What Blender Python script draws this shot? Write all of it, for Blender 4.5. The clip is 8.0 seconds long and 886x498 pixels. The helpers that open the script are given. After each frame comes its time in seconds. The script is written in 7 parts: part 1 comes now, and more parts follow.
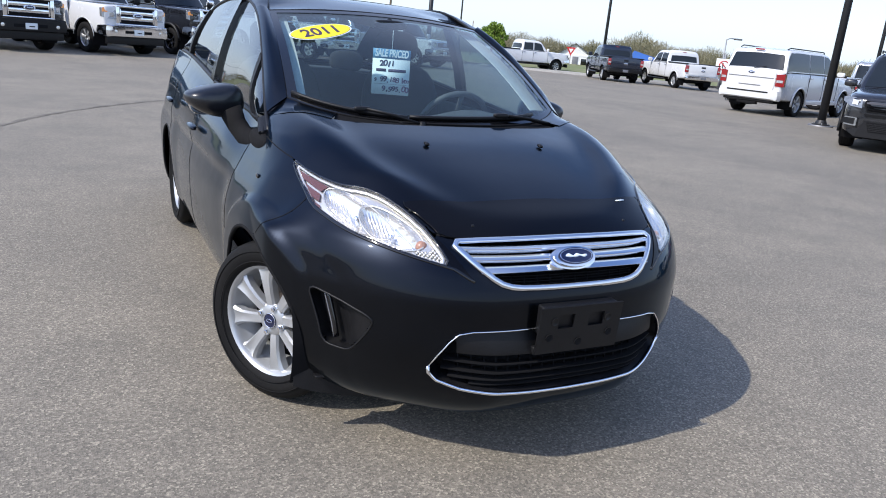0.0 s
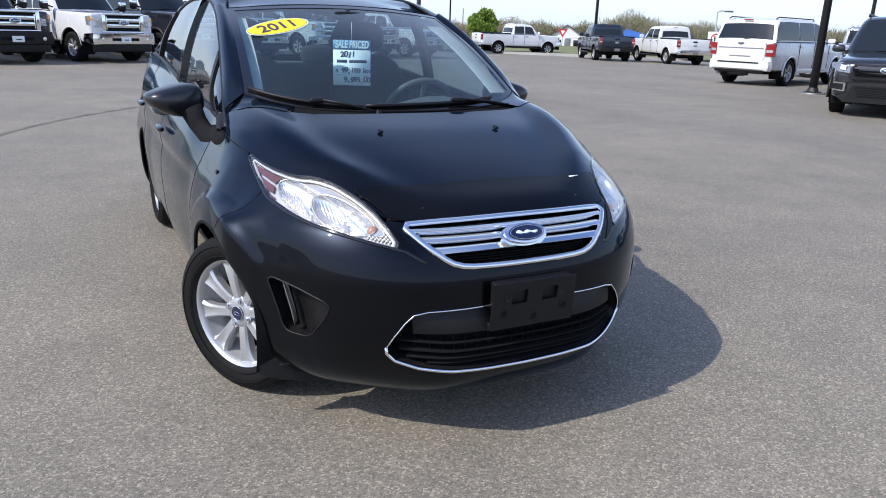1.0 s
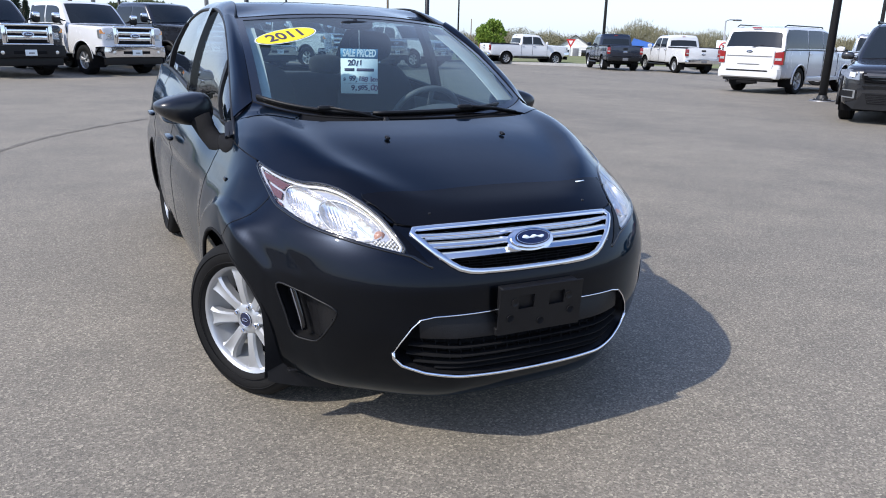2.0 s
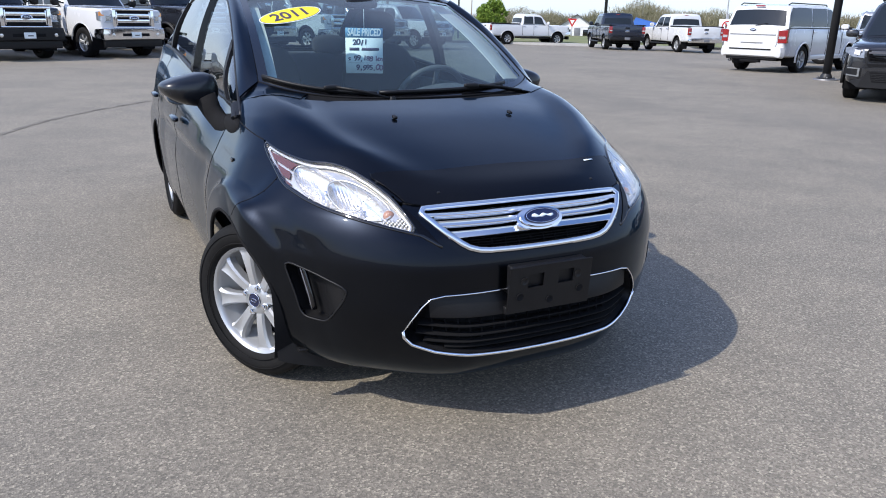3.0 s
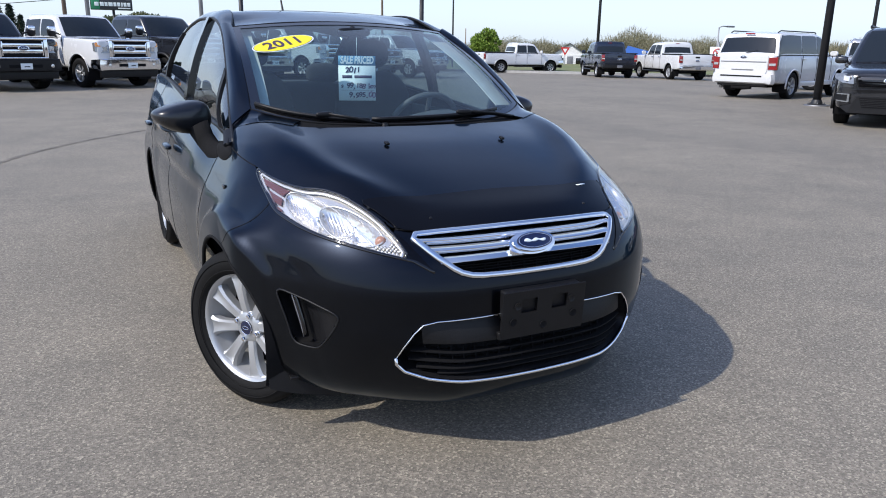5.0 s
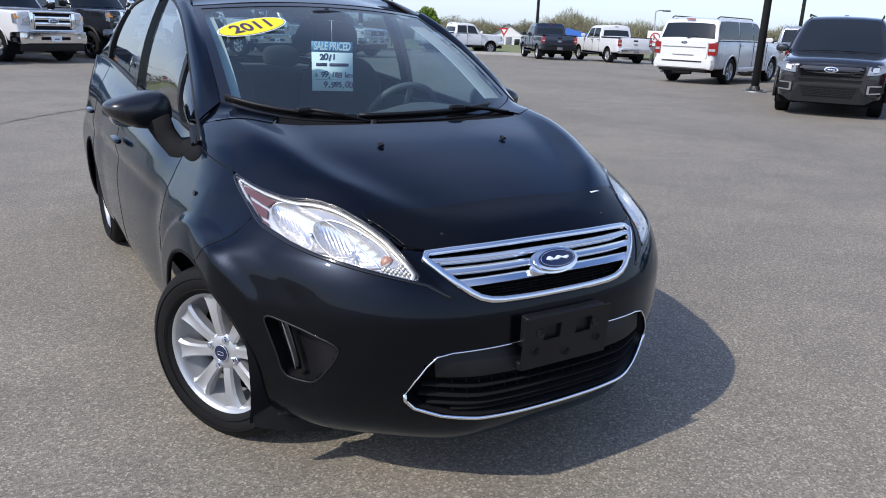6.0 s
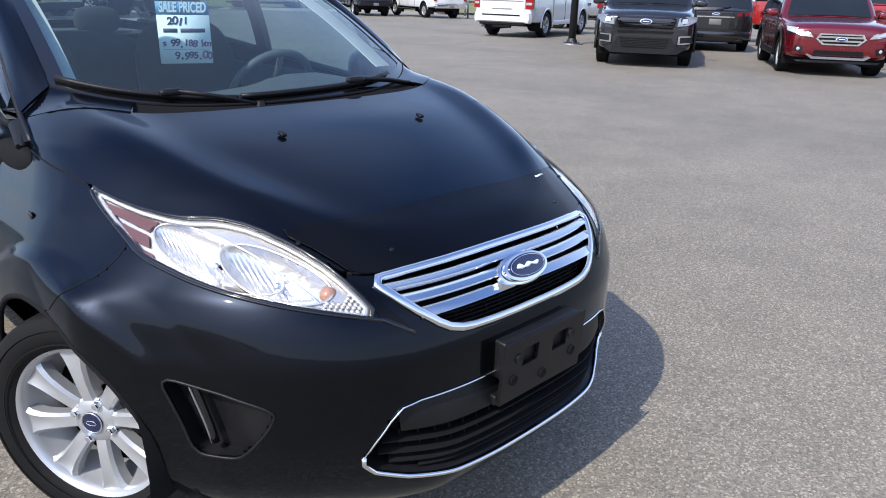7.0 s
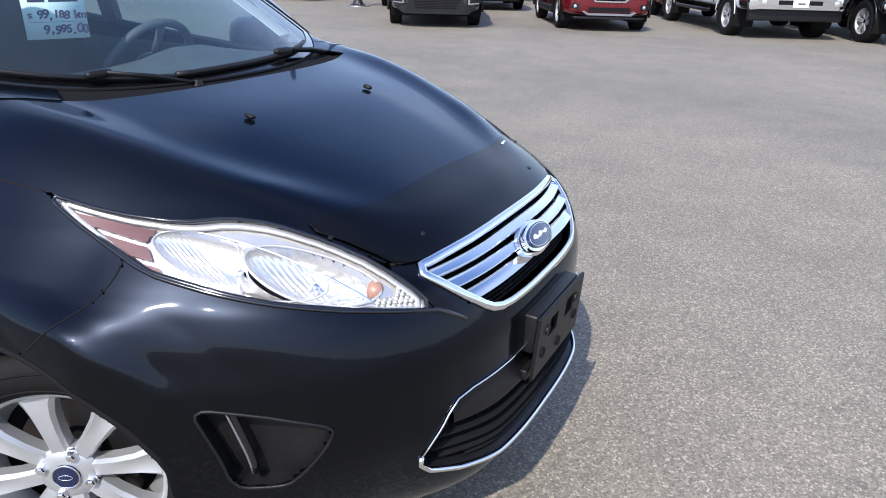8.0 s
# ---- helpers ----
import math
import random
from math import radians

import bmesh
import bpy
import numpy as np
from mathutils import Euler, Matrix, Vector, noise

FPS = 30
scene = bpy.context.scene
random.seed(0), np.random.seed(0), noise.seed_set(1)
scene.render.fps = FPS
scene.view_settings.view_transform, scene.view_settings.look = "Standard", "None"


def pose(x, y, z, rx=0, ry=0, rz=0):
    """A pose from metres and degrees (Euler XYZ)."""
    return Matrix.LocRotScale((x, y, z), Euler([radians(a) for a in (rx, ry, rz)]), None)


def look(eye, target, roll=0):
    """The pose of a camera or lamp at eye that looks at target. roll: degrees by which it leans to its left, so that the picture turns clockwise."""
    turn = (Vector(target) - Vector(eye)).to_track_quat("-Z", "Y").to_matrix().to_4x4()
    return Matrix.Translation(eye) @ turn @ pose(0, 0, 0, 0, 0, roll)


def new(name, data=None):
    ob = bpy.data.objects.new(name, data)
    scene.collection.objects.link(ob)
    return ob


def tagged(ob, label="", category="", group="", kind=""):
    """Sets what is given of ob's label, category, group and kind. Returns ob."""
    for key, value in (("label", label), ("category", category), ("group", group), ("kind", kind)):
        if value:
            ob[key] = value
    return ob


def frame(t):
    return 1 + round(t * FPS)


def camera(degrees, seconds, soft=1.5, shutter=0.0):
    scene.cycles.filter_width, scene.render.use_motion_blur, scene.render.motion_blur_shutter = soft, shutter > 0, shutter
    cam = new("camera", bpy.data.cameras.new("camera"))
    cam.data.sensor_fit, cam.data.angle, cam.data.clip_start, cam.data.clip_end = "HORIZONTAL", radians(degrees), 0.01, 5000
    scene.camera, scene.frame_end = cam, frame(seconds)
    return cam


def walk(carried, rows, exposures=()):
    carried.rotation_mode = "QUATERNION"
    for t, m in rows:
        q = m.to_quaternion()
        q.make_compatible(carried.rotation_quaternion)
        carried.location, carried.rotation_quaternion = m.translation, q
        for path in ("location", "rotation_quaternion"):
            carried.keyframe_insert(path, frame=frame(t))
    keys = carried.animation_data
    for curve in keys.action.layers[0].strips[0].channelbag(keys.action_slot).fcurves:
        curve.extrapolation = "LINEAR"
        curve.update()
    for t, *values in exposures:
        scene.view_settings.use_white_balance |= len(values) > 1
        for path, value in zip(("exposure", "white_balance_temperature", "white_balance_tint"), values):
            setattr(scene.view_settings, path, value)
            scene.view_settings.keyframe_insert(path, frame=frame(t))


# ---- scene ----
cam = camera(62.0, 8.0, soft=1.0)
PATH = [
    (0, (-1.383, -2.458, 1.325), (-0.487, -0.758, 0.772), 5.3),
    (0.5, (-1.295, -2.561, 1.331), (-0.391, -0.883, 0.727), 2.7),
    (1, (-1.261, -2.575, 1.325), (-0.378, -0.877, 0.745), 2.0),
    (1.5, (-1.258, -2.584, 1.315), (-0.396, -0.865, 0.764), 1.8),
    (2.8, (-1.271, -2.591, 1.306), (-0.403, -0.884, 0.73), 1.2),
    (3, (-1.281, -2.58, 1.302), (-0.426, -0.874, 0.701), 1.2),
    (3.5, (-1.284, -2.579, 1.296), (-0.471, -0.853, 0.697), 0.7),
    (4, (-1.285, -2.59, 1.299), (-0.47, -0.836, 0.787), 2.0),
    (4.5, (-1.272, -2.582, 1.297), (-0.407, -0.852, 0.789), 1.6),
    (4.7, (-1.267, -2.581, 1.294), (-0.411, -0.851, 0.772), 0.4),
    (5.8, (-1.284, -2.36, 1.298), (-0.329, -0.693, 0.742), 3.7),
    (6, (-1.32, -2.218, 1.324), (-0.305, -0.595, 0.746), 2.1),
    (6.5, (-1.328, -1.979, 1.312), (-0.142, -0.494, 0.689), 0.7),
    (7, (-1.291, -1.684, 1.314), (0.066, -0.376, 0.646), 1.7),
    (7.5, (-1.395, -1.43, 1.312), (0.188, -0.449, 0.582), -0.3),
    (8, (-1.51, -1.227, 1.299), (0.15, -0.391, 0.559), 1.7),
]
EXPOSURE = [(0, .92), (1, .90), (3.4, .96), (4.0, .92), (4.7, .78), (6, .74), (7, 1.08), (8, 1.22)]
walk(cam, [(t, look(eye, target, roll)) for t, eye, target, roll in PATH],
     exposures=[(t, e) for t, e in EXPOSURE])
# ---- light ----
SUN_TO = Vector((-1.03, -0.14, 1.0)).normalized()
world = bpy.data.worlds.new("sky_world")
scene.world = world
world.use_nodes = True
_n, _l = world.node_tree.nodes, world.node_tree.links
_sky = _n.new("ShaderNodeTexSky")
_sky.sky_type, _sky.sun_disc = "NISHITA", False
_sky.sun_elevation = math.asin(SUN_TO.z)
_sky.sun_rotation = math.atan2(SUN_TO.x, SUN_TO.y)
_sky.air_density, _sky.dust_density, _sky.ozone_density = 1.0, 1.3, 2.4
_tint = _n.new("ShaderNodeMix")
_tint.data_type, _tint.blend_type = "RGBA", "MULTIPLY"
_tint.inputs["Factor"].default_value = 1.0
_tint.inputs["B"].default_value = (.83, .91, 1.13, 1)
_l.new(_sky.outputs["Color"], _tint.inputs["A"])
# thin broken cloud high overhead, laid on a level sheet
_tc, _sp, _up, _dv, _cl, _cr, _cm = (_n.new("ShaderNodeTexCoord"), _n.new("ShaderNodeSeparateXYZ"), _n.new("ShaderNodeMath"), _n.new("ShaderNodeVectorMath"),
                                     _n.new("ShaderNodeTexNoise"), _n.new("ShaderNodeMapRange"), _n.new("ShaderNodeMix"))
_l.new(_tc.outputs["Generated"], _sp.inputs[0])
_up.operation, _up.inputs[1].default_value = "MAXIMUM", .12
_l.new(_sp.outputs["Z"], _up.inputs[0])
_dv.operation = "DIVIDE"
_l.new(_tc.outputs["Generated"], _dv.inputs[0])
_l.new(_up.outputs[0], _dv.inputs[1])
_l.new(_dv.outputs[0], _cl.inputs["Vector"])
_cl.inputs["Scale"].default_value, _cl.inputs["Detail"].default_value, _cl.inputs["Distortion"].default_value = .7, 1.2, .4
_cr.inputs["From Min"].default_value, _cr.inputs["From Max"].default_value, _cr.inputs["To Max"].default_value = .46, .82, .22
_l.new(_cl.outputs["Fac"], _cr.inputs["Value"])
_cm.data_type = "RGBA"
_cm.inputs["B"].default_value = (13.2, 14.2, 16.4, 1)
_l.new(_tint.outputs["Result"], _cm.inputs["A"])
_hz, _fa = _n.new("ShaderNodeMapRange"), _n.new("ShaderNodeMath")
_hz.inputs["From Min"].default_value, _hz.inputs["From Max"].default_value = .14, .42
_l.new(_sp.outputs["Z"], _hz.inputs["Value"])
_fa.operation = "MULTIPLY"
_l.new(_cr.outputs["Result"], _fa.inputs[0])
_l.new(_hz.outputs["Result"], _fa.inputs[1])
_l.new(_fa.outputs[0], _cm.inputs["Factor"])
# pale haze towards the horizon
_lo, _hm = _n.new("ShaderNodeMapRange"), _n.new("ShaderNodeMix")
_lo.inputs["From Min"].default_value, _lo.inputs["From Max"].default_value, _lo.inputs["To Min"].default_value, _lo.inputs["To Max"].default_value = .0, .64, .62, 0
_l.new(_sp.outputs["Z"], _lo.inputs["Value"])
_hm.data_type = "RGBA"
_hm.inputs["B"].default_value = (4.8, 5.5, 6.4, 1)
_l.new(_lo.outputs["Result"], _hm.inputs["Factor"])
_l.new(_cm.outputs["Result"], _hm.inputs["A"])
_l.new(_hm.outputs["Result"], _n["Background"].inputs["Color"])
_n["Background"].inputs["Strength"].default_value = 0.122
_sun = new("sun", bpy.data.lights.new("sun", "SUN"))
_sun.data.energy, _sun.data.angle, _sun.data.color = 2.5, radians(0.6), (1.0, 0.945, 0.86)
_sun.matrix_world = look(SUN_TO * 60, (0, 0, 0))


# ---- materials ----
def mat(name, color, rough=0.5, metal=0.0, grain=0.0, scale=40.0, bump=0.0, coat=0.0, tint=None, spec=0.5, coat_ior=1.46, coat_rough=.05):
    """A surface with two scales of grain: color wanders towards tint, roughness with it; vary differs from object to object."""
    m = bpy.data.materials.new(name)
    m.use_nodes = True
    nd, ln = m.node_tree.nodes, m.node_tree.links
    b = nd["Principled BSDF"]
    b.inputs["Base Color"].default_value = (*color, 1)
    b.inputs["Roughness"].default_value, b.inputs["Metallic"].default_value = rough, metal
    b.inputs["Coat Weight"].default_value, b.inputs["Coat Roughness"].default_value = coat, coat_rough
    b.inputs["Specular IOR Level"].default_value = spec
    b.inputs["Coat IOR"].default_value = coat_ior
    if grain or bump:
        tc = nd.new("ShaderNodeTexCoord")
        fine, broad = nd.new("ShaderNodeTexNoise"), nd.new("ShaderNodeTexNoise")
        fine.inputs["Scale"].default_value, fine.inputs["Detail"].default_value = scale, 5
        broad.inputs["Scale"].default_value, broad.inputs["Detail"].default_value = scale / 11, 3
        ln.new(tc.outputs["Object"], fine.inputs["Vector"])
        ln.new(tc.outputs["Object"], broad.inputs["Vector"])
        add = nd.new("ShaderNodeMath")
        add.operation = "MULTIPLY_ADD"
        ln.new(broad.outputs["Fac"], add.inputs[0])
        add.inputs[1].default_value = 0.6
        half = nd.new("ShaderNodeMath")
        half.operation = "MULTIPLY"
        half.inputs[1].default_value = 0.4
        ln.new(fine.outputs["Fac"], half.inputs[0])
        ln.new(half.outputs[0], add.inputs[2])
        mix = nd.new("ShaderNodeMix")
        mix.data_type = "RGBA"
        other = tint or tuple(c * 0.6 for c in color)
        mix.inputs["A"].default_value, mix.inputs["B"].default_value = (*color, 1), (*other, 1)
        ramp = nd.new("ShaderNodeMapRange")
        ramp.inputs["From Min"].default_value, ramp.inputs["From Max"].default_value = 0.38, 0.66
        ramp.inputs["To Max"].default_value = grain
        ln.new(add.outputs[0], ramp.inputs["Value"])
        ln.new(ramp.outputs["Result"], mix.inputs["Factor"])
        ln.new(mix.outputs["Result"], b.inputs["Base Color"])
        rr = nd.new("ShaderNodeMapRange")
        rr.inputs["To Min"].default_value, rr.inputs["To Max"].default_value = max(rough - 0.08, 0.01), min(rough + 0.1, 1)
        ln.new(add.outputs[0], rr.inputs["Value"])
        ln.new(rr.outputs["Result"], b.inputs["Roughness"])
        if bump:
            bp = nd.new("ShaderNodeBump")
            bp.inputs["Strength"].default_value, bp.inputs["Distance"].default_value = bump, 0.004
            ln.new(fine.outputs["Fac"], bp.inputs["Height"])
            ln.new(bp.outputs["Normal"], b.inputs["Normal"])
    return m


def clear(name, color=(1, 1, 1), gloss=0.02, ior=1.5, see=1.0, glare=0.0, steep=3.6):
    """Thin clear sheet: lets light straight through, with a mirror gloss that grows at grazing angles; see < 1 is smoked."""
    m = bpy.data.materials.new(name)
    m.use_nodes = True
    nd, ln = m.node_tree.nodes, m.node_tree.links
    nd.remove(nd["Principled BSDF"])
    tr, gl, mx, fr = (nd.new("ShaderNodeBsdfTransparent"), nd.new("ShaderNodeBsdfGlossy"), nd.new("ShaderNodeMixShader"), nd.new("ShaderNodeLayerWeight"))
    tr.inputs["Color"].default_value = (*(c * see for c in color), 1)
    gl.inputs["Roughness"].default_value, fr.inputs["Blend"].default_value = gloss, .5
    f0 = ((ior - 1) / (ior + 1)) ** 2
    power, lift = nd.new("ShaderNodeMath"), nd.new("ShaderNodeMath")
    power.operation, power.inputs[1].default_value = "POWER", steep
    lift.operation, lift.inputs[1].default_value, lift.inputs[2].default_value = "MULTIPLY_ADD", 1 - f0, f0
    ln.new(fr.outputs["Facing"], power.inputs[0])
    ln.new(power.outputs[0], lift.inputs[0])
    ln.new(lift.outputs[0], mx.inputs[0])
    ln.new(tr.outputs[0], mx.inputs[1])
    ln.new(gl.outputs[0], mx.inputs[2])
    last = mx
    # teal diffuse veil: glare of sky and dashboard painted into the glass
    if glare:
        df, veil = nd.new("ShaderNodeBsdfDiffuse"), nd.new("ShaderNodeMixShader")
        glare_noise = nd.new("ShaderNodeTexNoise")
        glare_noise.inputs["Scale"].default_value, glare_noise.inputs["Detail"].default_value = 6, 6
        amount = nd.new("ShaderNodeMapRange")
        amount.inputs["To Min"].default_value, amount.inputs["To Max"].default_value = glare * .6, glare * 1.4
        df.inputs["Color"].default_value = (.42, .62, .70, 1)
        ln.new(glare_noise.outputs["Fac"], amount.inputs["Value"])
        ln.new(amount.outputs["Result"], veil.inputs[0])
        ln.new(mx.outputs[0], veil.inputs[1])
        ln.new(df.outputs[0], veil.inputs[2])
        last = veil
    ln.new(last.outputs[0], nd["Material Output"].inputs["Surface"])
    return m


def paint(name, color, metal=0.0, rough=0.25):
    return mat(name, color, rough, metal, grain=0.12, scale=9, coat=1.0)


M = {
    "black_paint": mat("black_paint", (.0066, .0086, .0136), .34, 1.0, grain=.35, scale=14, coat=1.0, tint=(.0078, .0103, .0164), coat_ior=1.28, coat_rough=.035, spec=.2),
    "gloss_black": mat("gloss_black", (.004, .004, .005), .08, 0.0, grain=.3, scale=30, coat=.6),
    "acrylic": mat("smoked_acrylic", (.002, .002, .003), .10, 0.0, grain=.4, scale=30, spec=.20),
    "trim": mat("black_plastic_trim", (.0055, .0055, .0065), .45, 0.0, grain=.5, scale=220, bump=.15, tint=(.010, .010, .011), spec=.3),
    "matte": mat("dark_cavity", (.006, .006, .007), .85, 0.0, grain=.5, scale=60, spec=.2),
    "chrome": mat("chrome", (.86, .87, .89), .07, 1.0, grain=.15, scale=25, tint=(.7, .71, .74)),
    "alloy": mat("silver_alloy", (.46, .47, .48), .36, .6, grain=.25, scale=35, tint=(.38, .39, .41), coat=.25),
    "rubber": mat("tyre_rubber", (.006, .006, .0065), .7, 0.0, grain=.6, scale=45, bump=.25, tint=(.013, .0125, .012), spec=.15),
    "glass": clear("window_glass", (.60, .70, .72), .0, 1.6, steep=2.7),
    # reflected glare is put into this glass as a pale veil
    "screen": clear("glare_windscreen", (.62, .80, .83), .0, 1.55, glare=.019),
    "glass_dark": clear("privacy_glass", (.24, .27, .28), .01, 1.55),
    "far_glass": mat("tinted_car_glass", (.012, .016, .020), .03, 0.0, grain=.4, scale=3, spec=.42),
    "lens": clear("lamp_lens", (.97, .98, 1.0), .02, 1.40),
    "lamp_white": mat("lamp_reflector", (.78, .75, .69), .24, .70, grain=.5, scale=45, tint=(.52, .51, .49), bump=.2),
    "lamp_bowl": mat("lamp_bowl", (.88, .85, .80), .17, .80, grain=.4, scale=45, tint=(.66, .66, .66), bump=.25),
    "lamp_far": mat("far_lamp", (.64, .65, .66), .25, .4, grain=.8, scale=14, tint=(.28, .29, .31), coat=1.0),
    "lamp_dark": mat("smoked_lamp", (.20, .21, .22), .2, .5, grain=.9, scale=16, tint=(.42, .43, .44), coat=1.0),
    "lamp_mirror": mat("lamp_mirror", (.92, .93, .95), .06, 1.0, grain=.1, scale=50),
    "lamp_amber": mat("amber_reflector", (.12, .045, .040), .3, .1, grain=.5, scale=120, tint=(.08, .032, .030)),
    "bulb_amber": mat("amber_bulb", (.42, .23, .16), .2, .0, grain=.6, scale=160, bump=.4),
    "satin_black": mat("satin_black_shell", (.006, .007, .010), .28, 0.0, grain=.4, scale=60, tint=(.010, .011, .014), coat=.3),
    "lamp_orange": mat("orange_lamp", (.80, .28, .03), .15, 0, grain=.3, scale=60, coat=1.0),
    "lamp_red": mat("red_lamp", (.26, .010, .013), .12, 0, grain=.3, scale=60, coat=1.0),
    "cloth": mat("charcoal_cloth", (.022, .023, .026), .95, 0, grain=.6, scale=160, bump=.3, tint=(.04, .041, .045)),
    "dash": mat("grey_dashboard", (.075, .080, .086), .62, 0, grain=.5, scale=150, bump=.2, tint=(.036, .038, .042)),
    "headliner": mat("pale_lining", (.5, .5, .48), .9, 0, grain=.3, scale=120),
    "badge_blue": mat("badge_blue", (.006, .013, .06), .12, .3, grain=.3, scale=60, coat=1.0),
    "yellow": mat("yellow_sticker", (.86, .72, .015), .45, 0, grain=.15, scale=20),
    "white_card": mat("white_card", (.78, .83, .83), .6, 0, grain=.15, scale=25),
    "card_blue": mat("card_blue", (.10, .28, .46), .5, 0, grain=.2, scale=25),
    "navy_ink": mat("navy_ink", (.05, .03, .08), .6, 0, grain=.2, scale=50),
    "pale_ink": mat("pale_ink", (.72, .80, .84), .6, 0, grain=.2, scale=50),
    "steel": mat("grey_steel", (.23, .23, .24), .5, .6, grain=.5, scale=40),
    "rust": mat("brake_iron", (.10, .095, .09), .6, .6, grain=.8, scale=50, tint=(.10, .06, .04)),
}
M["black_paint"].node_tree.nodes["Principled BSDF"].inputs["Specular Tint"].default_value = (.46, .57, .70, 1)
# a thin film of road dust on the paint
for _k, _v in (("Sheen Weight", .006), ("Sheen Roughness", .55)):
    M["black_paint"].node_tree.nodes["Principled BSDF"].inputs[_k].default_value = _v


# ---- helpers for meshes ----
def obj(name, verts, faces, material, parent=None, label="", smooth=True):
    me = bpy.data.meshes.new(name)
    me.from_pydata([tuple(v) for v in verts], [], [tuple(f) for f in faces])
    if isinstance(material, (list, tuple)):
        for m in material:
            me.materials.append(m)
    else:
        me.materials.append(material)
    me.polygons.foreach_set("use_smooth", [smooth] * len(me.polygons))
    ob = new(name, me)
    if parent:
        ob.parent = parent
    if label:
        ob["label"] = label
    return ob


def part(name, bm, material, parent=None, label="", smooth=True):
    me = bpy.data.meshes.new(name)
    bm.normal_update()
    bm.to_mesh(me)
    bm.free()
    me.materials.append(material)
    me.polygons.foreach_set("use_smooth", [smooth] * len(me.polygons))
    ob = new(name, me)
    if parent:
        ob.parent = parent
    if label:
        ob["label"] = label
    return ob


def thing(name, label, category, group="", at=None):
    ob = new(name)
    ob.empty_display_size = 0.2
    if at is not None:
        ob.matrix_world = at
    return tagged(ob, label, category, group)


def thick(ob, depth, out=-1.0):
    md = ob.modifiers.new("thickness", "SOLIDIFY")
    md.thickness, md.offset, md.use_even_offset = depth, out, False
    es = ob.modifiers.new("crisp", "EDGE_SPLIT")
    es.split_angle = radians(40)
    return ob


def sharp(ob, degrees=35):
    """Smooth faces, but edges steeper than this stay crisp."""
    me = ob.data
    bm = bmesh.new()
    bm.from_mesh(me)
    lim = radians(degrees)
    for e in bm.edges:
        if len(e.link_faces) == 2 and e.calc_face_angle(0) > lim:
            e.smooth = False
    bm.to_mesh(me)
    bm.free()
    return ob


def box_bm(bm, x0, x1, y0, y1, z0, z1, bevel=0.0, segs=2):
    vs = [bm.verts.new((x, y, z)) for x in (x0, x1) for y in (y0, y1) for z in (z0, z1)]
    fs = [bm.faces.new([vs[i] for i in f]) for f in ((0, 1, 3, 2), (4, 6, 7, 5), (0, 4, 5, 1), (2, 3, 7, 6), (0, 2, 6, 4), (1, 5, 7, 3))]
    if bevel:
        es = list({e for f in fs for e in f.edges})
        bmesh.ops.bevel(bm, geom=es, offset=bevel, segments=segs, affect="EDGES", profile=0.6)
    return bm


def box(name, x0, x1, y0, y1, z0, z1, material, parent=None, bevel=0.004, label="", segs=2):
    return part(name, box_bm(bmesh.new(), min(x0, x1), max(x0, x1), min(y0, y1), max(y0, y1), z0, z1, bevel, segs), material, parent, label)


def tube_geo(points, radius, sides=8, closed=False, flat=1.0, up=None):
    """Verts and faces of a tube along points; radius may be one number or one per point; flat squashes it along up."""
    pts = [Vector(p) for p in points]
    n = len(pts)
    vs, fs = [], []
    prev = None
    for i, p in enumerate(pts):
        a = pts[(i - 1) % n] if (closed or i > 0) else p
        b = pts[(i + 1) % n] if (closed or i < n - 1) else p
        d = (b - a).normalized()
        if up is not None:
            u = Vector(up[i] if isinstance(up, list) else up)
            u = (u - d * u.dot(d)).normalized()
        elif prev is None:
            u = d.orthogonal().normalized()
        else:
            u = (prev - d * prev.dot(d)).normalized()
        prev = u
        s = d.cross(u)
        r = radius[i] if isinstance(radius, (list, tuple)) else radius
        for k in range(sides):
            a2 = 2 * math.pi * k / sides
            vs.append(p + s * (r * math.cos(a2)) + u * (r * flat * math.sin(a2)))
    rings = n if closed else n - 1
    for i in range(rings):
        for k in range(sides):
            a, b = i * sides, ((i + 1) % n) * sides
            fs.append((a + k, a + (k + 1) % sides, b + (k + 1) % sides, b + k))
    if not closed:
        fs.append(tuple(range(sides - 1, -1, -1)))
        fs.append(tuple(range((n - 1) * sides, n * sides)))
    return vs, fs


def tube(name, points, radius, material, parent=None, sides=8, closed=False, flat=1.0, up=None, label=""):
    return obj(name, *tube_geo(points, radius, sides, closed, flat, up), material, parent, label)


def lathe_geo(profile, steps=48, axis="x", turn=2 * math.pi):
    """Profile rows (radius, along) spun round the axis."""
    vs, fs = [], []
    full = abs(turn - 2 * math.pi) < 1e-6
    cols = steps if full else steps + 1
    for i in range(cols):
        a = turn * i / steps
        c, s = math.cos(a), math.sin(a)
        for r, h in profile:
            vs.append((h, r * c, r * s) if axis == "x" else (r * c, r * s, h) if axis == "z" else (r * c, h, r * s))
    n = len(profile)
    for i in range(steps):
        j = (i + 1) % cols
        for k in range(n - 1):
            fs.append((i * n + k, j * n + k, j * n + k + 1, i * n + k + 1))
    return vs, fs


def lathe(name, profile, material, parent=None, steps=48, axis="x", label="", at=None):
    ob = obj(name, *lathe_geo(profile, steps, axis), material, parent, label)
    if at is not None:
        ob.matrix_basis = at
    return sharp(ob, 40)


def sheet_geo(points):
    """Verts and faces of a grid of points [rows][columns]."""
    rows, cols = len(points), len(points[0])
    vs = [p for row in points for p in row]
    fs = [(i * cols + j, i * cols + j + 1, (i + 1) * cols + j + 1, (i + 1) * cols + j) for i in range(rows - 1) for j in range(cols - 1)]
    return vs, fs


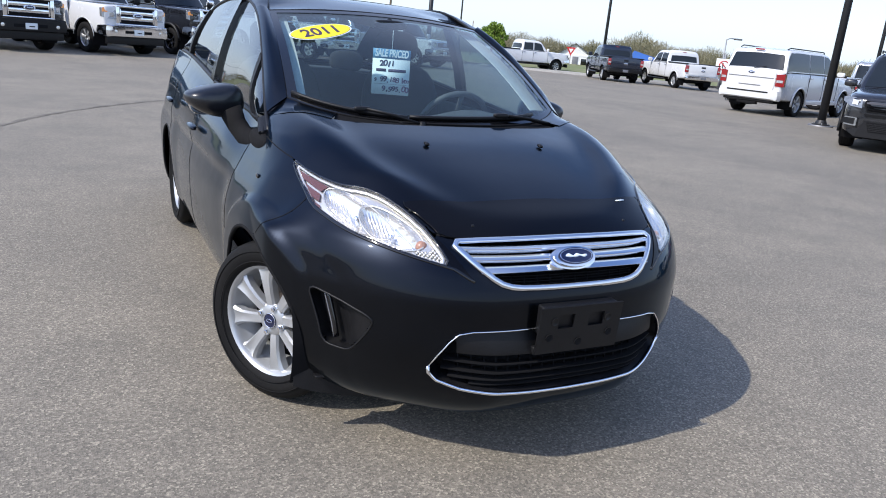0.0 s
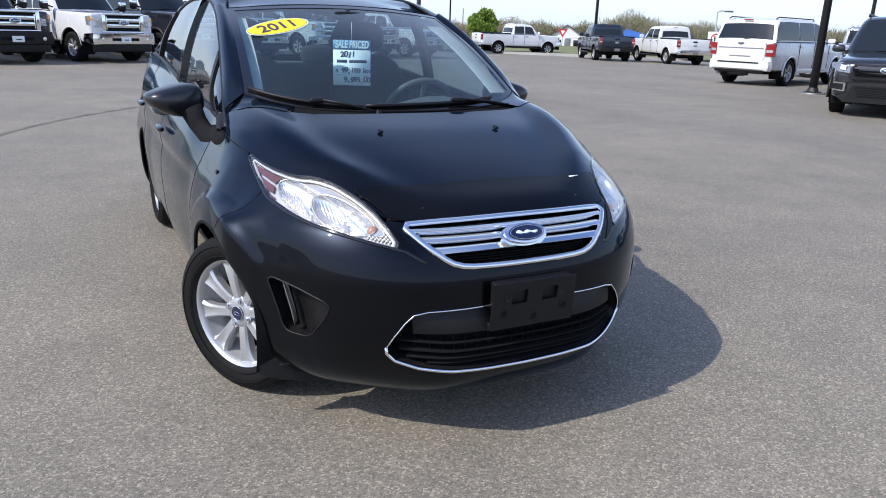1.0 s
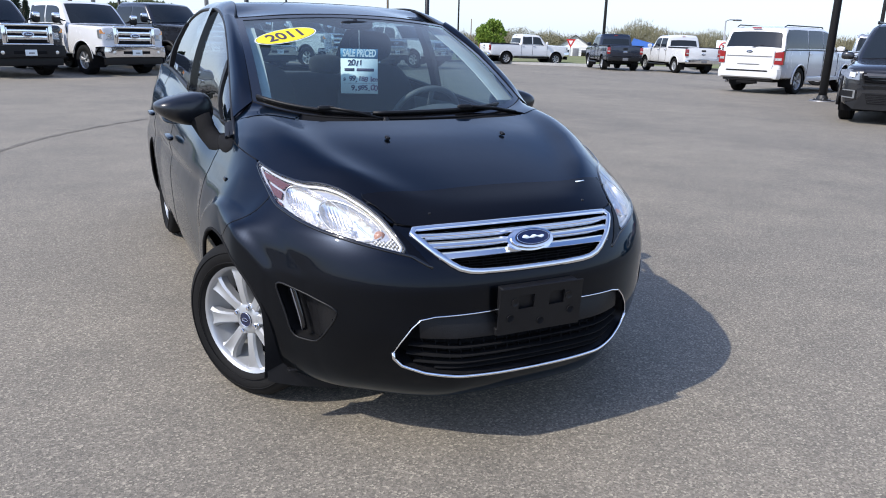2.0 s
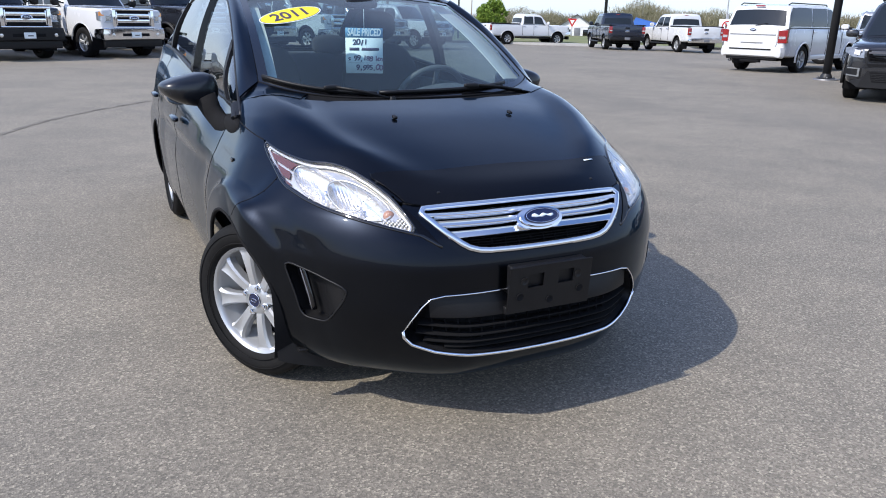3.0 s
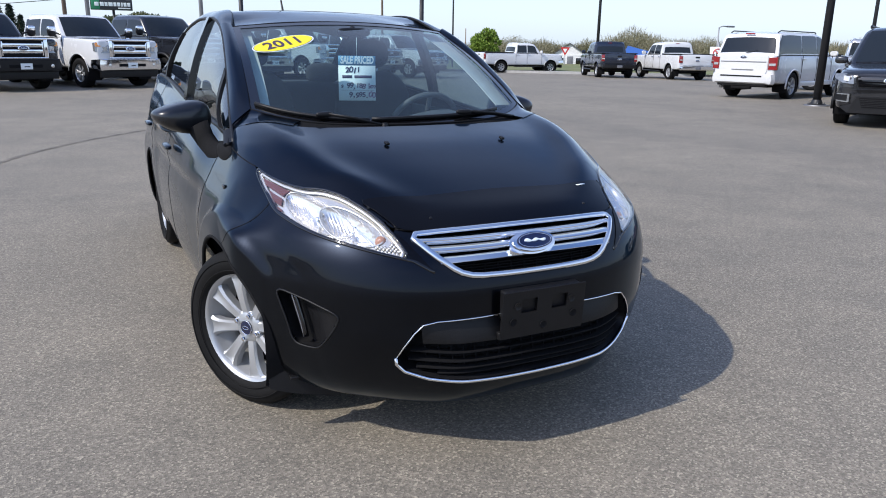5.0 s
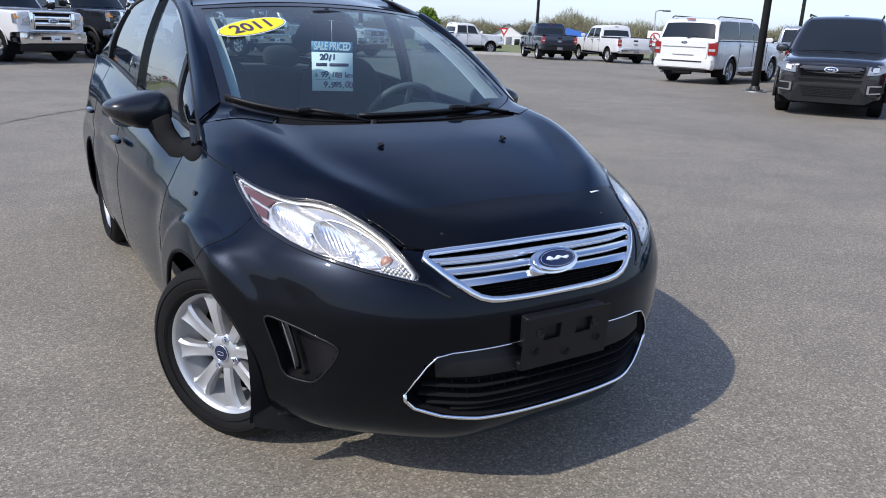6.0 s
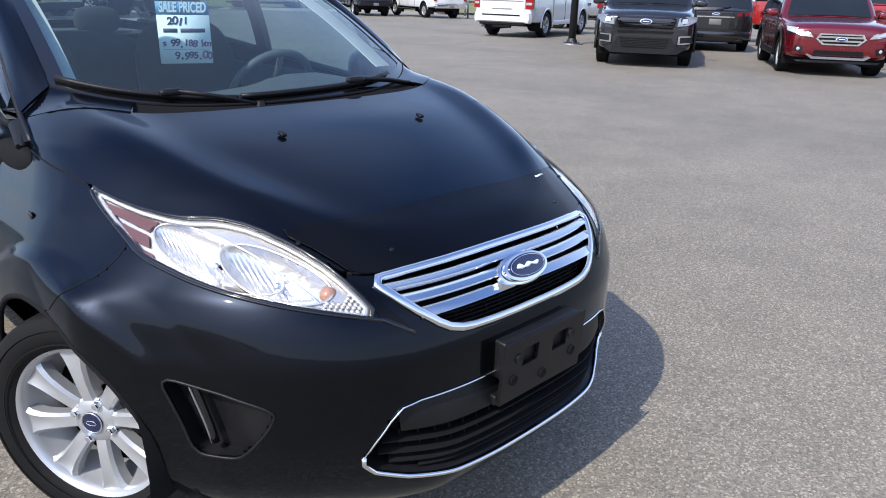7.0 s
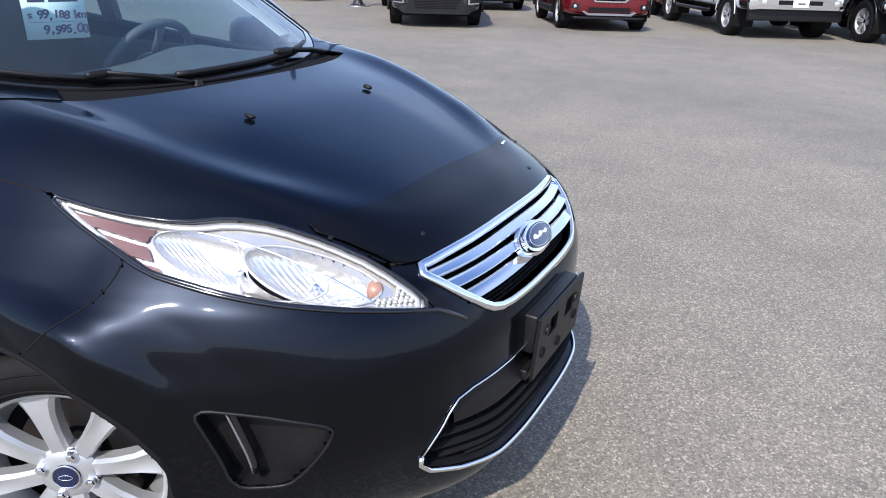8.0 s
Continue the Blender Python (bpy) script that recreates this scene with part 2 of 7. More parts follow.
def letters(name, body, size, material, parent, at, depth=0.0005, bold=0.0, shear=0.0):
    """Built-in font text as a mesh, in its own xy plane at the pose."""
    cu = bpy.data.curves.new(name, "FONT")
    cu.body, cu.size, cu.align_x, cu.align_y = body, size, "CENTER", "CENTER"
    cu.extrude, cu.offset, cu.shear = depth, bold, shear
    tmp = bpy.data.objects.new(name, cu)
    scene.collection.objects.link(tmp)
    bpy.context.view_layer.update()
    me = bpy.data.meshes.new_from_object(tmp.evaluated_get(bpy.context.evaluated_depsgraph_get()))
    bpy.data.objects.remove(tmp)
    me.materials.clear()
    me.materials.append(material)
    ob = new(name, me)
    ob.parent = parent
    ob.matrix_basis = at
    return ob


# ---- the sedan's outer skin: stacked plan outlines from the lip up to the cowl ----
def spl(knots, values, x):
    """A smooth curve through values at the given knots."""
    k, v = np.asarray(knots, float), np.asarray(values, float)
    d = np.diff(v) / np.diff(k)
    m = np.concatenate([[d[0]], (d[:-1] + d[1:]) / 2, [d[-1]]])
    flat = np.concatenate([[False], d[:-1] * d[1:] <= 0, [False]])
    m = np.where(flat, 0.0, m)
    x = np.clip(np.asarray(x, float), k[0], k[-1])
    i = np.clip(np.searchsorted(k, x, side="right") - 1, 0, len(k) - 2)
    h = k[i + 1] - k[i]
    t = (x - k[i]) / h
    return ((2 * t**3 - 3 * t**2 + 1) * v[i] + (t**3 - 2 * t**2 + t) * h * m[i]
            + (3 * t**2 - 2 * t**3) * v[i + 1] + (t**3 - t**2) * h * m[i + 1])


def ease(a, b, x):
    t = np.clip((np.asarray(x, float) - a) / (b - a), 0, 1)
    return t * t * (3 - 2 * t)


LEVELS = range(14)
SKIN_Z = [.165, .185, .24, .33, .45, .56, .64, .70, .745, .80, .855, .905, .95, .990]
SKIN_NOSE = [-.555, -.615, -.675, -.718, -.745, -.745, -.725, -.69, -.64, -.535, -.39, -.24, -.085, .10]
SKIN_HALF = [.70, .745, .78, .80, .81, .815, .81, .795, .777, .76, .744, .727, .71, .695]
SKIN_START = [.1, .1, .1, .1, .1, .1, .1, .1, .12, .15, .19, .24, .32, .42]
SKIN_DROP = [0, 0, 0, 0, 0, 0, 0, 0, 0, 0, .007, .018, .036, .048]
SKIN_TAIL = [3.42, 3.48, 3.54, 3.58, 3.60, 3.60, 3.59, 3.57, 3.55, 3.54, 3.52, 3.46, 3.25, 2.95]
FRONT_COLS, SIDE_COLS, TAIL_COLS = 60, 78, 16
_a = np.linspace(0, 1, 2000) * math.pi / 2
_len = np.concatenate([[0], np.cumsum(np.hypot(np.diff(.81 * np.sin(_a) ** .69), np.diff(.845 * np.cos(_a))))])
ANGLES = np.interp(np.linspace(0, _len[-1], FRONT_COLS + 1), _len, _a)


def skin(c, r):
    """The half skin (x counted outwards): c runs from the nose's middle round to the tail's, r from the lip to the cowl and belt."""
    c, r = np.broadcast_arrays(np.asarray(c, float), np.asarray(r, float))
    z0, nose, half = spl(LEVELS, SKIN_Z, r), spl(LEVELS, SKIN_NOSE, r), spl(LEVELS, SKIN_HALF, r)
    start, drop, tail = spl(LEVELS, SKIN_START, r), spl(LEVELS, SKIN_DROP, r), spl(LEVELS, SKIN_TAIL, r)
    th = np.interp(np.clip(c, 0, FRONT_COLS), np.arange(FRONT_COLS + 1), ANGLES)
    u = np.clip((c - FRONT_COLS) / SIDE_COLS, 0, 1)
    ph = np.clip((c - FRONT_COLS - SIDE_COLS) / TAIL_COLS, 0, 1) * math.pi / 2
    y = start - (start - nose) * np.cos(th) + u * (2.9 - start)
    y = np.where(ph > 0, 2.9 + (tail - 2.9) * np.sin(ph) ** .9, y)
    w = half * np.sin(th) ** .69
    bulge = ease(.25, 1.0, y) * (1 - ease(2.0, 3.0, y)) * .014
    w = w + bulge * ease(0, 4, r) * (1 - .5 * ease(8, 13, r))
    w = w + ease(11, 13, r) * ease(.4, 1.4, y) * .012
    w = w - .022 * ease(1.2, 2.6, y)
    w = w * np.where(ph > 0, np.cos(ph) ** .6, 1)
    # swollen wheel arches, with a crisp upright corner ahead of the front ones
    tall = ease(.3, 2.0, r) * (1 - ease(6.6, 9.2, r))
    w = w + tall * (.034 * ease(-.33, -.17, y) - .026 * ease(.36, .60, y) + .012 * ease(1.95, 2.2, y) - .014 * ease(2.85, 3.1, y)) * np.where(ph > 0, np.cos(ph), 1)
    lip_d = np.hypot(y, z0 - .314)
    w = w + .013 * (1 - ease(.405, .440, lip_d)) * ease(-.40, -.26, y) * ease(1, 3, r)
    edge_y = -.305 + .085 * np.maximum(r - 5.2, 0)
    w = w + .017 * np.clip(1 - np.abs(y - edge_y) / .16, 0, 1) * ease(.8, 2.5, r) * (1 - ease(6.7, 7.6, r)) - .006 * ease(.2, .03, np.abs(y + .36)) * ease(2.5, 4.0, r) * (1 - ease(5.5, 6.5, r))
    # full shoulder along wings and doors
    w = w + ease(-.15, .06, y) * (.024 + .016 * ease(.40, .75, y)) * ease(6.6, 8.4, r) * (1 - ease(8.6 + .9 * ease(.4, .8, y), 11.4 + 1.4 * ease(.4, .8, y), r)) * (1 - ease(2.7, 3.1, y))
    # lower lip pushed out in the middle
    y = y - .056 * (1 - ease(2.9, 4.4, r)) * (1 - ease(.24, .50, w)) * (th < 1.5)
    # rounded crest of the wings beside the bonnet
    rise = ease(7, 13, r) * .14 * ease(.3, 2.7, y) + .028 * ease(9.6, 11.6, r) * np.sin(th) ** 5 * ease(-.34, -.06, y) * (1 - ease(.30, .62, y))
    z = z0 - drop * np.sin(th) ** 8 + rise
    ridge = spl([-.50, -.41, -.28, -.16, 0, .2, .45], [.37, .43, .495, .543, .583, .615, .64], y)
    crease = ease(8.7, 10.2, r) * .026 * np.exp(-((w - ridge) / .085) ** 2) * (1 - ease(.05, .55, y))
    z = z + crease
    return np.stack([w, y, z], -1)


def skin_normal(c, r):
    e = .02
    c = np.clip(np.asarray(c, float), .6, 153.5)
    a = skin(c + e, r) - skin(c - e, r)
    b = skin(c, np.minimum(np.asarray(r) + e, 13)) - skin(c, np.maximum(np.asarray(r) - e, 0))
    n = np.cross(a, b)
    return n / np.maximum(np.linalg.norm(n, axis=-1, keepdims=True), 1e-9)


# ---- pieces cut out of the skin ----
def in_poly(px, py, poly):
    inside = np.zeros(px.shape, bool)
    n = len(poly)
    for i in range(n):
        (x1, y1), (x2, y2) = poly[i], poly[(i + 1) % n]
        cross = ((y1 > py) != (y2 > py)) & (px < (x2 - x1) * (py - y1) / ((y2 - y1) or 1e-12) + x1)
        inside ^= cross
    return inside


def snap(c, r, poly, dc, dr, taken):
    """Draw grid corners that lie near the outline onto it."""
    n = len(poly)
    best, bc, br = np.full(c.shape, 9.0), c.copy(), r.copy()
    for i in range(n):
        (x1, y1), (x2, y2) = poly[i], poly[(i + 1) % n]
        ax, ay, bx, by = x1 / dc, y1 / dr, x2 / dc, y2 / dr
        t = np.clip(((c / dc - ax) * (bx - ax) + (r / dr - ay) * (by - ay)) / max((bx - ax) ** 2 + (by - ay) ** 2, 1e-12), 0, 1)
        qx, qy = ax + t * (bx - ax), ay + t * (by - ay)
        d = np.hypot(c / dc - qx, r / dr - qy)
        hit = d < best
        best, bc, br = np.where(hit, d, best), np.where(hit, qx * dc, bc), np.where(hit, qy * dr, br)
    near = (best < .58) & ~taken
    c, r = np.where(near, bc, c), np.where(near, br, r)
    taken = taken | near
    for x, y in poly:
        d = np.hypot((c - x) / dc, (r - y) / dr)
        i = np.unravel_index(d.argmin(), d.shape)
        if d[i] < .9:
            c[i], r[i], taken[i] = x, y, True
    return c, r, taken


def on_skin(c, r, out=0.0):
    """Points on the whole skin; a negative column is the car's right flank (x below 0)."""
    c = np.asarray(c, float)
    p = skin(np.abs(c), r) + out * skin_normal(np.abs(c), r)
    return p * np.stack([np.where(c < 0, -1.0, 1.0), np.ones_like(c), np.ones_like(c)], -1)


def curved(poly, step=.7):
    """A closed outline with its corners eased by more points."""
    out = []
    n = len(poly)
    for i in range(n):
        a, b = poly[i], poly[(i + 1) % n]
        k = max(1, int(math.hypot((b[0] - a[0]) / 1.0, (b[1] - a[1]) / .25) / step))
        out += [(a[0] + (b[0] - a[0]) * j / k, a[1] + (b[1] - a[1]) * j / k) for j in range(k)]
    return out


def rounded(poly, times=2):
    """Cut the corners of a closed outline."""
    for _ in range(times):
        out = []
        n = len(poly)
        for i in range(n):
            a, b = poly[i], poly[(i + 1) % n]
            out += [(a[0] * .8 + b[0] * .2, a[1] * .8 + b[1] * .2), (a[0] * .2 + b[0] * .8, a[1] * .2 + b[1] * .8)]
        poly = out
    return poly


def flip(poly):
    return [(-c, r) for c, r in poly]


def panel(name, poly, holes, material, parent, dc=.5, dr=.125, out=0.0, depth=.008, label="", solid=True):
    """A panel of the skin inside the outline, less the holes."""
    cs, rs = [p[0] for p in poly], [p[1] for p in poly]
    c0, c1, r0, r1 = min(cs) - dc, max(cs) + dc, max(min(rs) - dr, 0), min(max(rs) + dr, 13)
    ca = np.arange(math.floor(c0 / dc), math.ceil(c1 / dc) + 1) * dc
    ra = np.arange(math.floor(r0 / dr), math.ceil(r1 / dr) + 1) * dr
    c, r = np.meshgrid(ca, np.clip(ra, 0, 13), indexing="ij")
    c, r = c.copy(), r.copy()
    taken = np.zeros(c.shape, bool)
    for outline in [poly] + holes:
        c, r, taken = snap(c, r, outline, dc, dr, taken)
    mc = (c[:-1, :-1] + c[1:, :-1] + c[1:, 1:] + c[:-1, 1:]) / 4
    mr = (r[:-1, :-1] + r[1:, :-1] + r[1:, 1:] + r[:-1, 1:]) / 4
    keep = in_poly(mc, mr, poly)
    for h in holes:
        keep &= ~in_poly(mc, mr, h)
    pts = on_skin(c, r, out(c, r)[..., None] if callable(out) else out).reshape(-1, 3)
    nr = c.shape[1]
    faces, used = [], {}
    for i, j in zip(*np.nonzero(keep)):
        q = [i * nr + j, (i + 1) * nr + j, (i + 1) * nr + j + 1, i * nr + j + 1]
        faces.append([used.setdefault(k, len(used)) for k in q])
    verts = [pts[k] for k in used]
    ob = obj(name, verts, faces, material, parent, label)
    bm = bmesh.new()
    bm.from_mesh(ob.data)
    bmesh.ops.remove_doubles(bm, verts=bm.verts, dist=.0004)
    bmesh.ops.dissolve_degenerate(bm, edges=bm.edges, dist=.0004)
    bm.normal_update()
    bm.to_mesh(ob.data)
    bm.free()
    ob.data.polygons.foreach_set("use_smooth", [True] * len(ob.data.polygons))
    if solid:
        thick(ob, depth, -1.0 if NORMAL_OUT else 1.0)
    return ob


_t = skin(np.array([20.0, 20.2, 20.0]), np.array([4.0, 4.0, 4.1]))
NORMAL_OUT = np.cross(_t[1] - _t[0], _t[2] - _t[0])[1] < 0


def skin_line(name, line, radius, material, parent, out=0.0, closed=False, sides=6, flat=1.0, label="", step=.6):
    pts = curved(line, step)
    if not closed:
        n = len(line)
        pts = []
        for a, b in zip(line[:-1], line[1:]):
            k = max(1, int(math.hypot(b[0] - a[0], (b[1] - a[1]) / .25) / step))
            pts += [(a[0] + (b[0] - a[0]) * j / k, a[1] + (b[1] - a[1]) * j / k) for j in range(k)]
        pts.append(line[-1])
    ps = on_skin([p[0] for p in pts], [p[1] for p in pts], out)
    sg = np.array([-1.0 if p[0] < 0 else 1.0 for p in pts])
    nn = skin_normal(np.abs([p[0] for p in pts]), np.array([p[1] for p in pts]))
    nn[:, 0] *= sg
    return tube(name, [tuple(p) for p in ps], radius, material, parent, sides, closed, flat, [tuple(v) for v in nn])


HEADLAMP = rounded([(44.8, 10.42), (39.2, 9.9), (33.6, 9.63), (29.1, 9.61), (25.8, 9.4), (22.7, 8.93), (20.6, 8.28), (18.1, 6.57), (22.2, 6.86),
                    (27, 7.2), (31.7, 7.58), (36.5, 8.02), (40.4, 8.48), (43.1, 9.28)], 1)
GRILLE = rounded([(18, 7.92), (12.8, 8.05), (4.8, 8.1), (-4.8, 8.1), (-12.8, 8.05), (-18, 7.92), (-15, 6.8), (-11.8, 6.0), (-9.5, 5.8), (-4, 5.76),
                  (4, 5.76), (9.5, 5.8), (11.8, 6.0), (15, 6.8)], 1)
_low = [(0, 4.47), (11.2, 4.38), (15.8, 4.36), (17.4, 4.25), (19.4, 3.8), (20.9, 3.3), (19.8, 3.0), (16.2, 2.75), (9.5, 2.63), (0, 2.6)]
LOWER = rounded(_low + flip(_low[1:-1])[::-1], 1)
FOG = rounded([(39.5, 4.90), (34.3, 4.72), (28.4, 4.42), (29.2, 4.05), (31.8, 3.42), (33, 3.33), (36.8, 3.35), (38.2, 4.17)], 2)
HOOD_SIDE = [(44.8, 10.42), (48.6, 10.60), (53.0, 10.78), (57.0, 10.93), (60.3, 11.06), (60.3, 12.2), (58.6, 13)]
LAMP_TOP = [(44.8, 10.42)] + HEADLAMP[0:12]
HOOD_FRONT = [(19.6, 8.17), (15.3, 8.08), (7, 8.16), (0, 8.18)]
SEAM = [(41.6, 8.82), (47.2, 7.24), (50.2, 6.33), (53.4, 5.6)]
WHEEL_R, AXLE_Z, BASE = .302, .302, 2.489


def arch(cy, radius, lo, hi):
    """The wheel arch, as an outline on the skin."""
    cc, rr = np.meshgrid(np.linspace(lo, hi, 420), np.linspace(0, 10, 420), indexing="ij")
    p = skin(cc, rr)
    out = []
    for k in range(37):
        a = math.pi * (-.16 + 1.32 * k / 36)
        y, z = cy + radius * math.cos(a), AXLE_Z + .012 + radius * math.sin(a)
        d = (p[..., 1] - y) ** 2 + (p[..., 2] - z) ** 2
        i = np.unravel_index(d.argmin(), d.shape)
        if z > .17:
            out.append((float(cc[i]), float(rr[i])))
    return out


def col_at(y, r):
    """The column of the flank at that place along the car."""
    st = float(spl(LEVELS, SKIN_START, r))
    return FRONT_COLS + SIDE_COLS * (y - st) / (2.9 - st)


ARCH_F, ARCH_R = arch(0.0, .324, 30, 90), arch(BASE, .324, 100, 153)
ARCH_F = [(ARCH_F[0][0], 0)] + ARCH_F + [(ARCH_F[-1][0], 0)]
ARCH_R = [(ARCH_R[0][0], 0)] + ARCH_R + [(ARCH_R[-1][0], 0)]

sedan = thing("sedan", "black four-door sedan with chrome grille, parked on worn asphalt", "car")
P = M["black_paint"]


def upright(y, r0, r1, n=14):
    return [(col_at(y, r0 + (r1 - r0) * k / n), r0 + (r1 - r0) * k / n) for k in range(n + 1)]


# bonnet
_half = HOOD_FRONT[::-1] + LAMP_TOP[::-1][1:] + HOOD_SIDE[1:]
hood = panel("hood", _half + flip(_half)[::-1], [], P, sedan, dc=.5, dr=.08, label="glossy black bonnet")
# front bumper, round to the wheel arches
_half = [(19.6, 8.17)] + HEADLAMP[12:25] + SEAM + [(60, 5.4), (60, 0)]
_front = [(0, 8.18), (7, 8.16), (15.3, 8.08)] + _half
bumper = panel("front_bumper", _front + flip(_front[1:])[::-1], [GRILLE, LOWER, FOG, flip(FOG), ARCH_F, flip(ARCH_F)], P, sedan, dc=.5, dr=.1, label="black painted front bumper")
for sd in (1, -1):
    f = (lambda poly: poly) if sd > 0 else flip
    # wing, doors, quarter
    wing = HOOD_SIDE + upright(.42, 13, 0) + [(60, 0), (60, 5.4)] + SEAM[::-1] + HEADLAMP[25:27]
    panel("fender", f(wing), [f(ARCH_F)], P, sedan, dc=.4, dr=.08)
    panel("front_door", f(upright(.42, .9, 13) + upright(1.42, 13, .9)), [], P, sedan, dc=1.5, dr=.25)
    panel("rear_door", f(upright(1.42, .9, 13) + upright(2.30, 13, .9)), [f(ARCH_R)], P, sedan, dc=1.5, dr=.25)
    panel("sill", f(upright(.42, 0, .9, 3) + upright(2.30, .9, 0, 3)), [f(ARCH_R)], P, sedan, dc=1.5, dr=.2)
    panel("rear_quarter", f(upright(2.30, 0, 13) + [(154, 13), (154, 0)]), [f(ARCH_R)], P, sedan, dc=1, dr=.25)
    for y0 in (.42, 1.42, 2.30):
        skin_line("door_gap", f(upright(y0, .9, 13)), .0022, M["matte"], sedan, .0006, flat=.3, step=.25)
    skin_line("sill_gap", f([(col_at(.42 + (1.88) * k / 12, .9), .9) for k in range(13)]), .0022, M["matte"], sedan)
    skin_line("hood_gap", f(HOOD_SIDE[:5]), .0024, M["matte"], sedan, -.0002, flat=.3, step=.15)
    skin_line("bumper_gap", f(SEAM[:3] + [(51.0, 6.1)]), .0018, M["matte"], sedan, .0004, flat=.3, step=.12)
    # rolled arch edge and dark liner
    for A, cy in ((ARCH_F, 0.0), (ARCH_R, BASE)):
        skin_line("arch_edge", f(A[1:-1]), .008, M["matte"], sedan, -.005)
        vs, fs = [], []
        for k in range(25):
            a = math.pi * (-.12 + 1.24 * k / 24)
            for w in (.80, .50):
                vs.append((sd * w if w < .7 else sd * (.80 - .03), cy + .331 * math.cos(a), AXLE_Z + .012 + .331 * math.sin(a)))
        fs = [(2 * k, 2 * k + 1, 2 * k + 3, 2 * k + 2) for k in range(24)]
        vs += [(sd * .5, cy, AXLE_Z)]
        fs += [(2 * k + 1, len(vs) - 1, 2 * k + 3) for k in range(24)]
        obj("arch_liner", vs, fs, M["matte"], sedan)
skin_line("hood_front_gap", HOOD_FRONT + flip(HOOD_FRONT[:-1])[::-1], .003, M["matte"], sedan)

# dark box inside, so that no light leaks through the openings
box("underbody", -.46, .46, -.42, 3.3, .19, .30, M["matte"], sedan, .03)
box("engine_bay", -.44, .44, -.50, .30, .30, .66, M["matte"], sedan, .03)


def face_front(p, n):
    """A pose whose z axis points along n, with its y axis upwards."""
    n = Vector(n).normalized()
    x = Vector((0, 0, 1)).cross(n).normalized()
    y = n.cross(x)
    m = Matrix((x, y, n)).transposed().to_4x4()
    return Matrix.Translation(p) @ m


# headlamps
def lamp_point(c, r, sd, out):
    p = on_skin([sd * c], [r], out)[0]
    return Vector(p)


BOWLS = ((31.9, 8.62, 6.0, .80, .036), (26.4, 8.20, 4.7, .82, .046))
LEAN = .070


def bowl_edge(k, grow=1.0, steps=56):
    c0, r0, ca, ra, _ = BOWLS[k]
    turn = (2 * math.pi * q / steps for q in range(steps))
    return [(c0 + grow * ca * math.cos(a), r0 + LEAN * grow * ca * math.cos(a) + grow * ra * math.sin(a)) for a in turn]


def bowl_depth(k):
    """Depth of one reflector bowl under the lens, fluted in tall narrow facets away from its middle."""
    c0, r0, ca, ra, deep = BOWLS[k]

    def depth(c, r):
        c = np.abs(c)
        q = np.hypot((c - c0) / ca, (r - r0 - LEAN * (c - c0)) / ra)
        inside = np.clip(1 - q * q, 0, 1)
        side = (c - c0) / ca
        saw = ((c / (.48 if k == 0 else .62) - .30 * r) % 1 - .5)
        flute = .0042 * saw * ease(.18, .34, np.abs(side) if k == 0 else side + .45) * np.sqrt(inside)
        step = .003 * np.floor((r - r0) / .22) * (k == 1) * (side < -.1) * np.sqrt(inside)
        return -.016 - deep * inside ** .6 + flute + step
    return depth


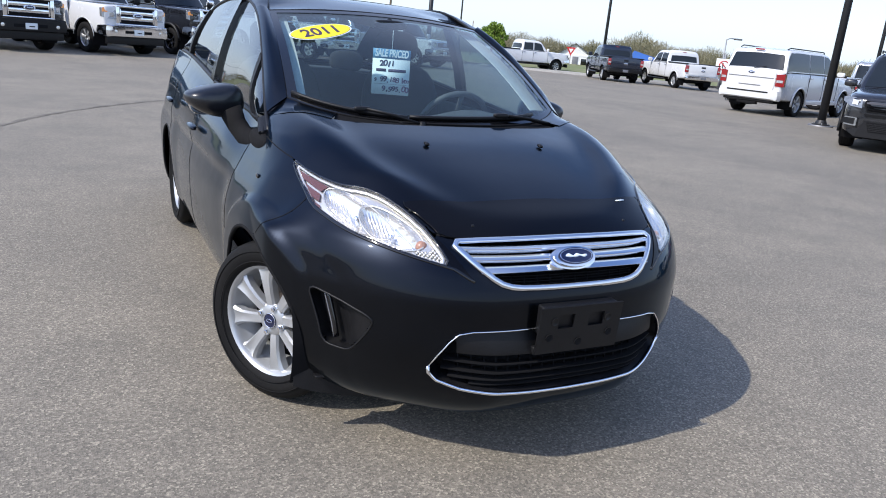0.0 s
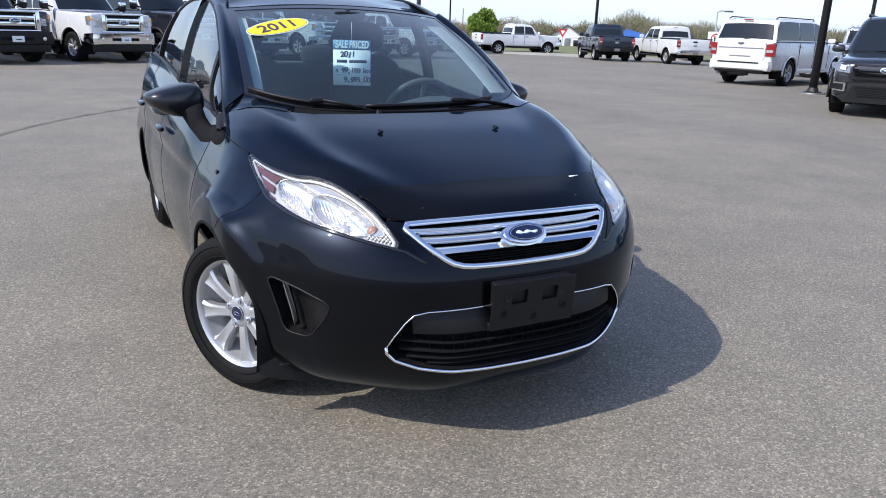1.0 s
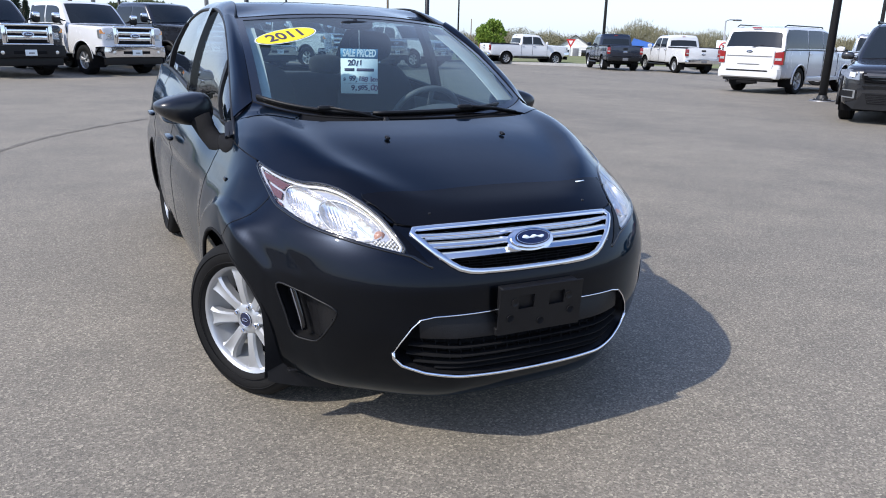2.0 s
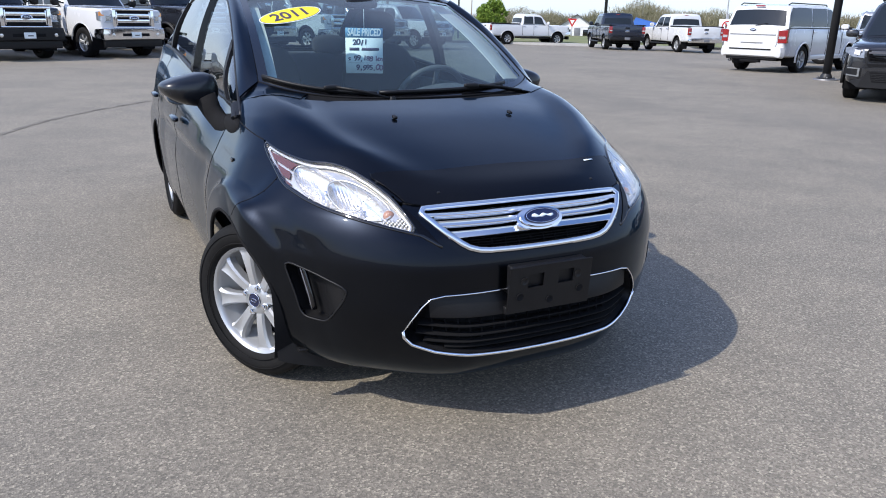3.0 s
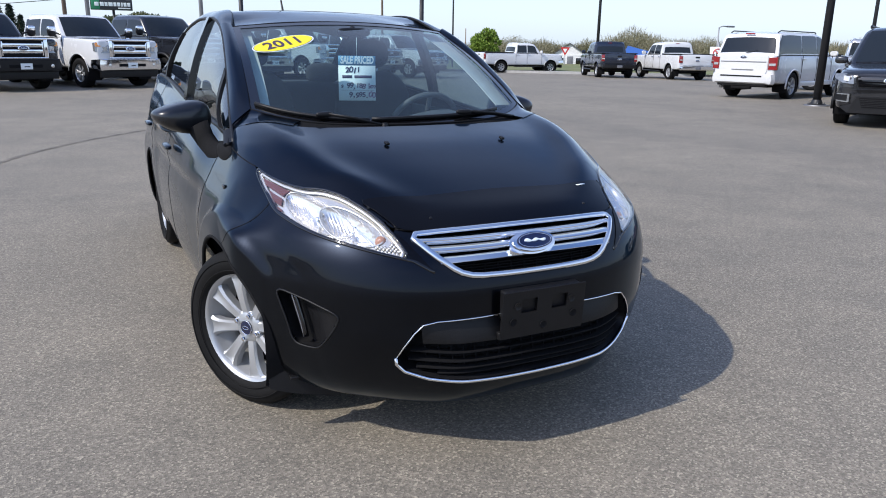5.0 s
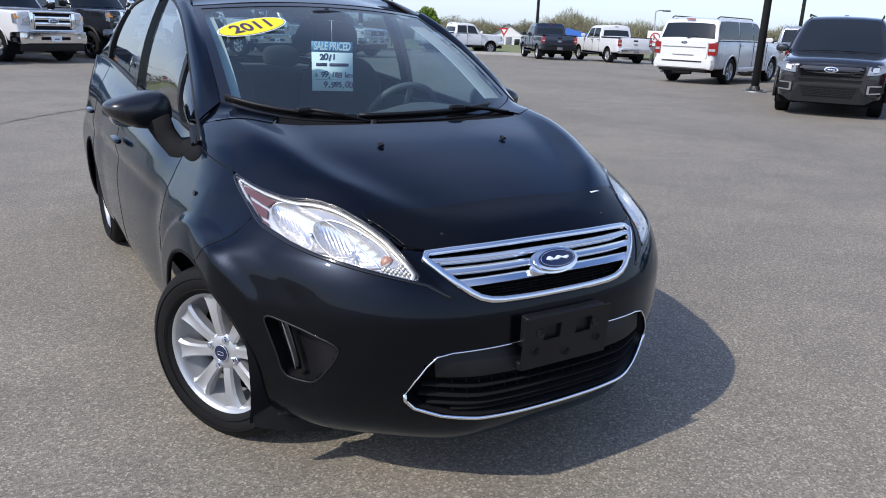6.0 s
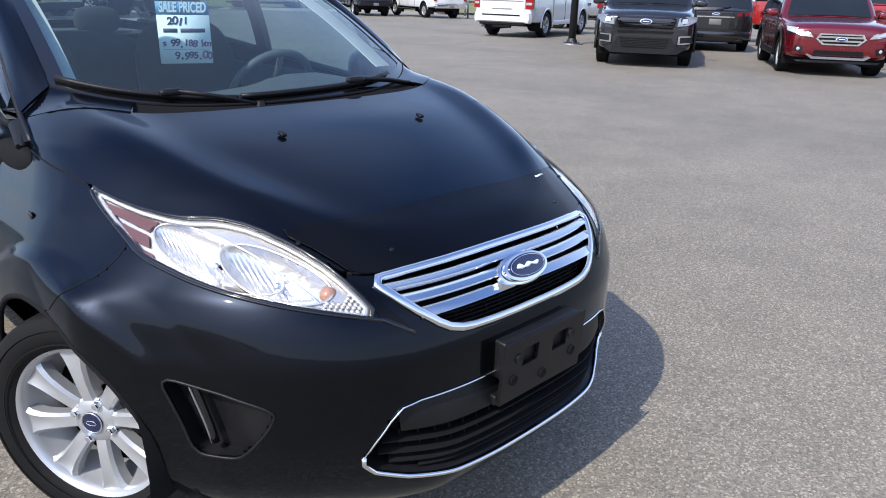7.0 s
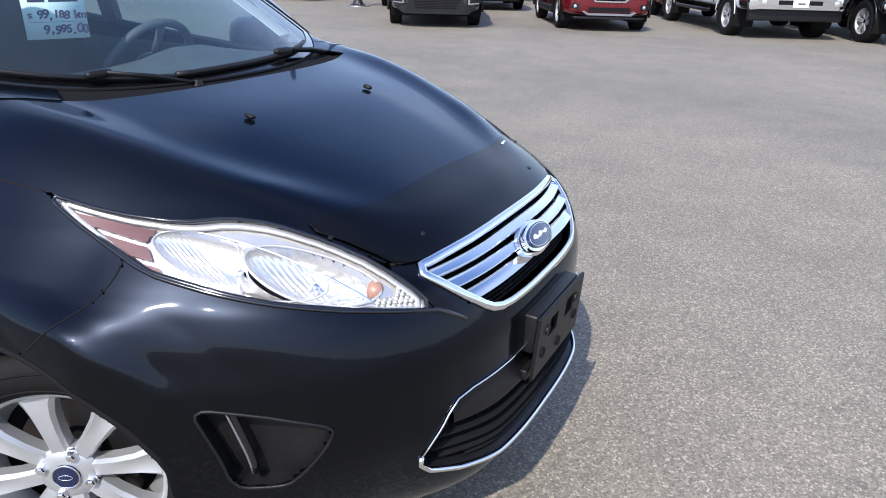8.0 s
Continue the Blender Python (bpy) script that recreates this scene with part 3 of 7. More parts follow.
for sd in (1, -1):
    f = (lambda poly: poly) if sd > 0 else flip
    lamp = panel("headlamp", f(HEADLAMP), [f(bowl_edge(0)), f(bowl_edge(1))], M["lamp_white"], sedan, dc=.25, dr=.05, out=-.015, depth=.003, solid=False, label="clear headlamp with chrome reflectors and reddish side marker")
    panel("outer_bowl", f(bowl_edge(0, 1.01)), [f(bowl_edge(1))], M["lamp_bowl"], lamp, dc=.10, dr=.04, out=bowl_depth(0), solid=False)
    panel("inner_bowl", f(bowl_edge(1, 1.01)), [], M["lamp_bowl"], lamp, dc=.10, dr=.04, out=bowl_depth(1), solid=False)
    # side wall of the housing
    ring = curved(HEADLAMP, .5)
    a = on_skin([sd * p[0] for p in ring], [p[1] for p in ring], .001)
    b = on_skin([sd * p[0] for p in ring], [p[1] for p in ring], -.022)
    n = len(ring)
    obj("housing_wall", list(a) + list(b), [(i, (i + 1) % n, n + (i + 1) % n, n + i) for i in range(n)], M["lamp_white"], lamp)
    ln = panel("lens", f(HEADLAMP), [], M["lens"], lamp, dc=.5, dr=.1, out=.003, solid=False, label="clear glossy lens")
    ln.visible_shadow = False
    skin_line("gasket", f(HEADLAMP), .0042, M["gloss_black"], lamp, .0, True)
    inner = [(29.6 + (c - 29.6) * .955, 8.3 + (r - 8.3) * .93) for c, r in HEADLAMP]
    skin_line("bright_bezel", f(inner), .0075, M["lamp_white"], lamp, -.008, True, flat=.5)
    # reddish side marker in three slats at the outer point
    for slat in ([(43.3, 9.98), (42.9, 9.66), (38.4, 9.26), (37.4, 9.40), (36.3, 9.52)], [(43.0, 9.50), (42.9, 9.08), (39.1, 8.80), (38.6, 9.14)],
                 [(41.9, 8.88), (41.0, 8.58), (39.0, 8.32), (38.9, 8.64)]):
        panel("marker_slat", f(slat), [], M["lamp_amber"], lamp, dc=.15, dr=.03, out=-.007, depth=.004)
    # bulb shields and collars of the two bowls
    for c0, r0, _, _, deep in BOWLS:
        nrm = Vector(skin_normal(c0, r0)) * Vector((sd, 1, 1))
        o = lamp_point(c0, r0, sd, -.012 - deep)
        lathe("bulb_shield", [(.0, .026), (.006, .024), (.009, .016), (.009, -.004)], M["lamp_mirror"], lamp, 20, "z", at=face_front(o, nrm))
    skin_line("bowl_collar", f(bowl_edge(1, 1.02)), .0030, M["lamp_white"], lamp, -.012, True, step=.3)
    skin_line("bowl_collar", f(bowl_edge(0, 1.02)), .0022, M["lamp_white"], lamp, -.013, True, step=.3)
    # bright lip of the inner bowl, and the sill under both
    skin_line("bowl_lip", f([(31.4, 7.62), (28.7, 7.36), (25.4, 7.16), (22.6, 6.98)]), .0030, M["lamp_mirror"], lamp, -.010, step=.3)
    skin_line("bowl_lip", f([(25.4, 8.30), (23.9, 7.72), (23.2, 7.30)]), .0030, M["lamp_mirror"], lamp, -.012, step=.2)
    # indicator with its honeycomb at the inner tip
    o = lamp_point(21.9, 7.66, sd, -.018)
    lathe("indicator_bulb", [(0, .008), (.010, .006), (.0165, .0), (.018, -.008), (.017, -.016)], M["bulb_amber"], lamp, 20, "y", at=Matrix.Translation(o) @ pose(0, 0, 0, 0, 0, 180))
    vs, fs = [], []
    for i in range(10):
        for j in range(7):
            c, r = 18.7 + i * .52 + .26 * (j % 2), 6.75 + j * .125 + .03 * i
            if not bool(in_poly(np.array([c]), np.array([r]), inner)[0]) or c > 23.6 - .28 * j or math.hypot((c - 21.9) / 1.5, (r - 7.66) / .34) < 1:
                continue
            o = lamp_point(c, r, sd, -.012)
            v, q = lathe_geo([(.0, -.0075), (.0035, -.006), (.0058, 0), (.0045, .0008)], 6, "y")
            fs += [tuple(n2 + len(vs) for n2 in g) for g in q]
            vs += [Vector(p) + o for p in v]
    if vs:
        obj("honeycomb", vs, fs, M["lamp_white"], lamp)
    # dark brow and lower strip under the lamp
    low = [(44.3, 9.9), (43.0, 9.3), (40, 8.52), (36, 8.07), (31.5, 7.62), (26.8, 7.25), (22, 6.87), (17.9, 6.55), (15.1, 6.02)]
    skin_line("lamp_lower_trim", f(low[1:]), 0.006, M["gloss_black"], sedan, -.002)
    # dark spear from the lamp's tip into the bumper
    spear = [(17.7, 6.55), (16.4, 6.3), (15.1, 6.02)]
    skin_line("lamp_spear", f(spear), .0055, M["gloss_black"], sedan, -.002)
    panel("lamp_wedge", f([(20.2, 8.05), (19.35, 7.92), (17.3, 6.95), (15.1, 6.02), (16.6, 6.25), (17.95, 6.48), (18.3, 6.75), (19.3, 7.45)]), [], M["acrylic"], sedan, dc=.15, dr=.03, out=.0025, depth=.003, label="gloss black wedge at the headlamp tip")
    # fog lamp pocket
    pocket = panel("fog_pocket", f(FOG), [], M["trim"], sedan, dc=.3, dr=.06, out=lambda c, r: -.012 - .034 * ease(29.0, 35.5, np.abs(c)), depth=.004, label="matte black blank fog lamp pocket")
    ring = curved(FOG, .4)
    n = len(ring)
    a = on_skin([sd * p[0] for p in ring], [p[1] for p in ring], .002)
    b = on_skin([sd * p[0] for p in ring], [p[1] for p in ring], -.046)
    obj("pocket_wall", list(a) + list(b), [(i, (i + 1) % n, n + (i + 1) % n, n + i) for i in range(n)], M["trim"], pocket)
    skin_line("pocket_rim", f(FOG), .0036, M["trim"], pocket, .0, True)
    fin = [lamp_point(36.9 - k * .26, 4.78 - k * .178, sd, -.024 + .004 * k / 6) for k in range(8)]
    tube("fin", fin, .0095, M["gloss_black"], pocket, 8)
    skin_line("fin_edge", f([(37.1 - k * .26, 4.78 - k * .178) for k in range(8)]), .0026, M["steel"], pocket, -.013)

# upper grille: bright frame, three bars, dark mesh behind, oval badge
grille = panel("grille", GRILLE, [], M["matte"], sedan, dc=.5, dr=.1, out=-.05, depth=.004, label="chrome three-bar grille with oval badge")
skin_line("grille_frame", GRILLE, .0105, M["chrome"], grille, .002, True, 8, .6)


def bar_strip(name, row_mid, half_rows, cmax, material, parent, out, depth, lean=0.0):
    """A bar across an opening, rounded at its face; lean sets its upper edge back, so that it looks to the sky."""
    cs = np.linspace(-cmax, cmax, 61)
    rows = []
    for dz, o in ((-1, -depth), (-1, out - .003), (-.8, out), (.7, out - lean), (1, out - lean - .004), (1, -depth)):
        rows.append([tuple(p) for p in on_skin(cs, row_mid(np.abs(cs)) + dz * half_rows, o)])
    return sharp(obj(name, *sheet_geo(rows), material, parent), 50)


for lo, hi, cm in ((7.72, 7.66, 16.9), (7.16, 7.1, 15.6), (6.62, 6.52, 14.2)):
    bar_strip("grille_bar", lambda c, lo=lo, hi=hi: lo + (hi - lo) * (c / 16) ** 2, .195, cm, M["chrome"], grille, .006, .03, .008)
for q in range(4):
    bar_strip("mesh_rib", lambda c, q=q: 6.32 - .13 * q + 0 * c, .02, 13.2 - .8 * q, M["matte"], grille, -.022, .045)
for k in range(-11, 12, 2):
    p = on_skin([k * 1.05] * 5, np.linspace(5.86, 6.3, 5), -.03)
    tube("mesh_upright", [tuple(x) for x in p], .0028, M["matte"], grille, 5)


def oval(name, a, b, depth, material, parent, at, steps=40, dome=.003):
    vs, fs = [(0, 0, depth + dome)], []
    rings = [(1.0, 0.0), (1.0, depth), (.96, depth + dome * .3), (.6, depth + dome * .8)]
    for q, h in rings:
        for k in range(steps):
            t = 2 * math.pi * k / steps
            vs.append((a * q * math.cos(t), b * q * math.sin(t), h))
    for i in range(len(rings) - 1):
        for k in range(steps):
            p, s = 1 + i * steps, 1 + (i + 1) * steps
            fs.append((p + k, p + (k + 1) % steps, s + (k + 1) % steps, s + k))
    s = 1 + (len(rings) - 1) * steps
    fs += [(s + k, s + (k + 1) % steps, 0) for k in range(steps)]
    ob = obj(name, vs, fs, material, parent)
    ob.matrix_basis = at
    return sharp(ob, 50)


def badge(parent, at, s=1.0):
    ring = oval("badge_rim", .076 * s, .034 * s, .010 * s, M["chrome"], parent, at, dome=.002 * s)
    blue = oval("badge_face", .064 * s, .0275 * s, .004 * s, M["badge_blue"], ring, pose(0, 0, .0105 * s), dome=.0015 * s)
    ring2 = [(.059 * s * math.cos(t), .0235 * s * math.sin(t), .0052 * s) for t in (2 * math.pi * k / 36 for k in range(36))]
    tube("badge_line", ring2, .0009 * s, M["chrome"], blue, 5, True)
    # a plain flourish in place of a name
    tube("badge_stroke", [((-.040 + .080 * q / 12) * s, .002 * math.sin(q * 1.1) * s, .0056 * s) for q in range(13)], [(.0012 + .0062 * abs(math.sin(q * math.pi / 4.2)) * (1 - q / 30)) * s for q in range(13)], M["pale_ink"], blue, 6, flat=.35, up=(0, 0, 1))
    return ring


_bp = Vector(on_skin([0.01], [6.95], .012)[0])
_bn = Vector(skin_normal(.01, 6.95))
_bn.x = 0
badge(grille, face_front(_bp, _bn))
oval("badge_plinth", .085, .039, .012, M["chrome"], grille, face_front(_bp - _bn * .016, _bn), dome=.004)

# lower intake
intake = panel("lower_intake", LOWER, [], M["matte"], sedan, dc=.6, dr=.1, out=-.07, depth=.004, label="black lower intake with a thin bright outline")
_half = [(0, 4.47), (9.5, 4.40), (15.0, 4.37), (16.9, 4.29), (18.2, 4.06), (19.6, 3.70), (20.6, 3.38)]
_foot = [(20.6, 3.38), (20.5, 3.20), (19.4, 2.98), (16.4, 2.78), (12, 2.68), (6, 2.63), (0, 2.61)]
skin_line("intake_outline", _half[::-1] + flip(_half[1:]), .0024, M["chrome"], intake, .0025, False, 8)
skin_line("intake_chin", _foot + flip(_foot[:-1])[::-1], .0058, M["chrome"], intake, .002, False, 8)
ring = curved(LOWER, .5)
n = len(ring)
a, b = on_skin([p[0] for p in ring], [p[1] for p in ring], .0), on_skin([p[0] for p in ring], [p[1] for p in ring], -.07)
obj("intake_wall", list(a) + list(b), [(i, (i + 1) % n, n + (i + 1) % n, n + i) for i in range(n)], M["trim"], intake)
bar_strip("intake_panel", lambda c: 4.06 + 0 * c, .30, 17.2, M["trim"], intake, -.012, .05)
for q, cm in ((3.52, 18.9), (3.26, 19.2), (3.02, 18.2), (2.82, 15.4)):
    bar_strip("intake_rib", lambda c, q=q: q + 0 * c, .022, cm, M["matte"], intake, -.02, .06)
for k in range(-9, 10):
    p = on_skin([k * 1.9] * 5, np.linspace(2.8, 3.7, 5), -.045)
    tube("intake_upright", [tuple(x) for x in p], .003, M["matte"], intake, 5)

# number plate bracket: a thin black plastic plate with slots
plate = bmesh.new()
PW, PH = .153, .076
outline = [(-PW, -PH), (-PW * .5, -PH - .006), (PW * .5, -PH - .006), (PW, -PH), (PW, PH - .01), (PW - .01, PH), (-PW + .01, PH), (-PW, PH - .01)]
slots = [(-.085, -.028, .005, .05), (.028, .085, .005, .05)]
xs = sorted({-PW, -.085, -.028, .028, .085, PW})
zs = sorted({-PH, .005, .05, PH})
for sy in (0,):
    grid = {}
    for x in xs:
        for z in zs:
            grid[(x, z)] = plate.verts.new((x, 0, z))
    for i in range(len(xs) - 1):
        for j in range(len(zs) - 1):
            mx, mz = (xs[i] + xs[i + 1]) / 2, (zs[j] + zs[j + 1]) / 2
            if any(s[0] < mx < s[1] and s[2] < mz < s[3] for s in slots):
                continue
            plate.faces.new([grid[(xs[i], zs[j])], grid[(xs[i + 1], zs[j])], grid[(xs[i + 1], zs[j + 1])], grid[(xs[i], zs[j + 1])]])
bracket = part("plate_bracket", plate, M["trim"], sedan, "empty black plastic number plate bracket", smooth=False)
bracket.matrix_basis = pose(0.004, -.775, .500, 4, 0, 0)
thick(bracket, .008, 0)
bv = bracket.modifiers.new("edges", "BEVEL")
bv.width, bv.segments = .004, 2
for x, z in ((-.112, -.022), (0, -.045), (.112, -.022), (.10, .03), (-.10, .03)):
    lathe("bracket_boss", [(.0, -.002), (.009, -.002), (.0105, -.003), (.0125, -.0035), (.0125, .0)], M["matte"] if z < 0 else M["trim"], bracket, 18, "y", at=pose(x, -.004, z))
box("bracket_flange", -.15, .15, .012, .03, -.085, -.06, M["trim"], bracket, .004)
box("bracket_mount", -.14, .14, .008, .05, -.02, .074, M["trim"], bracket, .006)

# wind deflector along the bonnet's leading edge
_d = [(0, 9.58), (8.7, 9.52), (16.3, 9.4), (22.9, 9.26), (22.9, 9.12), (21.3, 8.86), (19.9, 8.46), (19.0, 8.12), (15.3, 8.02), (7, 8.1), (0, 8.12)]
deflector = panel("hood_deflector", rounded(_d + flip(_d[1:-1])[::-1], 1), [], M["acrylic"], sedan, dc=.25, dr=.05, out=lambda c, r: .002 + .004 * (1 - ease(8.7, 9.5, r)), depth=.003, solid=False, label="smoked acrylic stone deflector across the bonnet edge")
for side_edge in (_d[3:8], flip(_d[3:8])):
    skin_line("deflector_edge", side_edge, .0018, M["acrylic"], deflector, .003)
for c, r in ((13.8, 8.55), (-13.8, 8.55), (22.4, 8.95), (-22.4, 8.95)):
    o = Vector(on_skin([c], [r], .006)[0])
    lathe("clip", [(0, .003), (.004, .0028), (.0055, 0)], M["trim"], deflector, 12, "z", at=face_front(o, Vector(skin_normal(abs(c), r)) * Vector((math.copysign(1, c), 1, 1))))
o = Vector(on_skin([17.0], [9.25], .0045)[0])
mk = box("maker_mark", -.022, .022, -.003, .003, 0, .0006, M["pale_ink"], deflector, 0)
mk.matrix_basis = face_front(o, Vector(skin_normal(17.0, 9.25)))

# washer jets
for sd in (1, -1):
    o = Vector((sd * .242, -.094, .951))
    jet = bmesh.new()
    box_bm(jet, -.008, .008, -.011, .011, -.003, .007, .004, 2)
    part("washer_jet", jet, M["trim"], sedan).matrix_basis = Matrix.Translation(o) @ pose(0, 0, 0, 17, 0, 0)



# ---- the sedan's cabin ----
RAIL = [(.27, .716, .925), (.40, .695, .978), (.62, .655, 1.12), (.85, .615, 1.262), (1.1, .580, 1.362), (1.5, .556, 1.415), (1.95, .552, 1.41), (2.3, .567, 1.355),
        (2.6, .61, 1.225), (2.78, .645, 1.115)]


def along(rows, y):
    k = [r[0] for r in rows]
    return np.stack([spl(k, [r[1] for r in rows], y), np.asarray(y, float) * np.ones_like(y), spl(k, [r[2] for r in rows], y)], -1)


# windscreen
top_y = lambda w: .975 + .085 * (w / .54) ** 2
top_z = lambda w: 1.398 - .033 * (w / .54) ** 2
base_y = lambda w: .14 + .19 * (w / .625) ** 2.2
base_z = lambda w: .992 + .008 * (w / .625) ** 2
grid = []
for i in range(15):
    row = []
    for j in range(33):
        q = (j / 16 - 1)
        lift = .095 * abs(q) ** 5
        t = lift + (1 - lift) * i / 14
        w0, w1 = .625 * q, .54 * q
        a = Vector((w0, base_y(abs(w0)), base_z(abs(w0))))
        b = Vector((w1, top_y(abs(w1)), top_z(abs(w1))))
        p = a.lerp(b, t) + Vector((0, -.45, .9)) * (.028 * math.sin(math.pi * t))
        row.append(p)
    grid.append(row)
windscreen = obj("windscreen", *sheet_geo(grid), M["screen"], sedan, "clear windscreen with a dealer sticker")
windscreen.visible_shadow = False
SCREEN_GRID = grid
edge_l, edge_r = [g[0] for g in grid], [g[-1] for g in grid]
seal = [grid[0][j] for j in range(33)] + edge_r[1:] + [grid[-1][j] for j in range(31, -1, -1)] + edge_l[-2:0:-1]
tube("windscreen_seal", seal, .0045, M["matte"], sedan, 6, True)
# black printed band along the glass foot
obj("screen_band", *sheet_geo([[p + Vector((0, -.0015, .002)) for p in grid[0]], [grid[0][j].lerp(grid[1][j], .55) + Vector((0, -.0015, .002)) for j in range(33)]]), M["gloss_black"], sedan)

for sd in (0, 1):
    k0, k1 = (0, 1) if sd == 0 else (32, 31)
    obj("screen_border", *sheet_geo([[g[k0] + Vector((0, -.0015, .002)) for g in grid], [g[k0].lerp(g[k1], .95) + Vector((0, -.0015, .002)) for g in grid]]), M["gloss_black"], sedan)
obj("screen_border", *sheet_geo([[p + Vector((0, -.0015, .002)) for p in grid[-1]], [grid[-1][j].lerp(grid[-2][j], .6) + Vector((0, -.0015, .002)) for j in range(33)]]), M["gloss_black"], sedan)

# cowl: sunk black panel between bonnet and glass
_cg = np.linspace(0, 60, 601)
_xg = skin(_cg, np.full(601, 12.985))[:, 0]


def hood_end(q):
    """Point of the bonnet's rear edge at that fraction of its half width."""
    c = float(np.interp(abs(q) * .688, _xg, _cg))
    return Vector(on_skin([math.copysign(max(c, .01), q)], [12.985])[0])


def glass_foot(q):
    k = min(max((q + 1) * 16, 0), 31.999)
    return grid[0][int(k)].lerp(grid[0][int(k) + 1], k - int(k))


PAINTED = .74
rows = []
for t in np.linspace(0, 1, 7):
    rows.append([hood_end(q).lerp(glass_foot(q) + Vector((0, .008, .003)), t) - Vector((0, 0, .004 * (1 - t) + .010 * math.sin(math.pi * t))) for q in np.linspace(-PAINTED, PAINTED, 41)])
cowl = obj("cowl_panel", *sheet_geo(rows), M["matte"], sedan, "black plastic cowl grating")
for k in range(-9, 10, 2):
    w = k * .058
    y = base_y(abs(w)) - .03
    vs, fs = tube_geo([(w - .045, y, base_z(abs(w)) - .024), (w + .045, y + .002 * abs(k) * (1 if k > 0 else -1), base_z(abs(w)) - .024)], .004, 5)
    obj("cowl_slot", vs, fs, M["matte"], cowl)

# wing corners and pillars
for sd in (1, -1):
    S = lambda p, sd=sd: (p[0] * sd, p[1], p[2])
    ts = np.linspace(0, 1, 22)
    rows = []
    for t in ts:
        k = t * 14
        i = min(int(k), 13)
        a = edge_r[i].lerp(edge_r[i + 1], k - i)
        yb = .40 + t * .72
        b = Vector(along(RAIL, np.array([yb]))[0])
        n = ((b - a).cross(edge_r[min(i + 1, 14)] - edge_r[i])).normalized()
        if n.x < 0:
            n = -n
        row = []
        for s in np.linspace(0, 1, 7):
            p = a.lerp(b, s) + n * (.016 * min(1, .15 + 5 * t) * math.sin(math.pi * s))
            row.append(S(p))
        rows.append(row)
    thick(obj("front_pillar", *sheet_geo(rows), P, sedan), .012, 0)
    # filler from pillar foot to bonnet corner
    foot = [Vector(rows[0][k]) for k in range(7)]
    qs = np.linspace(PAINTED, 1, 7)
    top = [glass_foot(sd * q) for q in qs[:-1]] + foot
    sk = [hood_end(sd * q) for q in qs[:-1]] + [Vector(p) for p in on_skin([sd * c for c in np.linspace(57.2, 59.7, 7)], np.full(7, 12.985))]
    rise = []
    for p in sk:
        c = float(np.interp(abs(p.x), _xg, _cg))
        d = Vector(on_skin([sd * c], [12.98])[0]) - Vector(on_skin([sd * c], [12.7])[0])
        rise.append(d.normalized() * .5)
    rows3 = []
    for s in np.linspace(0, 1, 10):
        line = []
        for a, b, d in zip(sk, top, rise):
            g = b - a
            line.append(a * (1 - s) ** 3 + (a + d * (g.length / 3)) * (3 * s * (1 - s) ** 2) + (b - g / 3) * (3 * s * s * (1 - s)) + b * s ** 3)
        rows3.append(line)
    thick(obj("pillar_foot", *sheet_geo(rows3), P, sedan), .006, 0)
    # side glass, from belt to rail
    ys = np.linspace(.28, 2.74, 62)
    belt_r = np.interp(ys, [.28, .40, .66], [11.1, 12.3, 12.98])
    belt = on_skin([sd * col_at(min(y, 2.89), q) for y, q in zip(ys, belt_r)], belt_r, 0)
    belt[:, 0] -= sd * np.interp(ys, [.28, .66], [-.004, .012])
    rail = along(RAIL, ys)
    rail[:, 0] *= sd
    rows = [[Vector(b).lerp(Vector(r), t) + Vector((sd * .020 * math.sin(math.pi * t), 0, 0)) for b, r in zip(belt, rail)] for t in np.linspace(0, 1, 9)]

    def strip(i0, i1, name, material, out, shadow=True, lean=0):
        g = []
        for k, row in enumerate(rows):
            a, b = i0 + lean * (k / 8), i1 + lean * (k / 8)
            line = []
            for q in np.linspace(a, b, max(3, int(i1 - i0) + 1)):
                j = int(min(max(q, 0), 60))
                line.append(row[j].lerp(row[j + 1], min(max(q, 0), 61) - j) + Vector((sd * out, 0, 0)))
            g.append(line)
        ob = obj(name, *sheet_geo(g), material, sedan)
        ob.visible_shadow = shadow
        return ob

    strip(2.4, 8.2, "quarter_light", M["glass"], .004, False, 2.5)
    thick(strip(0, 2.6, "quarter_trim", M["trim"], .005, True, 0), .01, 0)
    strip(8.2, 28.4, "front_door_glass", M["glass"], 0, False, 1.5)
    strip(29.8, 52.6, "rear_door_glass", M["glass"], 0, False, -1.5)
    strip(52.6, 60.5, "rear_quarter_light", M["glass_dark"], 0, True)
    thick(strip(7.7, 8.7, "window_divider", M["trim"], .006, True, 2.4), .012, 0)
    thick(strip(28.1, 30.1, "centre_pillar", M["gloss_black"], .004, True, .2), .03, 0)
    thick(strip(52.1, 53.5, "rear_window_divider", M["trim"], .004, True, -1.5), .02, 0)
    tube("belt_moulding", [tuple(Vector(b) + Vector((sd * .006, 0, .004))) for b in belt], .011, M["trim"], sedan, 6)
    tube("window_frame", [tuple(r) for r in rail], .009, M["trim"], sedan, 6)
    # roof edge and rear pillar
    yr = np.linspace(1.10, 2.78, 30)
    e = along(RAIL, yr)
    rows2 = []
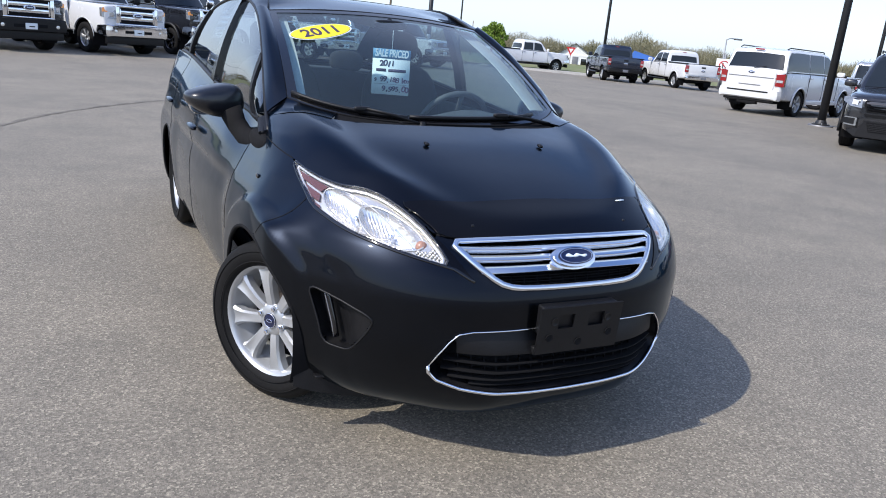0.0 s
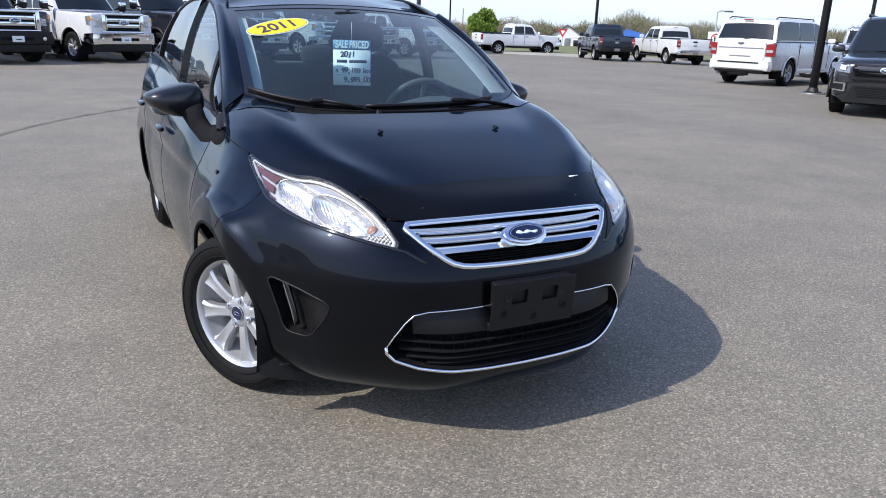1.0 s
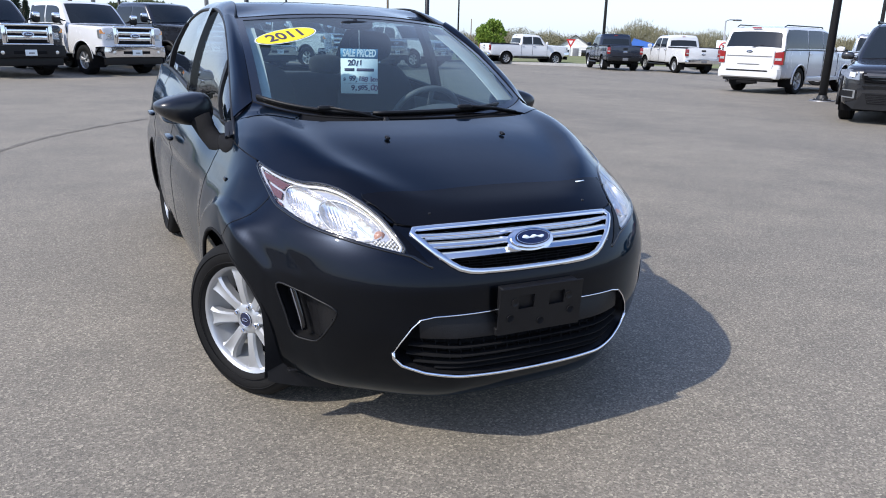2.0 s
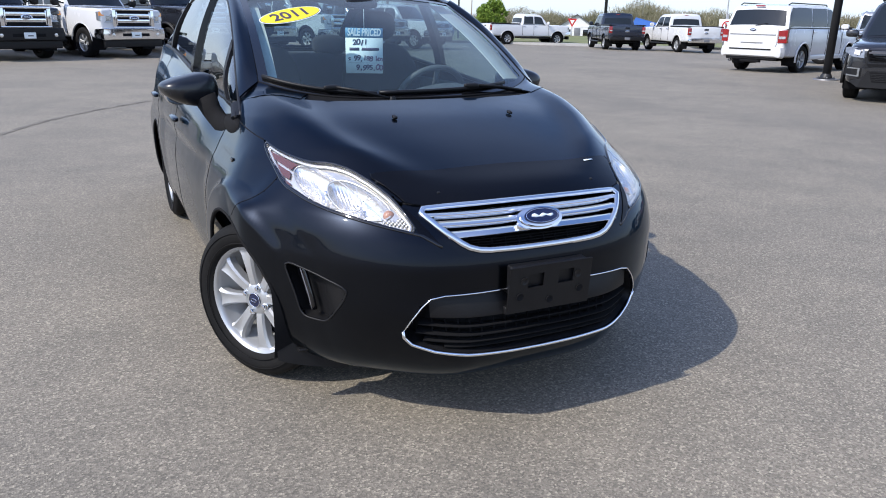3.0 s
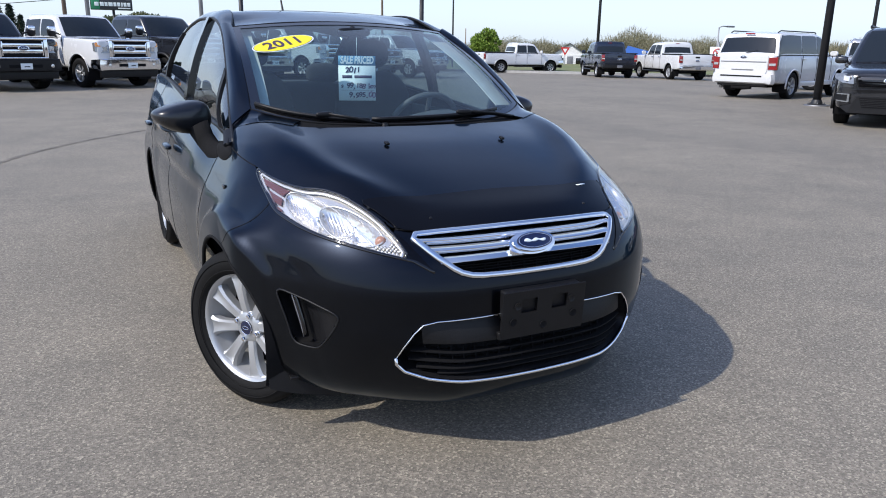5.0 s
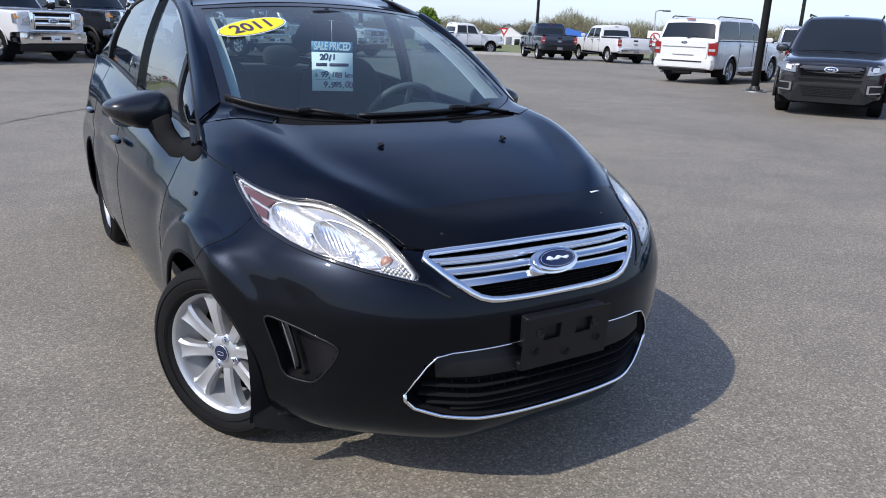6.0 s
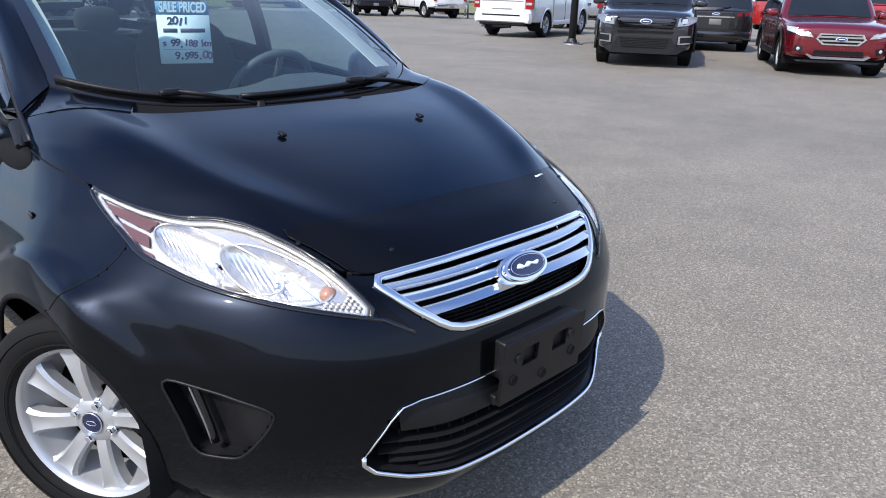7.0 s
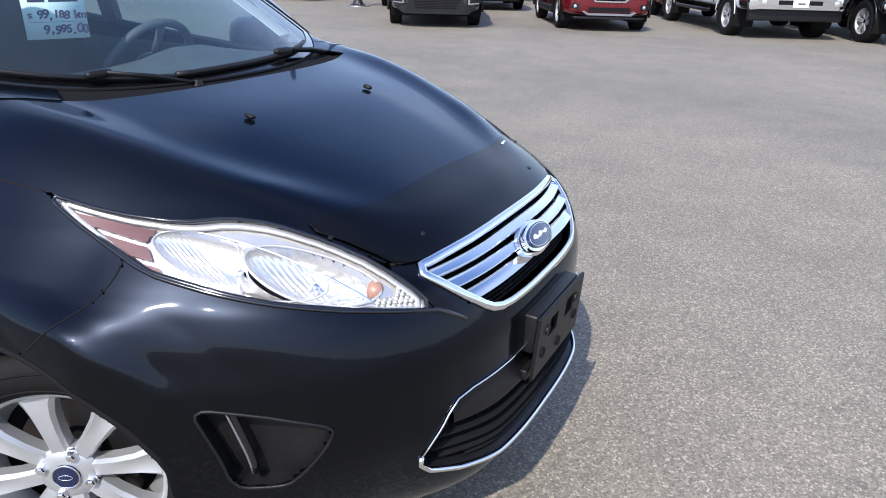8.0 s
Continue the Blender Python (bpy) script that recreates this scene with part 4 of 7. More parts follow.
    for k, y in enumerate(yr):
        o = Vector(e[k])
        if y < 2.3:
            i = SCREEN_GRID[14][32].lerp(Vector((o.x - .075, y, o.z + .030 + .008 * ease(1.0, 1.4, y))), float(ease(1.10, 1.32, y)))
            i.y = max(i.y, y - .05)
        else:
            t = (y - 2.3) / .48
            i = Vector((o.x - .075 - .05 * t, y + .02, o.z + .038 - .02 * t))
        rows2.append([S(o.lerp(i, s) + Vector((.010, 0, .006)) * math.sin(math.pi * s)) for s in np.linspace(0, 1, 5)])
    thick(obj("roof_rail", *sheet_geo(rows2), P, sedan), .012, 0)
    tube("roof_ditch", [rows2[k][4] for k in range(30)], .006, M["trim"], sedan, 6)

# roof skin
mid_z = ([.975, 1.1, 1.3, 1.7, 2.1, 2.42], [1.402, 1.428, 1.455, 1.472, 1.462, 1.42])
rows = []
for t in np.linspace(0, 1, 26):
    row = []
    for q in np.linspace(-1, 1, 29):
        y_c = .975 + t * 1.445
        y = y_c + (.085 * q * q) * (1 - t) - .05 * q * q * t
        e = along(RAIL, np.array([max(min(y, 2.4), 1.0)]))[0]
        k = float(ease(1.06, 1.32, y))
        we, ze = .541 + (e[0] - .073 - .541) * k, 1.367 + (e[2] + .034 - 1.367) * k
        zc = float(spl(*mid_z, y_c))
        row.append((q * we, y, ze + (zc - ze) * (1 - abs(q) ** 2.4)))
    rows.append(row)
roof = thick(obj("roof", *sheet_geo(rows), P, sedan, "dark glossy roof"), .012, -1)
lining = obj("roof_lining", [(v[0] * .97, v[1], v[2] - .03) for r in rows for v in r], sheet_geo(rows)[1], M["headliner"], sedan)
aerial = tube("aerial", [(0, 2.15, 1.455), (0, 2.16, 1.475), (0, 2.23, 1.60), (0, 2.34, 1.82)], [.014, .008, .0035, .0022], M["trim"], sedan, 8)

# rear glass and boot
grid_r = []
for t in np.linspace(0, 1, 9):
    row = []
    for q in np.linspace(-1, 1, 21):
        a = Vector((.49 * q, 2.42 - .05 * q * q, 1.415 - .02 * q * q))
        b = Vector((.60 * q, 2.98 - .10 * q * q, 1.10))
        row.append(a.lerp(b, t) + Vector((0, .02, .03)) * math.sin(math.pi * t))
    grid_r.append(row)
rg = obj("rear_glass", *sheet_geo(grid_r), M["glass"], sedan)
rg.visible_shadow = False
for sd in (1, -1):
    rows2 = []
    for t in np.linspace(0, 1, 12):
        k = t * 8
        i = min(int(k), 7)
        a = grid_r[i][-1].lerp(grid_r[i + 1][-1], k - i)
        b = Vector(along(RAIL, np.array([2.33 + .45 * t]))[0])
        rows2.append([(sd * p.x, p.y, p.z) for p in (a, a.lerp(b, .5) + Vector((.015, 0, .012)), b)])
    thick(obj("rear_pillar", *sheet_geo(rows2), P, sedan), .012, 0)
boot = []
for t in np.linspace(0, 1, 6):
    boot.append([(.66 * q * (1 - .03 * t), 2.90 + .5 * t - .10 * q * q, 1.085 - .02 * t - .02 * q * q) for q in np.linspace(-1, 1, 17)])
thick(obj("boot_lid", *sheet_geo(boot), P, sedan), .01, -1)


# mirrors
def blob(name, centre, half, material, parent, power=2.6, rot=None, nu=24, nv=14, cut=None, label=""):
    """A rounded box; cut flattens it behind a plane across y."""
    vs, fs = [], []
    sgp = lambda v, e: math.copysign(abs(v) ** e, v)
    e = 2 / power
    for i in range(nv + 1):
        a = math.pi * (i / nv - .5)
        for j in range(nu):
            b = 2 * math.pi * j / nu
            v = Vector((half[0] * sgp(math.cos(a), e) * sgp(math.cos(b), e), half[1] * sgp(math.cos(a), e) * sgp(math.sin(b), e), half[2] * sgp(math.sin(a), e)))
            if cut is not None and v.y > cut:
                v.y = cut
            vs.append(v)
    for i in range(nv):
        for j in range(nu):
            fs.append((i * nu + j, i * nu + (j + 1) % nu, (i + 1) * nu + (j + 1) % nu, (i + 1) * nu + j))
    m = Matrix.Translation(centre) @ (rot or Matrix())
    return obj(name, [m @ v for v in vs], fs, material, parent, label)


for sd in (1, -1):
    my, mx = (.665, .845) if sd < 0 else (.77, .81)
    mir = blob("door_mirror", (sd * mx, my, .99), (.118, .085, .072), M["satin_black"], sedan, 2.7, pose(0, 0, 0, 0, sd * 7, sd * -14), cut=.045, label="matte black door mirror")
    blob("mirror_glass", (sd * (mx + .004), my + .048, .99), (.095, .004, .06), M["lamp_mirror"], mir, 3, pose(0, 0, 0, 0, sd * 4, sd * -12))
    tube("mirror_arm", [(sd * .79, .61, .965), (sd * .768, .59, .91), (sd * .748, .53, .872), (sd * .730, .44, .868), (sd * .722, .38, .872)], [.050, .043, .041, .038, .030], M["matte"], mir, 14, flat=.75)
    blob("mirror_foot", (sd * .728, .350, .886), (.030, .12, .040), M["matte"], mir, 2.3)
    blob("handle", (sd * .845, 1.28, .80), (.018, .09, .014), P, sedan, 2.6)
    blob("handle", (sd * .838, 2.16, .83), (.018, .09, .014), P, sedan, 2.6)
    o = Vector(on_skin([sd * 58.8], [8.87], .002)[0])
    blob("side_repeater", o, (.004, .016, .009), M["gloss_black"], sedan, 2.4)


# taper the mirror shells towards their outer ends
for ob in [o for o in sedan.children if o.name.startswith("door_mirror")]:
    for v in ob.data.vertices:
        t = (abs(v.co.x) - .73) / .23
        k = 1.06 - .58 * max(0.0, min(1.0, t)) ** 1.6
        v.co.z = 1.025 + (v.co.z - 1.025) * k


# wipers
def screen_at(w, t, out=.012):
    k = (w / .6 + 1) * 16
    j = int(min(max(k, 0), 31))
    i = min(int(t * 14), 13)
    p = SCREEN_GRID[i][j].lerp(SCREEN_GRID[i][j + 1], k - j)
    q = SCREEN_GRID[i + 1][j].lerp(SCREEN_GRID[i + 1][j + 1], k - j)
    return p.lerp(q, t * 14 - i) + Vector((0, -.45, .9)) * out


for w0, w1, pivot, t0, t1 in ((-.585, -.20, (-.15, .150, .985), .045, .016), (-.19, .41, (.53, .235, .992), .022, .045)):
    pts = [screen_at(w0 + (w1 - w0) * k / 12, t0 + (t1 - t0) * k / 12) for k in range(13)]
    wiper = tube("wiper", pts, .0075, M["trim"], sedan, 6, label="black windscreen wiper resting on the glass")
    tube("blade_rubber", [p - Vector((0, -.45, .9)) * .007 for p in pts], .004, M["matte"], wiper, 6)
    mid = pts[7 if w0 < -.3 else 8]
    tube("wiper_arm", [pivot, Vector(pivot).lerp(mid, .5) + Vector((0, -.012, .012)), mid + Vector((0, -.006, .012))], [.012, .010, .008], M["trim"], wiper, 8, flat=.6)
    blob("arm_clip", mid + Vector((0, -.006, .010)), (.035, .012, .010), M["trim"], wiper, 3)
    lathe("pivot_cap", [(0, .016), (.012, .014), (.016, 0)], M["trim"], wiper, 16, "z", at=pose(*pivot))

# cabin inside
dash = []
for t in np.linspace(0, 1, 9):
    row = []
    for q in np.linspace(-1, 1, 21):
        w = q * .66
        y = base_y(min(abs(w), .6)) + .03 + t * (.78 - base_y(min(abs(w), .6)))
        hood_bump = .055 * math.exp(-((w - .36) / .18) ** 2) * math.exp(-((t - .8) / .2) ** 2)
        row.append((w, y, .965 - .03 * t * t + hood_bump))
    dash.append(row)
dash.append([(p[0], p[1] + .02, p[2] - .12) for p in dash[-1]])
dash.append([(p[0], p[1] - .05, .5) for p in dash[-1]])
dashboard = obj("dashboard", *sheet_geo(dash), M["dash"], sedan, "grey moulded dashboard")
wheel_at = Matrix.Translation((.37, .90, .905)) @ pose(0, 0, 0, -60, 0, 0)
sw = tube("steering_wheel", [(.18 * math.cos(t), .18 * math.sin(t), 0) for t in (2 * math.pi * k / 36 for k in range(36))], .015, M["dash"], sedan, 8, True)
sw.matrix_basis = wheel_at
blob("wheel_boss", (0, -.01, -.01), (.07, .055, .03), M["dash"], sw, 2.6)
for a in (0, 180, 270):
    tube("wheel_spoke", [(.05 * math.cos(radians(a)), .05 * math.sin(radians(a)), -.008), (.17 * math.cos(radians(a)), .17 * math.sin(radians(a)), 0)], .013, M["dash"], sw, 6, flat=.5)
for x in (-.36, .36):
    seat = blob("front_seat", (x, 1.52, .80), (.24, .075, .36), M["cloth"], sedan, 3.2, pose(0, 0, 0, -14, 0, 0), label="charcoal cloth front seat")
    blob("cushion", (x, 1.28, .46), (.25, .26, .08), M["cloth"], seat, 3.2)
    blob("headrest", (x, 1.66, 1.245), (.13, .045, .085), M["cloth"], seat, 2.8, pose(0, 0, 0, -10, 0, 0))
    for dx in (-.05, .05):
        tube("post", [(x + dx, 1.63, 1.10), (x + dx, 1.65, 1.20)], .006, M["chrome"], seat, 6)
bench = blob("rear_bench", (0, 2.42, .74), (.62, .08, .32), M["cloth"], sedan, 4, pose(0, 0, 0, -16, 0, 0), label="charcoal cloth rear bench")
for x in (-.36, .36):
    blob("headrest", (x, 2.53, 1.10), (.12, .045, .07), M["cloth"], bench, 2.8)
box("parcel_shelf", -.62, .62, 2.50, 2.98, 1.02, 1.04, M["dash"], sedan, .01)
box("cabin_floor", -.70, .70, .4, 3.3, .30, .34, M["cloth"], sedan, .01)
box("boot_wall", -.62, .62, 2.62, 2.66, .34, 1.03, M["cloth"], sedan, .01)
box("firewall", -.66, .66, .40, .44, .30, .90, M["matte"], sedan, .01)
for sd in (1, -1):
    box("door_card", sd * .66, sd * .69, .46, 2.40, .40, .95, M["dash"], sedan, .012)
mirror_i = blob("rear_view_mirror", (0, .90, 1.352), (.088, .016, .021), M["trim"], sedan, 3, pose(0, 0, 0, 12, 0, 8))
tube("mirror_stem", [(0, .90, 1.352), (0, .905, 1.366), (0, .92, 1.376)], .011, M["trim"], mirror_i, 8)

# hang tag with the price, and the year sticker on the glass
tag = thing("price_tag", "pale blue hand-lettered price tag hanging from the mirror", "price tag")
TAG = face_front((-.010, .835, 1.137), (-.34, -1, .12)) @ Matrix.Diagonal((1.06, .96, 1, 1))
tag.matrix_world = TAG
card = box("card", -.083, .083, -.105, .065, -.0008, .0008, M["white_card"], tag, 0)
head = box("header", -.083, .083, .065, .112, -.0008, .0008, M["card_blue"], tag, 0)
letters("header_words", "SALE PRICED", .036, M["pale_ink"], tag, pose(0, .090, .0018) @ Matrix.Diagonal((.72, 1.35, 1, 1)), bold=.0012, shear=.15)


def scrawl(name, body, size, x, y, gap, bold=.0009):
    """Hand lettering: each sign a little off the line, leaning its own way, joined into one mesh."""
    made = []
    for k, ch in enumerate(body):
        if ch == " ":
            continue
        at = pose(x + k * gap, y + size * .07 * math.sin(k * 2.3), .0018, 0, 0, 7 * math.sin(k * 1.9 + 1))
        made.append(letters(name, ch, size * (1 + .10 * math.sin(k * 1.3)), M["navy_ink"], tag, at, bold=bold, shear=.12))
    bm = bmesh.new()
    for ob in made:
        me = ob.data.copy()
        me.transform(ob.matrix_basis)
        bm.from_mesh(me)
        bpy.data.objects.remove(ob)
    return part(name, bm, M["navy_ink"], tag, smooth=False)


scrawl("written_year", "2011", .036, -.044, .043, .0165)
scrawl("written_km", "99,188 km", .034, -.040, -.034, .0138)
scrawl("written_price", "9,995.00", .036, -.030, -.078, .0148)
letters("dollar_mark", "$", .026, M["navy_ink"], tag, pose(-.066, -.038, .0018), bold=.0004)
box("rule", -.072, .076, -.0555, -.0545, .001, .0016, M["navy_ink"], tag, 0)
for x0, x1 in ((-.066, -.022), (-.012, .066)):
    box("word_bar", x0, x1, .004, .018, .001, .0016, M["navy_ink"], tag, .0)
box("tag_string", -.001, .001, .11, .20, -.0006, .0006, M["pale_ink"], tag, 0)

sticker = thing("year_sticker", "yellow oval year sticker on the windscreen", "sticker")
a, b = screen_at(-.54, .61, .004), screen_at(-.256, .768, .004)
mid, ax = (a + b) / 2, (b - a).normalized()
nrm = (screen_at(-.38, .78, 0) - screen_at(-.38, .6, 0)).normalized()
nz = ax.cross(nrm).normalized()
if nz.z < 0:
    nz = -nz
ny = nz.cross(ax)
sticker.matrix_world = Matrix.Translation(mid + nz * .006) @ Matrix((ax, ny, nz)).transposed().to_4x4()
ln_ = (b - a).length / 2
oval("white_edge", ln_ * 1.02, .068, .0004, M["white_card"], sticker, pose(0, 0, 0), dome=.0002)
oval("dark_edge", ln_ * .985, .0645, .0004, M["navy_ink"], sticker, pose(0, 0, .0006), dome=.0002)
oval("yellow_face", ln_ * .965, .062, .0004, M["yellow"], sticker, pose(0, 0, .0012), dome=.0002)
letters("year", "2011", .098, M["navy_ink"], sticker, pose(0, -.002, .0030) @ Matrix.Diagonal((.92, 1, 1, 1)), bold=.0022)

# pale trim inside the screen pillars
for sd in (1, -1):
    rows2 = []
    for i in range(0, 15, 2):
        a = SCREEN_GRID[i][32] + Vector((-.004, .012, -.010))
        b = SCREEN_GRID[i][32] + Vector((.035, .12, -.015))
        rows2.append([(sd * p.x, p.y, p.z) for p in (a + Vector((-.085, .03, 0)), (a + b) / 2 + Vector((-.02, 0, 0)), b)])
    thick(obj("pillar_trim", *sheet_geo(rows2), M["headliner"], sedan), .004, 0)


# ---- the sedan's wheels ----
def tyre_profile(r, w, rim):
    h = w / 2
    return [(rim, -h * .80), (rim + .012, -h * .92), ((r + rim) / 2, -h * 1.02), (r - .03, -h * .97), (r - .010, -h * .86), (r - .002, -h * .72), (r, -h * .5),
            (r, -h * .30), (r - .006, -h * .29), (r - .006, -h * .23), (r, -h * .22), (r, h * .22), (r - .006, h * .23), (r - .006, h * .29), (r, h * .30),
            (r, h * .5), (r - .002, h * .72), (r - .010, h * .86), (r - .03, h * .97), ((r + rim) / 2, h * 1.02), (rim + .012, h * .92), (rim, h * .80)]


def alloy_wheel(parent, at, r=.292, w=.180, rim=.202, spokes=8, paint_mat=None, near=True):
    """A wheel standing in the plane of y and z; its face looks along +x."""
    m = paint_mat or M["alloy"]
    k = rim / .195
    first = .175 if near else math.pi / spokes
    tyre = lathe("tyre", tyre_profile(r, w, rim), M["rubber"], None, 64 if near else 32)
    hub = obj("wheel", *lathe_geo([(rim + .002, -w * .40), (rim - .014, -w * .36), (rim - .022, -.035), (rim - .040, -.030), (rim - .038, -.008), (rim - .022, .012), (rim - .014, w * .28), (rim - .009, w * .37), (rim - .003, w * .40), (rim + .002, w * .415), (rim + .002, w * .39)], 64 if near else 28), [m, M["rust"]], parent)
    for f in hub.data.polygons:
        if f.center.x < -.02:
            f.material_index = 1
    sharp(hub, 40)
    hub.matrix_basis = at
    tyre.parent = hub
    for q in range(spokes):
        a = 2 * math.pi * q / spokes + first
        rows = []
        for rr, hw, out in ((.030, .013, .046), (.050, .0190, .052), (.070, .0190, .056), (.100, .0200, .060), (.140, .0240, .063), (.168, .0320, .063), (.184, .043, .061), (.196, .062, .058)):
            rr, hw = rr * k, hw * k * (1 if spokes > 6 else 1.3)
            dip = -.0045 if .12 * k < rr < .187 * k else .0015
            prof = [(-hw, -.034), (-hw, -.007), (-hw * .70, .0015), (-hw * .25, dip), (hw * .25, dip), (hw * .70, .0015), (hw, -.007), (hw, -.034)]
            rows.append([(out * w / .185 + d, rr * math.cos(a) - s * math.sin(a), rr * math.sin(a) + s * math.cos(a)) for s, d in prof])
        sp = obj("spoke", *sheet_geo(rows), m, hub)
        sharp(sp, 28)
    lathe("hub_face", [(.062 * k, .02), (.060 * k, .046), (.052 * k, .054), (.030 * k, .058), (.0, .058)], m, hub, 32)
    cap = lathe("centre_cap", [(.027 * k, .056), (.026 * k, .0625), (.0, .065)], M["badge_blue"] if near else M["trim"], hub, 24)
    if near:
        tube("cap_ring", [(.0632, .0268 * math.cos(t), .0268 * math.sin(t)) for t in (2 * math.pi * j / 28 for j in range(28))], .0016, M["chrome"], cap, 5, True)
        tube("cap_stroke", [(.0655, .014 * math.cos(t), .006 * math.sin(t)) for t in (2 * math.pi * j / 16 for j in range(16))], .001, M["chrome"], cap, 5, True)
        for q in range(4):
            a = 2 * math.pi * q / 4 + 1.24
            nut = lathe("wheel_nut", [(.014, .045), (.014, .053), (.0115, .055), (.011, .064), (.007, .068), (.0, .068)], M["chrome"], hub, 6)
            nut.matrix_basis = pose(0, .050 * math.cos(a), .050 * math.sin(a))
        for rr in (rim + .020, r - .034):
            tube("sidewall_ring", [(w * .505, rr * math.cos(t), rr * math.sin(t)) for t in (2 * math.pi * j / 56 for j in range(56))], .0018, M["rubber"], tyre, 5, True)
        lathe("brake_disc", [(.06, -.03), (.128, -.03), (.128, -.042), (.06, -.042)], M["rust"], hub, 40)
        cal = box("caliper", -.065, -.01, -.035, .035, .10, .15, M["rust"], hub, .012)
        cal.matrix_basis = pose(0, 0, 0, 215, 0, 0)
    lathe("barrel_back", [(rim - .02, -.045), (.06, -.05), (.03, -.05)], M["matte"], hub, 28)
    return hub


alloy_wheel(sedan, pose(-.712, .022, .293, 0, 0, 180 + 31))
alloy_wheel(sedan, pose(.712, .022, .293, 0, 0, 31))
alloy_wheel(sedan, pose(-.685, BASE, WHEEL_R - .004, 30, 0, 180))
alloy_wheel(sedan, pose(.685, BASE, WHEEL_R - .004, 12, 0, 0))
# rubber flaps under the bumper ahead of the front wheels
for sd in (1, -1):
    rows2 = []
    for t in np.linspace(0, 1, 9):
        x, low, back = .760 - .235 * t, .186 - .062 * t ** .8, .030 * (1 - t) ** 2
        rows2.append([(sd * x, -.345 + back + .016 * q, low + (.335 - low) * q) for q in np.linspace(0, 1, 5)])
    ob = thick(obj("air_flap", *sheet_geo(rows2), M["trim"], sedan), .008, 0)
    box("flap_rib", sd * .60, sd * .70, -.362, -.335, .222, .232, M["trim"], ob, .003)


# ---- other vehicles of the lot ----
def cut_arches(ob, cylinders):
    """Round a closed body, and take the wheel openings out of it."""
    cutters = []
    for y, z, r in cylinders:
        me = bpy.data.meshes.new("cutter")
        bm = bmesh.new()
        bmesh.ops.create_cone(bm, cap_ends=True, segments=40, radius1=r, radius2=r, depth=3.2, matrix=Matrix.Translation((0, y, z)) @ Matrix.Rotation(math.pi / 2, 4, "Y"))
        bmesh.ops.recalc_face_normals(bm, faces=bm.faces)
        bm.to_mesh(me)
        bm.free()
        cutters.append(new("cutter", me))
        cutters[-1].parent = ob.parent
        md = ob.modifiers.new("opening", "BOOLEAN")
        md.operation, md.object, md.solver = "DIFFERENCE", cutters[-1], "EXACT"
    soft = ob.modifiers.new("soft", "SUBSURF")
    soft.levels = soft.render_levels = 2
    while ob.modifiers[0].name != "soft":
        ob.modifiers.move(len(ob.modifiers) - 1, 0)
    bpy.context.view_layer.update()
    me = bpy.data.meshes.new_from_object(ob.evaluated_get(bpy.context.evaluated_depsgraph_get()))
    ob.modifiers.clear()
    ob.data = me
    for c in cutters:
        bpy.data.objects.remove(c)
    me.polygons.foreach_set("use_smooth", [True] * len(me.polygons))
    return sharp(ob, 32)


def hull(name, stations, material, parent, crown=.02, round_=.06, tuck=.06):
    """A closed body lofted along y; stations are (y, half width, bottom, top)."""
    rows = []
    for y, w, zb, zt in stations:
        h = zt - zb
        half = [(w - tuck, zb), (w - tuck * .3, zb + h * .10), (w, zb + h * .34), (w - .004, zb + h * .62), (w - .022, zb + h * .86), (w - round_ * .5, zt - round_ * .35), (w - round_ * 1.3, zt), (w * .5, zt + crown * .8), (0, zt + crown)]
        ring = [(-x, y, z) for x, z in half] + [(x, y, z) for x, z in half[-2::-1]]
        rows.append(ring)
    n = len(rows[0])
    vs = [p for r in rows for p in r]
    fs = []
    for i in range(len(rows) - 1):
        for j in range(n):
            fs.append((i * n + j, i * n + (j + 1) % n, (i + 1) * n + (j + 1) % n, (i + 1) * n + j))
    fs.append(tuple(range(n)))
    fs.append(tuple(range((len(rows) - 1) * n, len(rows) * n))[::-1])
    ob = obj(name, vs, fs, material, parent)
    bm = bmesh.new()
    bm.from_mesh(ob.data)
    bmesh.ops.recalc_face_normals(bm, faces=bm.faces)
    bm.to_mesh(ob.data)
    bm.free()
    return sharp(ob, 32)


